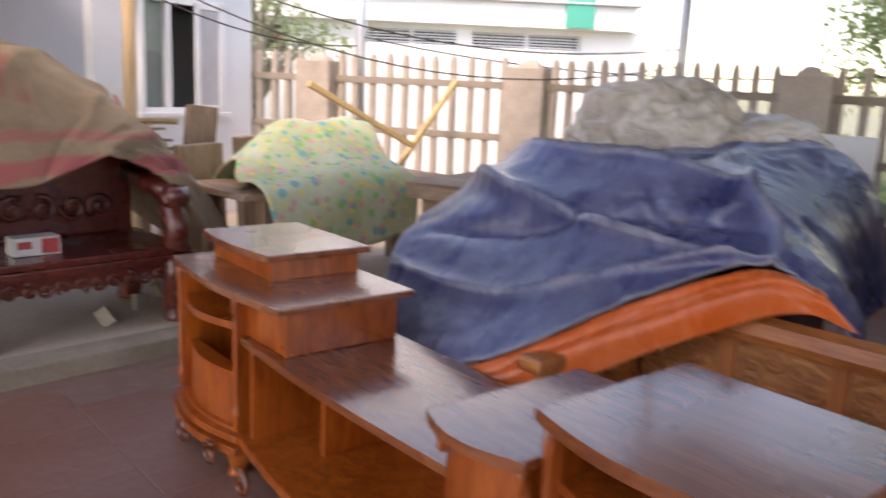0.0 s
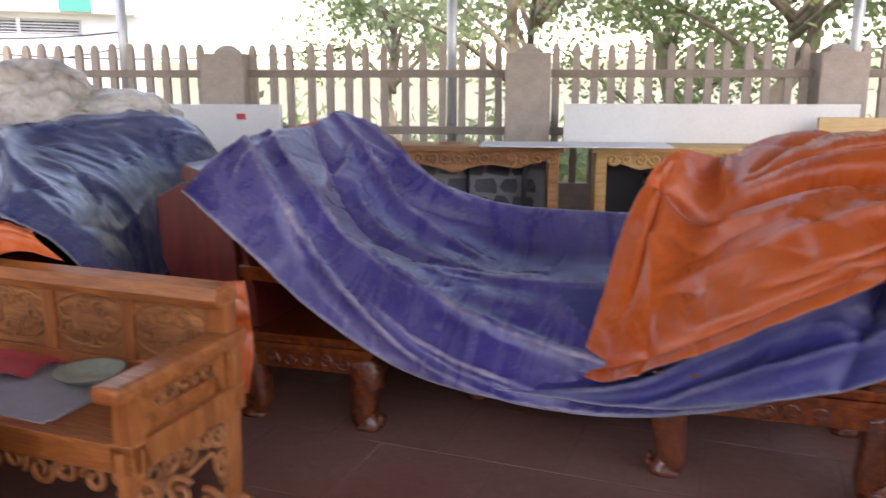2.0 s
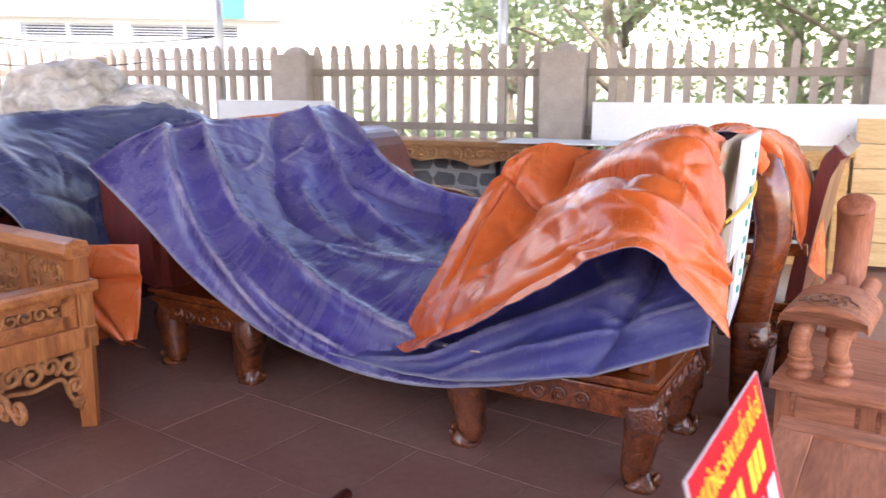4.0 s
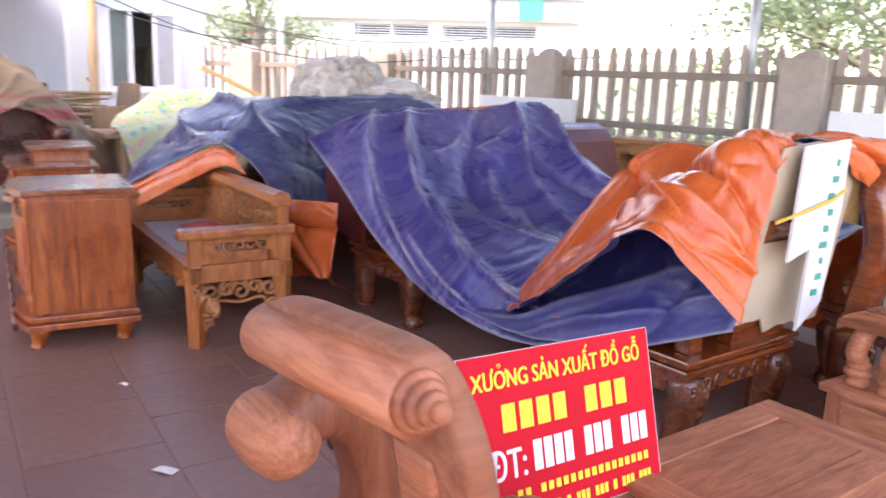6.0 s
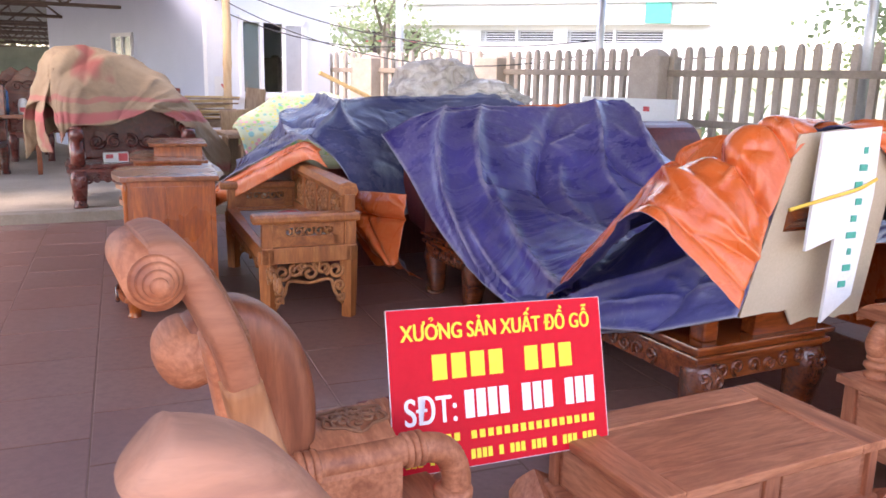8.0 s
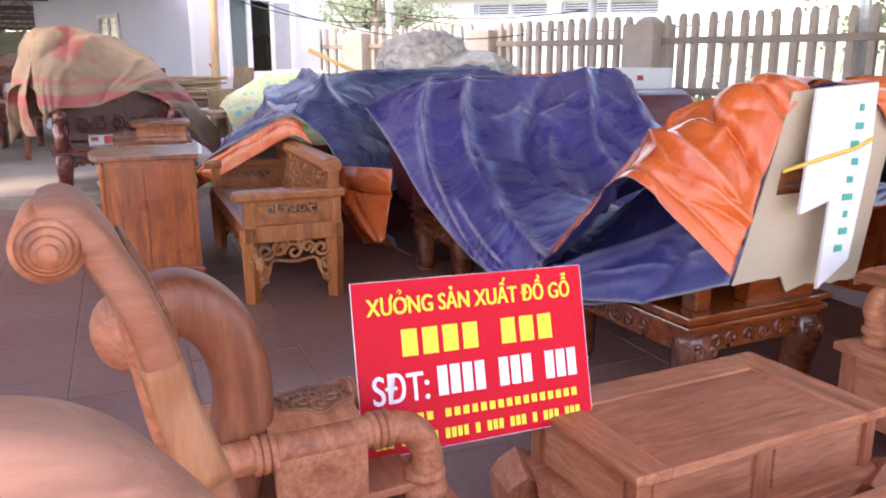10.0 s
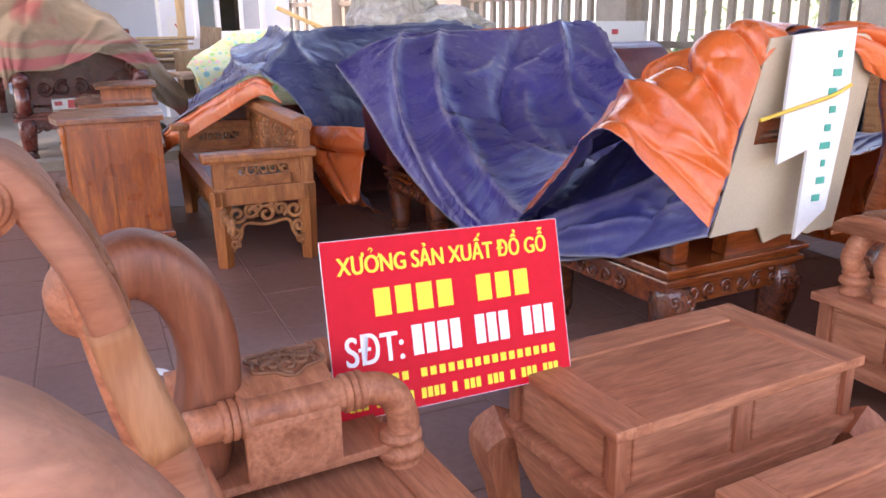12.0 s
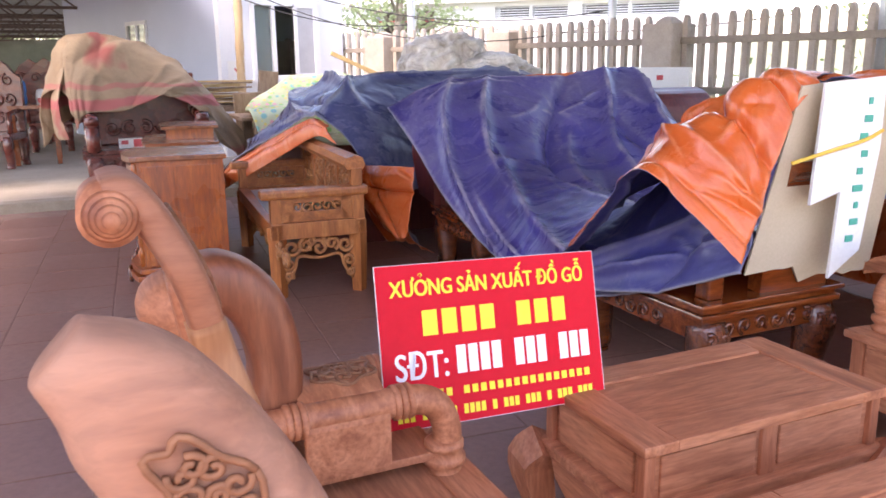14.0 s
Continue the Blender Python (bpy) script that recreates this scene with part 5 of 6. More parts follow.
core = thing("stored_cabinet", "dark wooden cabinet hidden under the faded blue tarp", "cabinet", -3.0, 3.4, 0)
part("body", boxes((-0.7, 0.45, -0.55, 0.7, 0, 1.06), bev=0.01), "maroon", core)
core = thing("stored_cabinet", "low dark wooden cabinet hidden under the faded blue tarp", "cabinet", -2.75, 2.36, 0)
part("body", boxes((-0.55, 0.5, -0.32, 0.4, 0, 0.76), bev=0.01), "maroon", core)
# orange fold at the bench's back
sheet_thing("orange_tarp_fold", "orange underside of the tarp turned over the bench back", "tarp", drape([[(-3.1, 1.46, 0.44), (-2.78, 1.5, 0.58), (-2.6, 1.62, 0.69), (-2.38, 1.8, 0.84), (-2.1, 1.98, 0.97), (-1.92, 2.06, 0.93)], [(-3.06, 1.43, 0.4), (-2.74, 1.47, 0.54), (-2.57, 1.59, 0.65), (-2.33, 1.78, 0.8), (-2.05, 1.95, 0.94), (-1.88, 2.03, 0.91)], [(-3.0, 1.46, 0.35), (-2.68, 1.51, 0.47), (-2.5, 1.64, 0.57), (-2.26, 1.82, 0.72), (-1.97, 1.98, 0.86), (-1.8, 2.07, 0.82)]], 70, 24, 1.02, 1.05, ((0.1, 0.4, 0.9, 0.5, 0.015, 0.015),), 3, 0.012, 120, 6), ("orange",))
sheet_thing("orange_tarp_fold", "orange tarp corner hanging beside the bench end", "tarp", drape([[(-1.82, 2.16, 0.66), (-1.49, 2.26, 0.69), (-1.23, 2.4, 0.7)], [(-1.72, 2.14, 0.56), (-1.43, 2.2, 0.57), (-1.19, 2.36, 0.58)], [(-1.57, 2.18, 0.44), (-1.37, 2.22, 0.43), (-1.17, 2.34, 0.43)], [(-1.31, 2.28, 0.27), (-1.25, 2.28, 0.25), (-1.19, 2.32, 0.26)]], 50, 50, 1.06, 1.04, ((0.0, 0.35, 1.0, 0.4, 0.04, 0.025), (0.4, 0.3, 0.6, 1.0, 0.03, 0.02)), 6, 0.012, 120, 10), ("orange",))
sheet_thing("blue_tarp_fold", "blue tarp tail trailing to the floor", "tarp", drape([[(-2.1, 2.28, 0.62), (-1.8, 2.36, 0.56), (-1.5, 2.42, 0.45)], [(-2.15, 2.38, 0.3), (-1.82, 2.44, 0.28), (-1.46, 2.46, 0.2)], [(-2.18, 2.56, 0.02), (-1.95, 2.66, 0.03), (-1.62, 2.7, 0.03)]], 50, 50, 1.04, 1.02, ((0.5, 0.0, 0.6, 1.0, 0.04, 0.03),), 8), ("blue2", "orange"))

# cloudy plastic bags on top of the heap
for nm, ca, cb, cz, sx, sy, sz, seed in (("plastic_bag", -3.45, 3.65, 1.27, 0.5, 0.36, 0.3, 3), ("plastic_bag", -3.0, 3.9, 1.25, 0.42, 0.36, 0.15, 7)):
    bm = bmesh.new()
    bmesh.ops.create_icosphere(bm, subdivisions=5, radius=1.0)
    for v in bm.verts:
        p = v.co.copy()
        k = 1 + 0.3 * noise.noise(p * 1.3 + Vector((seed, 0, 0))) + 0.16 * (1 - 2 * abs(noise.noise(p * 3.0 + Vector((0, seed, 0))))) + 0.05 * noise.noise(p * 9)
        v.co = Vector((p.x * sx * k, p.y * sy * k, max(p.z, -0.12) * sz * k))
    ob = link_mesh(nm, bm, "film", True)
    ob.matrix_world = Matrix.Translation(W(ca, cb, cz)) @ YARD
    tagged(ob, "crumpled cloudy plastic film bundle on the tarp", "plastic bag")

# ---- cardboard leaning on the armchair ----
cb_ = thing("cardboard_sheet", "torn brown cardboard sheet wrapped round the chair back", "cardboard", 1.2, 2.72, 0.47)
bm = bmesh.new()
rnd = random.Random(5)
edge = [(0.03 + 0.7 * k / 14, 0.025 * rnd.random() + (0.05 if k < 6 else 0.0)) for k in range(15)]
slab(bm, edge + [(0.7, 0.78), (0.35, 0.8), (0.12, 0.78)], "x", 0.0, 0.008)
for v in bm.verts:
    v.co.x += 0.16 * v.co.z
part("panel", bm, "card", cb_)
ct = thing("folded_carton", "white printed carton tied on with a yellow band", "carton", 1.34, 2.95, 0.52)
bm = bmesh.new()
slab(bm, [(-0.06, 0.3), (0.09, 0.34), (0.09, 0.0), (0.24, 0.1), (0.27, 0.5), (0.25, 0.76), (-0.06, 0.74)], "x", 0.0, 0.012)
for v in bm.verts:
    v.co.x += 0.05 * v.co.z
part("board", bm, "carton", ct)
for k in range(9):
    bm = bmesh.new()
    box(bm, 0.014 + 0.05 * (0.12 + 0.065 * k), 0.018 + 0.05 * (0.12 + 0.065 * k), 0.15 + 0.01 * (k % 3), 0.19 + 0.012 * (k % 2), 0.14 + 0.065 * k, 0.165 + 0.065 * k)
    part("print_bar", bm, "teal", ct)
bm = bmesh.new()
tube(bm, spline([(0.02, -0.16, 0.46), (0.05, 0.0, 0.5), (0.055, 0.16, 0.53), (0.04, 0.27, 0.56)], 14), 0.007, 6)
part("band", bm, "ropey", ct, "yellow tie band")

# ---- raw wood armchair in front of the camera ----
def relief(b, plane, cx, cy, rx, ry, r=0.007, n=7):
    """Scrolling leaf ornament; plane maps (u, v) to a point."""
    for j in range(n):
        an = j * 2 * math.pi / n
        tube(b, [plane(u, v) for u, v in scroll(cx + rx * 0.55 * math.cos(an), cy + ry * 0.55 * math.sin(an), min(rx, ry) * 0.42, 1.15, an, 1 if j % 2 else -1, 14)], r, 6)
    tube(b, [plane(cx + rx * (1 + 0.12 * math.cos(6 * a)) * math.cos(a), cy + ry * (1 + 0.12 * math.cos(6 * a)) * math.sin(a)) for a in np.linspace(0, 2 * math.pi, 40)], r, 6)
    tube(b, [plane(u, v) for u, v in scroll(cx, cy, min(rx, ry) * 0.35, 1.5)], r, 6)
    return b


def rings(b, p, d, r, n=3, gap=0.016):
    """Turned beads round a bar."""
    d = Vector(d).normalized()
    for k in range(n):
        c = Vector(p) + d * gap * k
        tube(b, [c - d * 0.009, c - d * 0.005, c + d * 0.005, c + d * 0.009], [r * 0.95, r * 1.18, r * 1.18, r * 0.95], 16)
    return b


def raw_arm(t, x0, x1, y0, y1, z, foot):
    """Arm of two round bars under a carved saddle; x0, x1 the bars, y0 to y1 from the back to the front."""
    for x in (x0, x1):
        b = bmesh.new()
        c = spline([(x, y0, z), (x, (y0 + y1) / 2, z), (x, y1 - 0.06, z - 0.002), (x, y1 - 0.005, z - 0.03), (x, y1 + 0.018, z - 0.09), (x, y1 + 0.01, foot + 0.05)], 30)
        tube(b, c, [0.034] * 30, 16)
        bar = part("arm_bar", b, "raw", t, smooth=True)
        for yy in (y1 - 0.11, y0 + 0.07):
            part("bead_ring", rings(bmesh.new(), (x, yy, z), (0, 1, 0), 0.034, 3), "raw", bar, "turned bead rings", True)
        b = bmesh.new()
        lathe(b, [(0.036, foot + 0.075), (0.046, foot + 0.07), (0.046, foot + 0.055), (0.034, foot + 0.05), (0.05, foot + 0.035), (0.05, foot + 0.018), (0.034, foot + 0.012), (0.04, foot), (0.04, foot - 0.004)], x, y1 + 0.01, 18)
        part("arm_foot", b, "raw", t, "turned arm post foot", True)
    b = bmesh.new()
    cx, hw = (x0 + x1) / 2, (x1 - x0) / 2
    n = 16
    arc = [(cx + (hw + 0.035) * math.cos(a), z - 0.02 + 0.075 * math.sin(a)) for a in np.linspace(math.pi * 1.0, 0, n)]
    inner = [(cx + (hw + 0.02) * math.cos(a), z - 0.03 + 0.065 * math.sin(a)) for a in np.linspace(0, math.pi, n)]
    slab(b, arc + [(cx + hw + 0.035, z - 0.13), (cx + hw + 0.02, z - 0.13)] + inner + [(cx - hw - 0.02, z - 0.13), (cx - hw - 0.035, z - 0.13)], "y", y0 + 0.1, y1 - 0.13, 0.004)
    sad = part("arm_saddle", b, "raw", t, "curved carved arm saddle")
    b = bmesh.new()
    relief(b, lambda u, v: (cx + u, v, z - 0.018 + 0.075 * math.sqrt(max(0.0, 1 - (u / (hw + 0.035)) ** 2))), 0, (y0 + y1) / 2 + 0.01, hw * 0.6, 0.075, 0.0045)
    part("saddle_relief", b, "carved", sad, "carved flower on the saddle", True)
    part("arm_stretcher", boxes((cx - hw - 0.01, cx + hw + 0.02, y0, y1, z - 0.15, z - 0.13)), "raw", t)


def fore_chair():
    t = thing("raw_armchair", "unfinished reddish hardwood armchair with scrolled carved back", "armchair", 0, 0, 0)
    Z = 0.43
    part("seat_frame", boxes((1.6, 2.95, 1.14, 1.24, Z - 0.05, Z), (1.6, 2.95, 0.62, 0.72, Z - 0.05, Z), (1.6, 1.72, 0.72, 1.14, Z - 0.05, Z), (2.83, 2.95, 0.72, 1.14, Z - 0.05, Z), bev=0.006), "raw", t)
    part("seat_panel", boxes((1.72, 2.83, 0.72, 1.14, Z - 0.03, Z - 0.006)), "raw", t)
    part("seat_box", boxes((1.64, 2.91, 0.66, 1.2, Z - 0.16, Z - 0.05)), "rawy", t)
    for x in (1.68, 2.87):
        for y in (0.7, 1.16):
            b = bmesh.new()
            carved_leg(b, x, y, Z - 0.14, 0.055, (0, 1 if y > 1 else -1))
            part("leg", b, "rawz", t, smooth=True)
    raw_arm(t, 1.69, 1.89, 0.74, 1.16, 0.615, Z)
    raw_arm(t, 2.72, 2.9, 0.74, 1.16, 0.615, Z)
    # stiles and splats
    def rolled(x0, x1, pts, widths, mat, nm, label="", widen=None, sharp=0.45):
        return part(nm, band(bmesh.new(), pts, widths, x0, x1, 44, 20, sharp, widen), mat, t, label, True)
    rolled(1.73, 1.87, [(0.72, 0.40), (0.78, 0.55), (0.81, 0.72), (0.775, 0.86), (0.70, 0.92), (0.62, 0.895)], [0.13, 0.12, 0.11, 0.12, 0.12, 0.1], "rawdark", "back_stile", "", None, 0.6)
    b = bmesh.new()
    tube(b, spline([(1.71, 0.61, 0.875), (1.76, 0.61, 0.875), (1.82, 0.61, 0.875), (1.89, 0.61, 0.875)], 12), list(np.interp(np.linspace(0, 1, 12), [0, 0.15, 0.5, 0.85, 1], [0.03, 0.062, 0.068, 0.062, 0.03])), 20)
    part("stile_knob", b, "raw", t, "rounded end-grain knob", True)
    def on_face(pts, widths, x, lift=0.0):
        """Maps (u, v) to the front face of a bar: u across, v along its length from the middle."""
        c = spline(pts, 80)
        w = np.interp(np.linspace(0, 1, 80), np.linspace(0, 1, len(widths)), widths)
        d = np.gradient(c, axis=0)
        ln = np.concatenate([[0], np.cumsum(np.linalg.norm(np.diff(c, axis=0), axis=1))])
        nr = np.stack([-d[:, 1], d[:, 0]], 1) / np.linalg.norm(d, axis=1)[:, None]
        f = c - nr * (w[:, None] / 2 + lift)
        return lambda u, v: (x + u, float(np.interp(v, ln, f[:, 0])), float(np.interp(v, ln, f[:, 1]))), ln[-1]
    # broad centre splat rolled over at the top, narrower towards the seat
    sp, sw = [(0.71, 0.42), (0.70, 0.6), (0.668, 0.78), (0.625, 0.93), (0.60, 1.04), (0.565, 1.125), (0.525, 1.185), (0.495, 1.185)], [0.07, 0.066, 0.06, 0.052, 0.05, 0.05, 0.055, 0.06]
    lefts, rights = [2.2, 2.2, 2.2, 2.2, 2.18, 2.12, 2.06, 2.03], [2.34, 2.345, 2.35, 2.355, 2.36, 2.37, 2.375, 2.375]
    b = band(bmesh.new(), sp, sw, -0.5, 0.5, 48, 20, 0.4)
    c = spline(sp, 48)
    for i in range(48):
        l, r = np.interp(i / 47, np.linspace(0, 1, 8), lefts), np.interp(i / 47, np.linspace(0, 1, 8), rights)
        b.verts.ensure_lookup_table()
        for v in b.verts[i * 20:i * 20 + 20]:
            v.co.x = (l + r) / 2 + v.co.x * (r - l)
            v.co.z -= 0.085 * max(0.0, 2.37 - v.co.x) * max(0, i - 26) / 21
    splat = part("centre_splat", b, "dusty", t, "dusty scrolled centre splat", True)
    b = bmesh.new()
    tube(b, [(2.015, 0.5, 1.135), (2.03, 0.5, 1.136), (2.37, 0.5, 1.165)], [0.028, 0.04, 0.04], 26)
    part("top_roll", b, "raw", splat, "", True)
    b = bmesh.new()
    for k in range(4):
        r = 0.034 - 0.0075 * k
        tube(b, [(2.368 + 0.011 * k, 0.5, 1.165), (2.372 + 0.011 * k, 0.5, 1.165), (2.38 + 0.011 * k, 0.5, 1.165)], [r * 0.9, r, r * 0.86], 22)
    part("scroll_end", b, "raw", splat, "turned spiral scroll end", True)
    face, ln = on_face(sp, sw, 2.23)
    b = relief(bmesh.new(), face, 0.0, ln - 0.17, 0.09, 0.075, 0.0045)
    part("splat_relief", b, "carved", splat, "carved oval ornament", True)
    b = bmesh.new()
    band(b, [(0.655, 0.83), (0.625, 0.93), (0.608, 1.0)], [0.062, 0.057, 0.054], 2.26, 2.362, 12, 16, 0.35)
    part("filler_patch", b, "patch", splat, "pale rough filler patch", True)
    b = bmesh.new()
    band(b, [(0.675, 0.42), (0.655, 0.7), (0.61, 0.9), (0.58, 1.05)], [0.06, 0.05, 0.04, 0.03], 2.22, 2.3, 24, 12, 0.5)
    part("back_rib", b, "raw", splat, "", True)
    # side splat close to the camera
    sp, sw = [(0.68, 0.42), (0.66, 0.64), (0.61, 0.82), (0.555, 0.98), (0.49, 1.09), (0.44, 1.14)], [0.18, 0.18, 0.17, 0.15, 0.12, 0.06]
    splat = rolled(2.73, 2.86, sp, sw, "dusty", "right_splat", "dusty carved side splat", [1, 1, 1, 1, 0.9, 0.55], 0.7)
    face, ln = on_face(sp, sw, 2.862, -0.06)
    b = relief(bmesh.new(), lambda u, v: (face(0, v)[0], face(0, v)[1] + u, face(0, v)[2] + u * 0.5), 0.0, ln - 0.15, 0.026, 0.06, 0.0035, 9)
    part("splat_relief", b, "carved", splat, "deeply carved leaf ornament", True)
    part("back_rail", boxes((1.8, 2.7, 0.72, 0.78, 0.44, 0.52)), "raw", t)
    return t


fore_chair()


# ---- raw wood tables ----
def raw_table(a0, a1, b0, b1, h=0.48):
    t = thing("raw_side_table", "unfinished reddish wooden low table with framed panel top", "table", (a0 + a1) / 2, (b0 + b1) / 2, 0, 0, "raw tables")
    w, d = a1 - a0, b1 - b0
    x0, x1, y0, y1 = -w / 2, w / 2, -d / 2, d / 2
    f = 0.1
    part("top_frame", boxes((x0, x1, y0, y0 + f, h - 0.028, h), (x0, x1, y1 - f, y1, h - 0.028, h), bev=0.004), "raw", t)
    part("top_frame_long", boxes((x0, x0 + f, y0 + f, y1 - f, h - 0.028, h), (x1 - f, x1, y0 + f, y1 - f, h - 0.028, h), bev=0.004), "rawy", t)
    part("top_panel", boxes((x0 + f, x1 - f, y0 + f, y1 - f, h - 0.022, h - 0.007), bev=0.004), "rawy", t)
    i = 0.03
    part("drawer_box", boxes((x0 + i, x1 - i, y0 + i, y1 - i, h - 0.17, h - 0.026)), "rawy", t)
    for x, y in ((x0 + i, y0 + i), (x1 - i, y0 + i), (x0 + i, y1 - i), (x1 - i, y1 - i)):
        part("corner_post", boxes((x - 0.016, x + 0.016, y - 0.016, y + 0.016, h - 0.17, h - 0.028)), "rawz", t)
    for x in (x0 + i, x1 - i):
        part("front_panel", boxes((x - 0.007, x + 0.007, y0 + 0.07, -0.04, h - 0.155, h - 0.045), (x - 0.007, x + 0.007, 0.04, y1 - 0.07, h - 0.155, h - 0.045), bev=0.005), "rawy", t)
        part("mullion", boxes((x - 0.012, x + 0.012, -0.025, 0.025, h - 0.17, h - 0.03)), "rawz", t)
    for y in (y0 + i, y1 - i):
        part("end_panel", boxes((x0 + 0.07, x1 - 0.07, y - 0.008, y + 0.008, h - 0.155, h - 0.045), bev=0.004), "raw", t)
    part("base_moulding", boxes((x0 - 0.005, x1 + 0.005, y0 - 0.005, y1 + 0.005, h - 0.21, h - 0.17), bev=0.008), "rawy", t)
    for sx in (-1, 1):
        for sy in (-1, 1):
            b = bmesh.new()
            x, y = sx * (w / 2 - 0.02), sy * (d / 2 - 0.02)
            c = spline([(x, y, h - 0.19), (x + sx * 0.035, y + sy * 0.035, h - 0.25), (x + sx * 0.02, y + sy * 0.02, h - 0.36), (x + sx * 0.005, y + sy * 0.005, 0.0)], 14)
            tube(b, c, list(np.interp(np.linspace(0, 1, 14), [0, 0.3, 0.7, 1], [0.07, 0.075, 0.05, 0.045])), 4)
            part("leg", b, "rawz", t, "thick curved leg")
    for sy in (-1, 1):
        b = bmesh.new()
        y = sy * (d / 2 - 0.005)
        slab(b, [(-w / 2 + 0.08, h - 0.2), (w / 2 - 0.08, h - 0.2), (w / 2 - 0.1, h - 0.25), (0.05, h - 0.3), (-0.05, h - 0.3), (-w / 2 + 0.1, h - 0.25)], "y", y - 0.015, y + 0.015, 0.004)
        part("apron", b, "raw", t)
    for sx in (-1, 1):
        b = bmesh.new()
        x = sx * (w / 2 - 0.005)
        slab(b, [(-d / 2 + 0.08, h - 0.2), (d / 2 - 0.08, h - 0.2), (d / 2 - 0.14, h - 0.26), (0.12, h - 0.27), (0.0, h - 0.31), (-0.12, h - 0.27), (-d / 2 + 0.14, h - 0.26)], "x", x - 0.015, x + 0.015, 0.004)
        part("apron", b, "rawy", t)
    return t


raw_table(1.64, 2.1, 1.58, 2.4)
raw_table(2.32, 2.78, 1.64, 2.46, 0.45)


# ---- second raw armchair ----
def raw_chair_two():
    t = thing("raw_armchair", "unfinished pale red wooden armchair with box seat", "armchair", 1.56, 2.96, 0, -4)
    part("seat_top", boxes((-0.03, 0.95, -0.03, 0.72, 0.36, 0.39), bev=0.006), "raw", t)
    part("seat_box", boxes((0, 0.92, 0, 0.68, 0.2, 0.36)), "raw", t)
    for x in (0.02, 0.3, 0.9):
        part("corner_post", boxes((x - 0.025, x + 0.025, -0.012, 0.03, 0.2, 0.36)), "rawz", t)
    part("front_panel", boxes((0.06, 0.26, -0.008, 0.02, 0.22, 0.34), (0.34, 0.86, -0.008, 0.02, 0.22, 0.34), bev=0.005), "raw", t)
    b = bmesh.new()
    relief(b, lambda u, v: (u, -0.008, v), 0.6, 0.28, 0.18, 0.05, 0.005)
    part("panel_relief", b, "carved", t, smooth=True)
    part("base_moulding", boxes((-0.05, 0.97, -0.05, 0.72, 0.15, 0.2), bev=0.01), "raw", t)
    for x in (0.02, 0.9):
        for y in (0.02, 0.64):
            b = bmesh.new()
            tube(b, spline([(x, y, 0.16), (x - 0.02, y - 0.02, 0.1), (x, y, 0.0)], 8), [0.07, 0.075, 0.075, 0.065, 0.055, 0.05, 0.05, 0.055], 10)
            part("leg", b, "rawz", t, smooth=True)
    for x in (0.05, 0.18):
        b = bmesh.new()
        tube(b, spline([(x, 0.08, 0.47), (x - 0.005, 0.06, 0.53), (x + 0.01, 0.12, 0.61), (x + 0.02, 0.3, 0.63), (x + 0.02, 0.65, 0.64)], 24), 0.036, 14)
        part("arm_bar", b, "raw", t, smooth=True)
        b = bmesh.new()
        lathe(b, [(0.04, 0.385), (0.046, 0.395), (0.046, 0.405), (0.034, 0.415), (0.05, 0.43), (0.05, 0.445), (0.036, 0.452), (0.044, 0.462), (0.044, 0.47), (0.036, 0.478)], x, 0.08, 18)
        part("arm_foot", b, "raw", t, smooth=True)
    b = bmesh.new()
    n = 14
    arc = [(0.12 + 0.15 * math.cos(a), 0.61 + 0.07 * math.sin(a)) for a in np.linspace(math.pi, 0, n)]
    slab(b, arc + [(x, z - 0.022) for x, z in arc[::-1]], "y", 0.03, 0.42, 0.006)
    part("arm_saddle", b, "raw", t, "curved arm saddle")
    b = bmesh.new()
    relief(b, lambda u, v: (0.12 + u, v, 0.612 + 0.07 * math.sqrt(max(0, 1 - (u / 0.15) ** 2))), 0, 0.14, 0.09, 0.08, 0.005)
    part("saddle_relief", b, "carved", t, smooth=True)
    for x in (0.1, 0.86):
        b = bmesh.new()
        tube(b, spline([(x, 0.68, 0.36), (x, 0.72, 0.6), (x, 0.76, 0.8), (x, 0.74, 0.93), (x, 0.72, 0.97)], 18), list(np.interp(np.linspace(0, 1, 18), [0, 0.5, 0.9, 1], [0.06, 0.07, 0.075, 0.05])), 14)
        part("back_stile", b, "rawz", t, smooth=True)
    return t


raw_chair_two()


# ---- red sign ----
sign = thing("shop_sign", "red plastic sign with yellow and white lettering, propped on the table", "sign")
s_o, s_r = Vector((1.775, 1.06, 0.47)), Vector((-0.005, 0.645, 0.0))
up = (Vector((1.665, 1.39, 0.86)) - Vector((1.775, 1.385, 0.47)))
ex, ez = s_r.normalized(), up.normalized()
roll = math.radians(-2.6)
ex = Matrix.Rotation(roll, 3, "X") @ ex
ez = (ez - ex * ez.dot(ex)).normalized()
en = ex.cross(ez)
SM = YARD @ Matrix.Translation((1.772, 1.075, 0.482)) @ Matrix((ex, ez, en)).transposed().to_4x4()
sign.matrix_world = SM
SW, SH = 0.635, 0.4
bm = boxes((0, SW, 0, SH, -0.004, 0.0), bev=0.001)
part("board", bm, "red", sign)
bm = boxes((0, SW, -0.001, 0.0, -0.0042, 0.0006), (0, SW, SH, SH + 0.001, -0.0042, 0.0006), (-0.001, 0.0, 0, SH, -0.0042, 0.0006), (SW, SW + 0.001, 0, SH, -0.0042, 0.0006), bev=0)
part("edge", bm, "ink", sign)


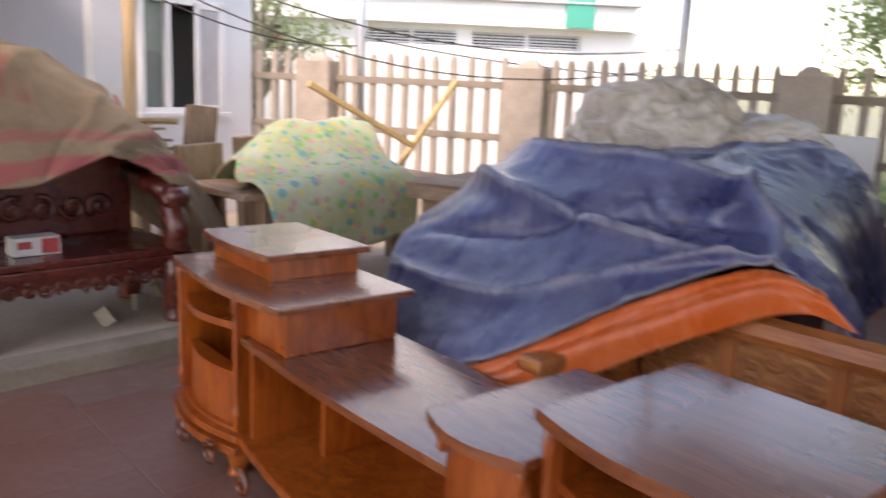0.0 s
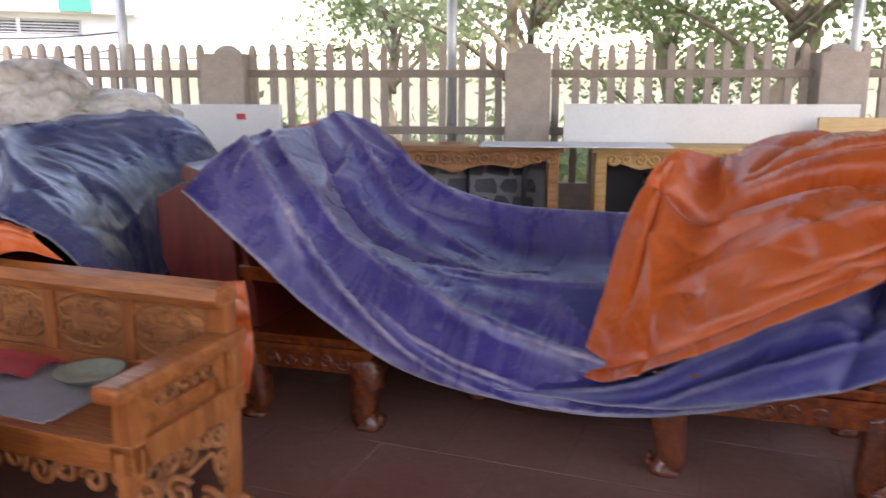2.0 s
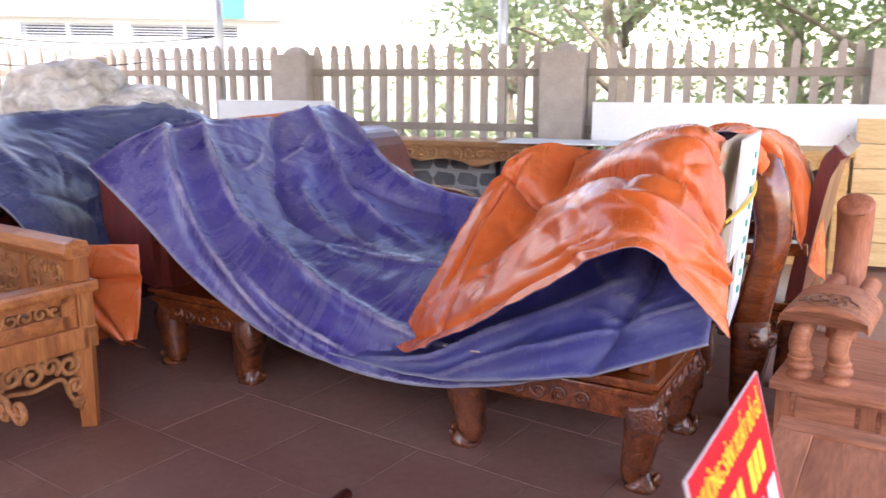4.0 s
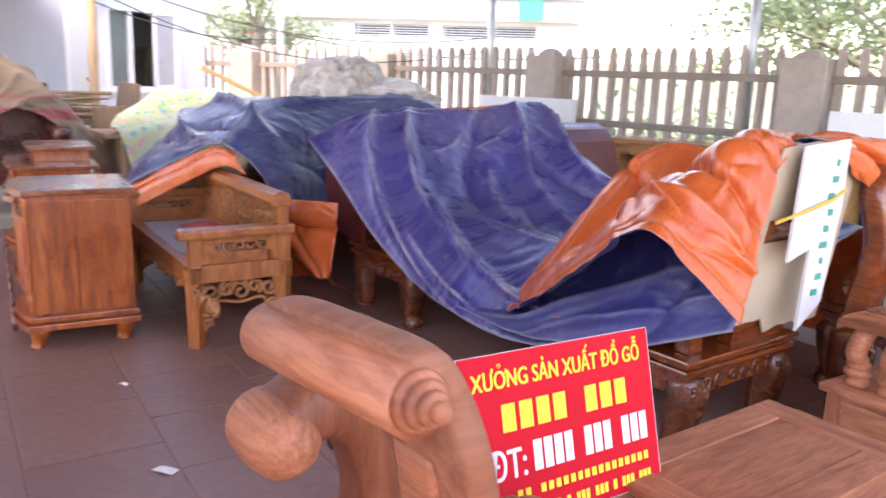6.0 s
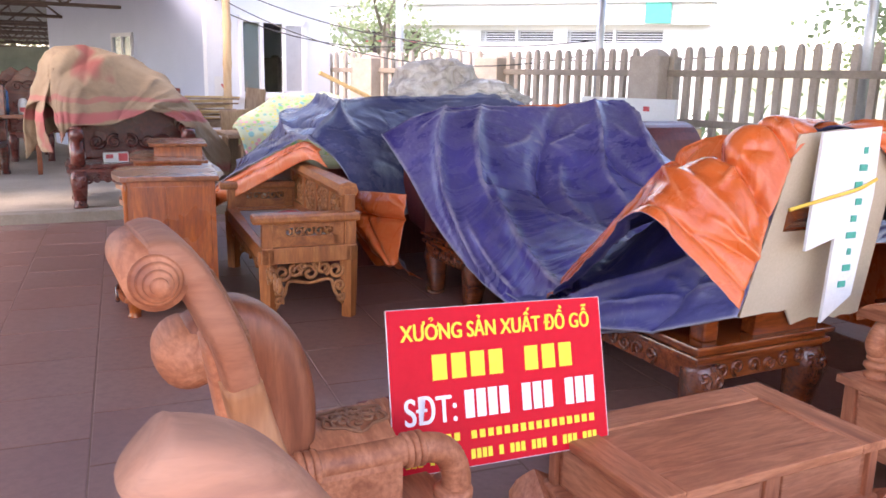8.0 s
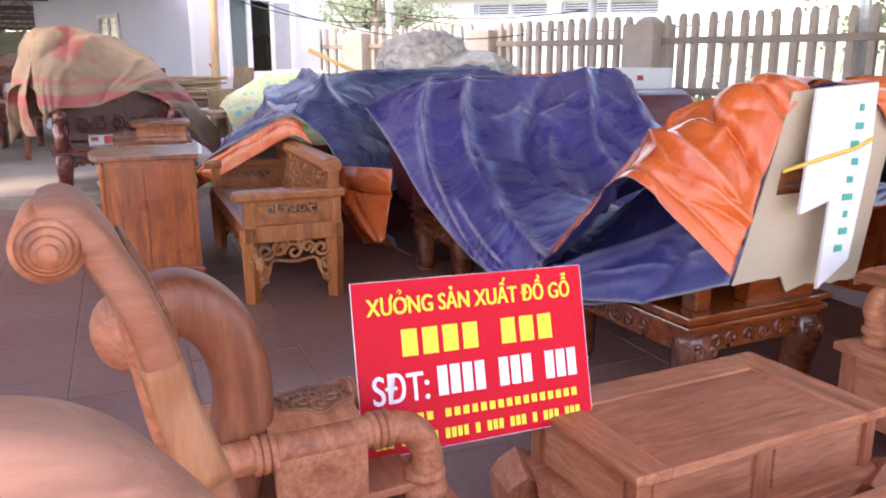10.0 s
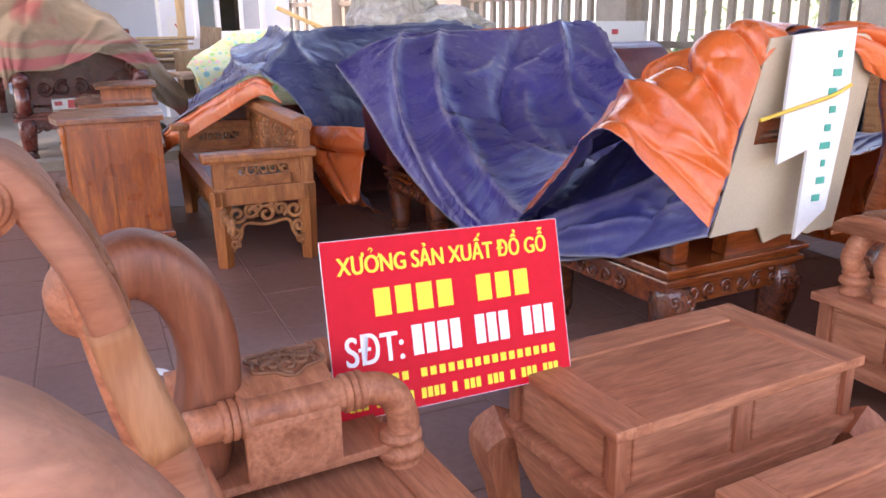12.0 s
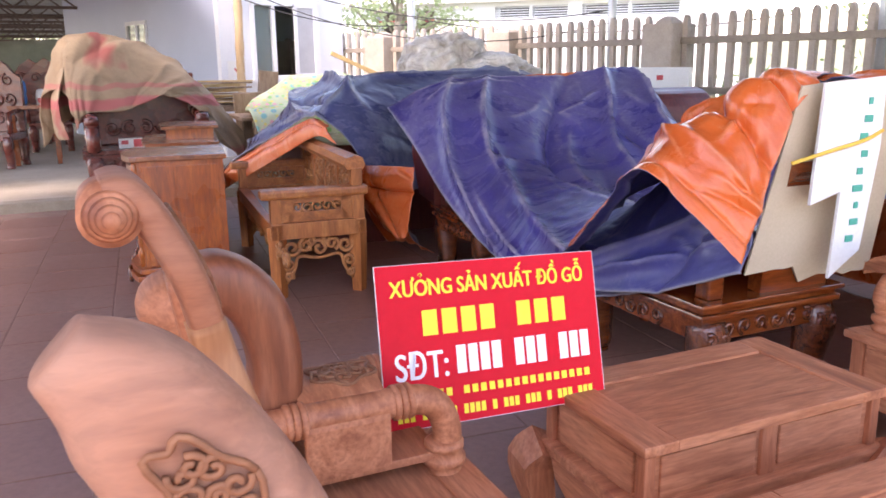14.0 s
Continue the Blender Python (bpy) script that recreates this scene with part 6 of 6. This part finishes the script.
def lettering(txt, x0, x1, y, size, material):
    cu = bpy.data.curves.new("letters", "FONT")
    cu.body, cu.size, cu.extrude, cu.offset = txt, size, 0.0004, 0.0
    tmp = bpy.data.objects.new("letters", cu)
    scene.collection.objects.link(tmp)
    dg = bpy.context.evaluated_depsgraph_get()
    me = bpy.data.meshes.new_from_object(tmp.evaluated_get(dg))
    bpy.data.objects.remove(tmp)
    xs = [v.co.x for v in me.vertices]
    k = (x1 - x0) / (max(xs) - min(xs))
    lo = min(xs)
    for v in me.vertices:
        v.co = Vector((x0 + (v.co.x - lo) * k, y + v.co.y, 0.0012 + v.co.z))
    me.materials.clear()
    me.materials.append(M[material])
    # heavy type: the strokes thickened sideways
    base = bmesh.new()
    base.from_mesh(me)
    for dx, dy in ((-0.0014, 0.0), (0.0014, 0.0), (0.0, 0.001)):
        for v in me.vertices:
            v.co += Vector((dx, dy, 0.00012))
        base.from_mesh(me)
        for v in me.vertices:
            v.co -= Vector((dx, dy, 0.0))
    base.to_mesh(me)
    o = new("lettering", me)
    o.parent = sign


def bars(spans, y0, y1, material, name="bar"):
    for x0, x1 in spans:
        part(name, box(bmesh.new(), x0, x1, y0, y1, 0.0006, 0.0014), material, sign)


def char_spans(x0, x1, pattern, gap=0.3):
    """Bars of one character each; a space in the pattern leaves a gap."""
    w = (x1 - x0) / len(pattern)
    return [(x0 + i * w, x0 + (i + 1 - gap) * w) for i, c in enumerate(pattern) if c != " "]


lettering("XƯONG SẢN XUẤT ĐỒ GỖ", 0.035, 0.595, 0.322, 0.056, "yellow")
bm = bmesh.new()
tube(bm, spline([(0.113, 0.372, 0.0014), (0.118, 0.377, 0.0014), (0.123, 0.373, 0.0014), (0.118, 0.367, 0.0014)], 12), 0.0014, 6, True)
tube(bm, spline([(0.13, 0.353, 0.0014), (0.137, 0.357, 0.0014), (0.138, 0.364, 0.0014)], 8), 0.0018, 6, True)
part("hook_mark", bm, "yellow", sign)
bars(char_spans(0.115, 0.545, "xxxx xxx", 0.25), 0.222, 0.285, "yellow", "name_bar")
lettering("SĐT:", 0.035, 0.175, 0.118, 0.094, "ink")
bars(char_spans(0.2, 0.605, "xxxx xxx xxx", 0.22), 0.12, 0.19, "ink", "number_bar")
bars(char_spans(0.14, 0.6, "xx xxxxxxxxxxxxxxxx", 0.35), 0.068, 0.088, "yellow", "web_bar")
bars(char_spans(0.03, 0.6, "xxx xxx xx xxxx x xxx xxx x xxx xxx", 0.25), 0.018, 0.042, "yellow", "address_bar")

# dark offcut lying on the floor
oc = thing("wood_offcut", "dark round wooden offcut lying on the floor", "offcut", 0.35, 1.5, 0.03)
bm = bmesh.new()
tube(bm, [(0.0, 0.0, 0), (-0.05, 0.5, 0)], [0.028, 0.022], 10)
part("stick", bm, "maroon", oc, smooth=True)
for nm, a, b, s in (("paper_scrap", 0.18, 0.9, 0.05), ("paper_scrap", -0.75, 1.0, 0.025), ("paper_scrap", 0.9, 0.3, 0.02)):
    o = thing(nm, "torn white paper scrap on the tiles", "paper", a, b, 0.006, 30)
    part("scrap", cloth([[(-s, -s * 0.4, 0), (0, -s * 0.5, 0.006), (s, -s * 0.3, 0)], [(-s * 0.8, s * 0.4, 0), (0, s * 0.3, 0.008), (s, s * 0.5, 0.003)]], 8, 6, 0.004, 20, a), "carton", o)

# ---- covered lacquer sofa across the kerb ----
def carpet_sofa():
    t = thing("lacquer_sofa", "dark red lacquered carved sofa under an old carpet", "sofa", -5.42, 0.55, 0.07)
    # front faces +x; y runs along it
    Lg, D = 1.24, 0.72
    for y in (0.08, Lg - 0.08):
        for x, o in ((0.0, 1), (-D + 0.1, -1)):
            b = bmesh.new()
            carved_leg(b, x, y, 0.36, 0.07, (o, 0))
            part("leg", b, "lacquer", t, "carved claw leg", True)
    b = bmesh.new()
    for z0, z1, e in ((0.27, 0.36, 0.0), (0.36, 0.4, 0.03), (0.4, 0.44, 0.01)):
        box(b, -D, 0.02 + e, -e, Lg + e, z0, z1, 0.008)
    part("seat_frame", b, "lacquer", t)
    b = bmesh.new()
    for k in range(12):
        tube(b, [(0.025, u, v) for u, v in scroll(0.16 + k * 0.09, 0.29, 0.045, 1.2, k, 1 if k % 2 else -1, 12)], 0.011, 5)
    part("apron", b, "lacquer", t, "carved apron", True)
    for y in (0.08, Lg - 0.08):
        b = bmesh.new()
        tube(b, spline([(0.0, y, 0.44), (0.03, y, 0.56), (-0.03, y, 0.68), (0.02, y, 0.74)], 14), 0.075, 12)
        tube(b, [(0.02, y - 0.06, 0.74), (0.02, y + 0.06, 0.74)], 0.06, 12)
        tube(b, [(0.0, y, 0.75), (-D + 0.1, y, 0.82)], 0.06, 10)
        part("arm", b, "lacquer", t, "thick carved arm", True)
    part("backrest", boxes((-D, -D + 0.1, 0.05, Lg - 0.05, 0.44, 1.2), bev=0.02), "lacquer", t)
    b = bmesh.new()
    for k in range(5):
        tube(b, [(-D + 0.13, u, v) for u, v in scroll(0.3 + k * 0.17, 0.62, 0.08, 1.3, k, 1 if k % 2 else -1, 14)], 0.02, 6)
    part("back_carving", b, "lacquer", t, "carved back ornament", True)
    return t


carpet_sofa()
rows = [
    [(-5.5, 0.5, 0.72), (-5.5, 0.6, 0.88), (-5.45, 0.95, 0.9), (-5.46, 1.25, 1.0), (-5.46, 1.5, 0.98), (-5.42, 1.75, 0.8), (-5.38, 2.08, 0.34)],
    [(-5.58, 0.46, 0.9), (-5.58, 0.54, 1.22), (-5.56, 0.92, 1.22), (-5.6, 1.3, 1.2), (-5.58, 1.6, 1.06), (-5.54, 1.85, 0.85), (-5.5, 2.14, 0.4)],
    [(-5.8, 0.42, 1.1), (-5.8, 0.5, 1.56), (-5.8, 0.9, 1.6), (-5.85, 1.3, 1.45), (-5.8, 1.65, 1.22), (-5.75, 1.95, 0.92), (-5.7, 2.2, 0.6)],
    [(-6.1, 0.2, 1.0), (-6.12, 0.45, 1.5), (-6.15, 0.9, 1.55), (-6.15, 1.3, 1.45), (-6.1, 1.65, 1.2), (-6.05, 1.95, 0.88), (-6.0, 2.25, 0.55)],
    [(-6.25, 0.15, 0.5), (-6.3, 0.45, 0.8), (-6.32, 0.9, 0.8), (-6.3, 1.3, 0.75), (-6.28, 1.65, 0.7), (-6.2, 1.95, 0.5), (-6.15, 2.25, 0.3)],
]
sheet_thing("old_carpet", "worn beige and red patterned carpet thrown over a sofa", "carpet", cloth(rows, 110, 80, 0.05, 3, 17, 0.8, 50), ("carpet",), 0.012, flip=True)
sheet_thing("old_carpet", "beige carpet end hanging at the sofa's side", "carpet", cloth([[(-5.68, 0.47, 1.45), (-6.0, 0.46, 1.54), (-6.25, 0.46, 1.35)], [(-5.7, 0.36, 0.98), (-6.0, 0.28, 1.0), (-6.3, 0.3, 0.95)], [(-5.6, 0.42, 0.62), (-5.95, 0.32, 0.6), (-6.3, 0.34, 0.6)]], 30, 26, 0.04, 4, 19), ("carpet",), 0.012)
tb = thing("tissue_box", "white and red tissue box on the sofa seat", "box", -5.62, 1.0, 0.512)
part("box", boxes((-0.06, 0.06, -0.12, 0.12, 0, 0.1)), "carton", tb)
part("red_print", boxes((0.06, 0.063, 0.02, 0.11, 0.01, 0.09), (0.06, 0.063, -0.1, -0.03, 0.04, 0.08), bev=0), "pink", tb)

# ---- workbench with quilt, planks and offcuts ----
wb = thing("workbench", "rough wooden workbench with plank top", "workbench", -6.1, 2.3, 0)
for k in range(3):
    part("top_plank", boxes((0.0 + k * 0.27, 0.26 + k * 0.27, -0.2, 1.9, 0.76, 0.8)), "board", wb)
for x in (0.06, 0.74):
    for y in (0.0, 1.7):
        part("leg", boxes((x - 0.05, x + 0.05, y - 0.05, y + 0.05, 0, 0.76)), "boardz", wb)
qrows = [
    [(-5.2, 2.3, 0.45), (-5.2, 2.7, 0.42), (-5.2, 3.1, 0.42), (-5.22, 3.45, 0.5)],
    [(-5.25, 2.2, 0.83), (-5.25, 2.7, 0.85), (-5.25, 3.1, 0.86), (-5.28, 3.5, 0.84)],
    [(-5.55, 2.2, 0.86), (-5.55, 2.7, 0.95), (-5.5, 3.05, 0.96), (-5.5, 3.42, 0.96)],
    [(-5.8, 2.35, 0.95), (-5.8, 2.75, 1.14), (-5.8, 3.1, 1.16), (-5.8, 3.52, 1.17)],
    [(-6.1, 2.4, 0.85), (-6.1, 2.8, 1.15), (-6.1, 3.1, 1.16), (-6.1, 3.52, 1.15)],
    [(-6.3, 2.4, 0.6), (-6.3, 2.8, 0.7), (-6.3, 3.2, 0.7), (-6.3, 3.75, 0.7)],
]
sheet_thing("patterned_quilt", "pale green quilt printed with bright flowers over the workbench", "quilt", cloth(qrows, 60, 60, 0.03, 4, 23), ("quilt",), 0.012, flip=True)


def plank_thing(name, label, a, b, z, size, rot, mat="board"):
    t = thing(name, label, "plank", a, b, z)
    bm = bmesh.new()
    box(bm, -size[0] / 2, size[0] / 2, -size[1] / 2, size[1] / 2, 0, size[2], 0.006)
    o = part("board", bm, mat, t)
    o.rotation_euler = Euler([radians(r) for r in rot])
    return t


plank_thing("stump_board", "curved weathered slab of wood standing on end", -7.1, 2.7, 0.07, (0.1, 0.24, 1.2), (-6, 0, 0), "boardz")
plank_thing("stump_board", "short weathered slab leaning on the workbench", -6.7, 3.1, 0.07, (0.1, 0.3, 0.98), (4, 0, 0), "boardz")
plank_thing("stump_board", "broad grey offcut standing by the workbench", -6.4, 2.45, 0.07, (0.1, 0.34, 0.95), (3, 0, 0), "boardz")
plank_thing("lath", "pale lath leaning against the fence", -6.7, 4.5, 0.6, (0.05, 0.05, 1.3), (-42, 0, 0), "plank")
plank_thing("lath", "long pale lath crossing the other", -6.6, 4.7, 0.95, (0.05, 0.05, 1.3), (66, 0, 0), "plank")
rnd = random.Random(31)
for k in range(14):
    plank_thing("stacked_slat", "rough slat in a stack by the workbench", -7.3 + rnd.uniform(-0.1, 0.1), 2.25 + rnd.uniform(-0.1, 0.1), 0.85 + 0.022 * k, (0.06, 0.7, 0.02), (0, 0, rnd.uniform(-40, 40)), "plank" if k % 3 else "board")
sb = thing("slat_trestle", "rough trestle under the slats", "trestle", -7.3, 2.25, 0.07)
part("frame", boxes((-0.25, 0.25, -0.3, 0.3, 0.7, 0.775), (-0.22, -0.15, -0.28, -0.2, 0, 0.7), (0.15, 0.22, -0.28, -0.2, 0, 0.7), (-0.22, -0.15, 0.2, 0.28, 0, 0.7), (0.15, 0.22, 0.2, 0.28, 0, 0.7)), "board", sb)
for k, (a, b, z, sz) in enumerate(((-4.9, 4.0, 0.0, (0.5, 1.6, 0.9)), (-4.6, 5.0, 0.0, (0.6, 1.2, 1.0)))):
    t = thing("timber_stack", "stack of dark brown timber boards by the fence", "timber", a, b, z, 15, "timber stacks")
    for j in range(7):
        bm = bmesh.new()
        box(bm, -sz[0] / 2 + rnd.uniform(-0.04, 0.04), sz[0] / 2, -sz[1] / 2 + rnd.uniform(-0.1, 0.1), sz[1] / 2, sz[2] * j / 7, sz[2] * (j + 0.85) / 7, 0.006)
        part("board", bm, "board", t)
gl = thing("rubble_heap", "heap of broken timber and grey rubble behind the kerb", "rubble", -5.6, 2.35, 0.07)
gl["kind"] = "stuff"
bm = bmesh.new()
for k in range(46):
    p = Vector((rnd.gauss(0, 0.22), rnd.gauss(0, 0.35), 0))
    s = rnd.uniform(0.03, 0.1)
    m = Matrix.Translation(p + Vector((0, 0, s * 0.8 + max(0, 0.25 - p.length * 0.4) * rnd.random()))) @ Euler((rnd.random() * 3, rnd.random() * 3, rnd.random() * 3)).to_matrix().to_4x4()
    box(bm, -s, s, -s * 0.7, s * 0.7, -s * 0.5, s * 0.5, 0, m)
part("debris", bm, "kerb", gl)

# ---- far furniture under the other roof ----
def far_chair(a, b, turn, lab):
    t = thing("lacquer_chair", lab, "chair", a, b, 0.07, turn, "far chairs")
    for x in (0.05, 0.55):
        for y in (0.05, 0.5):
            bm = bmesh.new()
            carved_leg(bm, x, y, 0.4, 0.05, (0, -1 if y < 0.2 else 1))
            part("leg", bm, "lacquer", t, smooth=True)
    part("seat", boxes((0, 0.6, 0, 0.55, 0.36, 0.45), bev=0.01), "lacquer", t)
    bm = bmesh.new()
    slab(bm, [(0.0, 0.45), (0.6, 0.45), (0.62, 1.15), (0.52, 1.2), (0.45, 1.32), (0.3, 1.42), (0.15, 1.32), (0.08, 1.2), (-0.02, 1.15)], "y", 0.48, 0.55, 0.01)
    part("backrest", bm, "lacquer", t, "high carved backrest")
    bm = bmesh.new()
    for k in range(9):
        tube(bm, [(u, 0.47, v) for u, v in scroll(0.15 + 0.15 * (k % 3), 0.62 + 0.25 * (k // 3), 0.08, 1.2, k, 1)], 0.018, 5)
    for x in (0.0, 0.6):
        tube(bm, [(x, 0.5, 0.75), (x, 0.05, 0.7), (x, 0.03, 0.45)], 0.035, 8)
    part("arm", bm, "lacquer", t, smooth=True)


for a, b, tr in ((-8.4, -0.85, 70), (-10.3, -0.15, 90), (-10.5, -0.95, 90), (-11.4, 0.3, 90), (-11.9, -0.5, 80), (-9.2, -2.2, 60), (-12.5, 0.9, 80)):
    far_chair(a, b, tr, "dark red lacquered carved chair under the far roof")
tb2 = thing("small_table", "plain brown wooden table under the far roof", "table", -8.9, -0.05, 0.07)
part("tabletop", boxes((-0.4, 0.4, -0.25, 0.35, 0.74, 0.79)), "gloss", tb2)
for x in (-0.35, 0.35):
    for y in (-0.2, 0.3):
        part("leg", boxes((x - 0.03, x + 0.03, y - 0.03, y + 0.03, 0, 0.74)), "gloss", tb2)
wbt = thing("water_bottle", "large blue plastic water bottle on the table", "bottle", -8.95, -0.2, 0.861)
bm = bmesh.new()
lathe(bm, [(0.12, 0), (0.135, 0.02), (0.135, 0.12), (0.128, 0.14), (0.135, 0.16), (0.135, 0.28), (0.1, 0.33), (0.04, 0.36), (0.04, 0.4)], 0, 0, 20)
part("bottle", bm, "bottle", wbt, smooth=True)
tp = thing("thermos_cup", "white and red cup beside the bottle", "cup", -8.9, 0.1, 0.861)
bm = bmesh.new()
lathe(bm, [(0.06, 0), (0.065, 0.1), (0.05, 0.18), (0.02, 0.2)], 0, 0, 14)
part("cup", bm, "carton", tp, smooth=True)
part("label_band", boxes((0.05, 0.07, -0.04, 0.04, 0.02, 0.08), bev=0), "pink", tp)
nets = thing("shade_net", "grey-green shade net hung along the far side of the shed", "net", -16.5, -7.0, 0.07)
part("net", cloth([[(0, 0, 0), (0, 4, 0), (0, 9, 0)], [(0, 0, 0.9), (0.1, 4, 0.9), (0, 9, 0.9)], [(0, 0, 1.9), (0, 4, 1.75), (0, 9, 1.95)]], 40, 20, 0.1, 1.5, 3), "net", nets, smooth=True)

# ---- carved cabinets and boards along the fence ----
FD = math.degrees(math.atan2(0.52, 2.64))
fl_ = lambda s, off: (-1.22 + s * 0.981 + off * 0.193, 6.88 + s * 0.193 - off * 0.981)


def carved_cabinet(s0, s1, mat, stone, lab):
    a, b = fl_(s0, 0.75)
    t = thing("carved_cabinet", lab, "cabinet", a, b, 0, FD, "cabinets by the fence")
    w = s1 - s0
    part("side", boxes((0, 0.09, 0, 0.42, 0, 0.9), (w - 0.09, w, 0, 0.42, 0, 0.9), bev=0.01), mat, t)
    part("top", boxes((-0.04, w + 0.04, -0.03, 0.45, 0.9, 0.95), bev=0.01), mat, t)
    # without stone, the shade inside the frame is put into a near-black board
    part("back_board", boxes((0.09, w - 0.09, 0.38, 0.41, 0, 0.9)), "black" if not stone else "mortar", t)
    part("base_rail", boxes((0.09, w - 0.09, 0.02, 0.1, 0.04, 0.2)), mat, t)
    bm = bmesh.new()
    n = 40
    low = [(0.09 + (w - 0.18) * k / n, 0.72 + 0.05 * abs(math.cos(3 * math.pi * k / n)) + 0.06 * abs(2 * k / n - 1)) for k in range(n + 1)]
    slab(bm, low + [(w - 0.09, 0.9), (0.09, 0.9)], "y", 0.0, 0.05, 0.006)
    fz = part("carved_frieze", bm, mat, t, "deep carved frieze")
    bm = bmesh.new()
    for k in range(int(w / 0.11)):
        tube(bm, [(u, 0.0, v) for u, v in scroll(0.14 + k * 0.11, 0.845, 0.05, 1.3, k, 1 if k % 2 else -1, 14)], 0.014, 5)
    tagged(part("frieze_relief", bm, mat, fz, smooth=True), "carved frieze relief", kind="stuff")
    if stone:
        rn = random.Random(int(w * 100))
        for r in range(4):
            x = 0.1
            while x < w - 0.24:
                ww, h0, hh = rn.uniform(0.13, 0.24), 0.2 + r * 0.15, 0.14
                c = [(x + 0.012 + rn.uniform(0, 0.04), h0 + rn.uniform(0.0, 0.03)), (x + ww - rn.uniform(0.008, 0.04), h0 + rn.uniform(0.0, 0.02)), (x + ww - rn.uniform(0.004, 0.02), h0 + hh * rn.uniform(0.4, 0.7)), (x + ww - rn.uniform(0.02, 0.07), h0 + hh - rn.uniform(0.0, 0.02)), (x + rn.uniform(0.02, 0.05), h0 + hh - rn.uniform(0.0, 0.02)), (x + rn.uniform(0.0, 0.02), h0 + hh * rn.uniform(0.3, 0.6))]
                part("stone", slab(bmesh.new(), c, "y", 0.362, 0.382), "slate", t)
                x += ww
        # dividers in the same near-black shade colour
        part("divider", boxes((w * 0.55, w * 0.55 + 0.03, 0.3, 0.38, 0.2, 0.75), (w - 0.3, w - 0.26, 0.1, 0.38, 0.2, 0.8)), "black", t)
    else:
        part("red_shelf", boxes((w * 0.25, w * 0.75, 0.1, 0.36, 0.45, 0.5), (w * 0.25, w * 0.3, 0.1, 0.36, 0.2, 0.7), (w * 0.7, w * 0.75, 0.1, 0.36, 0.2, 0.7)), "lacquer", t)
    return t


carved_cabinet(-1.2, 0.55, "honey", True, "honey-brown carved cabinet frame with grey stone facing")
carved_cabinet(0.85, 2.6, "light", False, "pale yellow carved cabinet frame with red shelves")
a, b = fl_(0.25, 0.6)
ws = thing("white_sheet", "thin white board lying across the cabinets", "board", a, b, 0.951, FD)
part("board", boxes((-0.35, 1.2, -0.3, 0.2, 0, 0.012)), "carton", ws)
a, b = fl_(0.75, 0.35)
wb2 = thing("white_board", "long white board standing on edge on the cabinets", "board", a, b, 0.955, FD)
part("board", boxes((-0.15, 2.3, -0.01, 0.01, 0.0, 0.33)), "carton", wb2)
a, b = fl_(2.65, 0.55)
pl2 = thing("pale_panel", "large pale wooden panel leaning by the fence", "panel", a, b, 0, FD)
for k in range(6):
    part("panel_plank", boxes((0.0, 2.2, -0.02, 0.02, 0.05 + k * 0.19, 0.235 + k * 0.19)), "plank", pl2)
a, b = fl_(-2.6, 0.35)
lg = thing("white_carton", "large flat white carton with a small red mark", "carton", a, b, 0.0, FD)
part("panel", boxes((-0.6, 0.7, -0.03, 0.03, 0.0, 1.27)), "carton", lg)
part("red_mark", boxes((0.3, 0.38, -0.034, -0.03, 1.14, 1.19), bev=0), "pink", lg)
jr = thing("plastic_jar", "orange plastic jar standing behind the tarp", "jar", -2.3, 5.75, 0.0)
bm = bmesh.new()
lathe(bm, [(0.1, 0), (0.11, 0.02), (0.11, 0.85), (0.09, 0.92), (0.07, 0.95), (0.07, 1.02)], 0, 0, 16)
part("jar", bm, "plank", jr, smooth=True)

# ---- floor tiles, half bond, laid a little askew ----
TS, JO = 0.505, 0.006
ASK = Matrix.Rotation(radians(-4.3), 4, "Z")
tile_bm = bmesh.new()
h = TS / 2 - JO / 2
lathe(tile_bm, [(h * 2 ** 0.5, -0.004), (h * 2 ** 0.5, 0.002), ((h - 0.003) * 2 ** 0.5, 0.004)], 0, 0, 4, Matrix.Rotation(radians(45), 4, "Z"))
tile_me = bpy.data.meshes.new("tile")
tile_bm.to_mesh(tile_me)
tile_me.materials.append(M["tile"])
rest_v, rest_f = [], []
for i in range(-13, 20):
    for j in range(-15, 18):
        p = ASK @ Vector(((i + 0.5 * (j % 2)) * TS + 0.12, 0.465 + (j + 0.5) * TS, 0))
        if p.x < -4.7 or p.x > 8.7 or p.y < -6.7 or p.y > 7.9:
            continue
        if -4.8 < p.x < 2.4 and -0.4 < p.y < 4.2:
            o = new("tile", tile_me)
            o.parent = floor
            o.matrix_basis = Matrix.Translation((p.x, p.y, random.uniform(-0.0008, 0.0008))) @ ASK
        else:
            k = len(rest_v)
            for z in (0.004, -0.004):
                rest_v += [p + ASK @ Vector((sx * h, sy * h, z)) for sx, sy in ((-1, -1), (1, -1), (1, 1), (-1, 1))]
            rest_f += [(k, k + 1, k + 2, k + 3), (k, k + 4, k + 5, k + 1), (k + 1, k + 5, k + 6, k + 2), (k + 2, k + 6, k + 7, k + 3), (k + 3, k + 7, k + 4, k)]
me = bpy.data.meshes.new("far_tiles")
me.from_pydata(rest_v, [], rest_f)
me.materials.append(M["tile"])
ft = new("far_tiles", me)
ft.parent = floor
tagged(ft, kind="stuff")
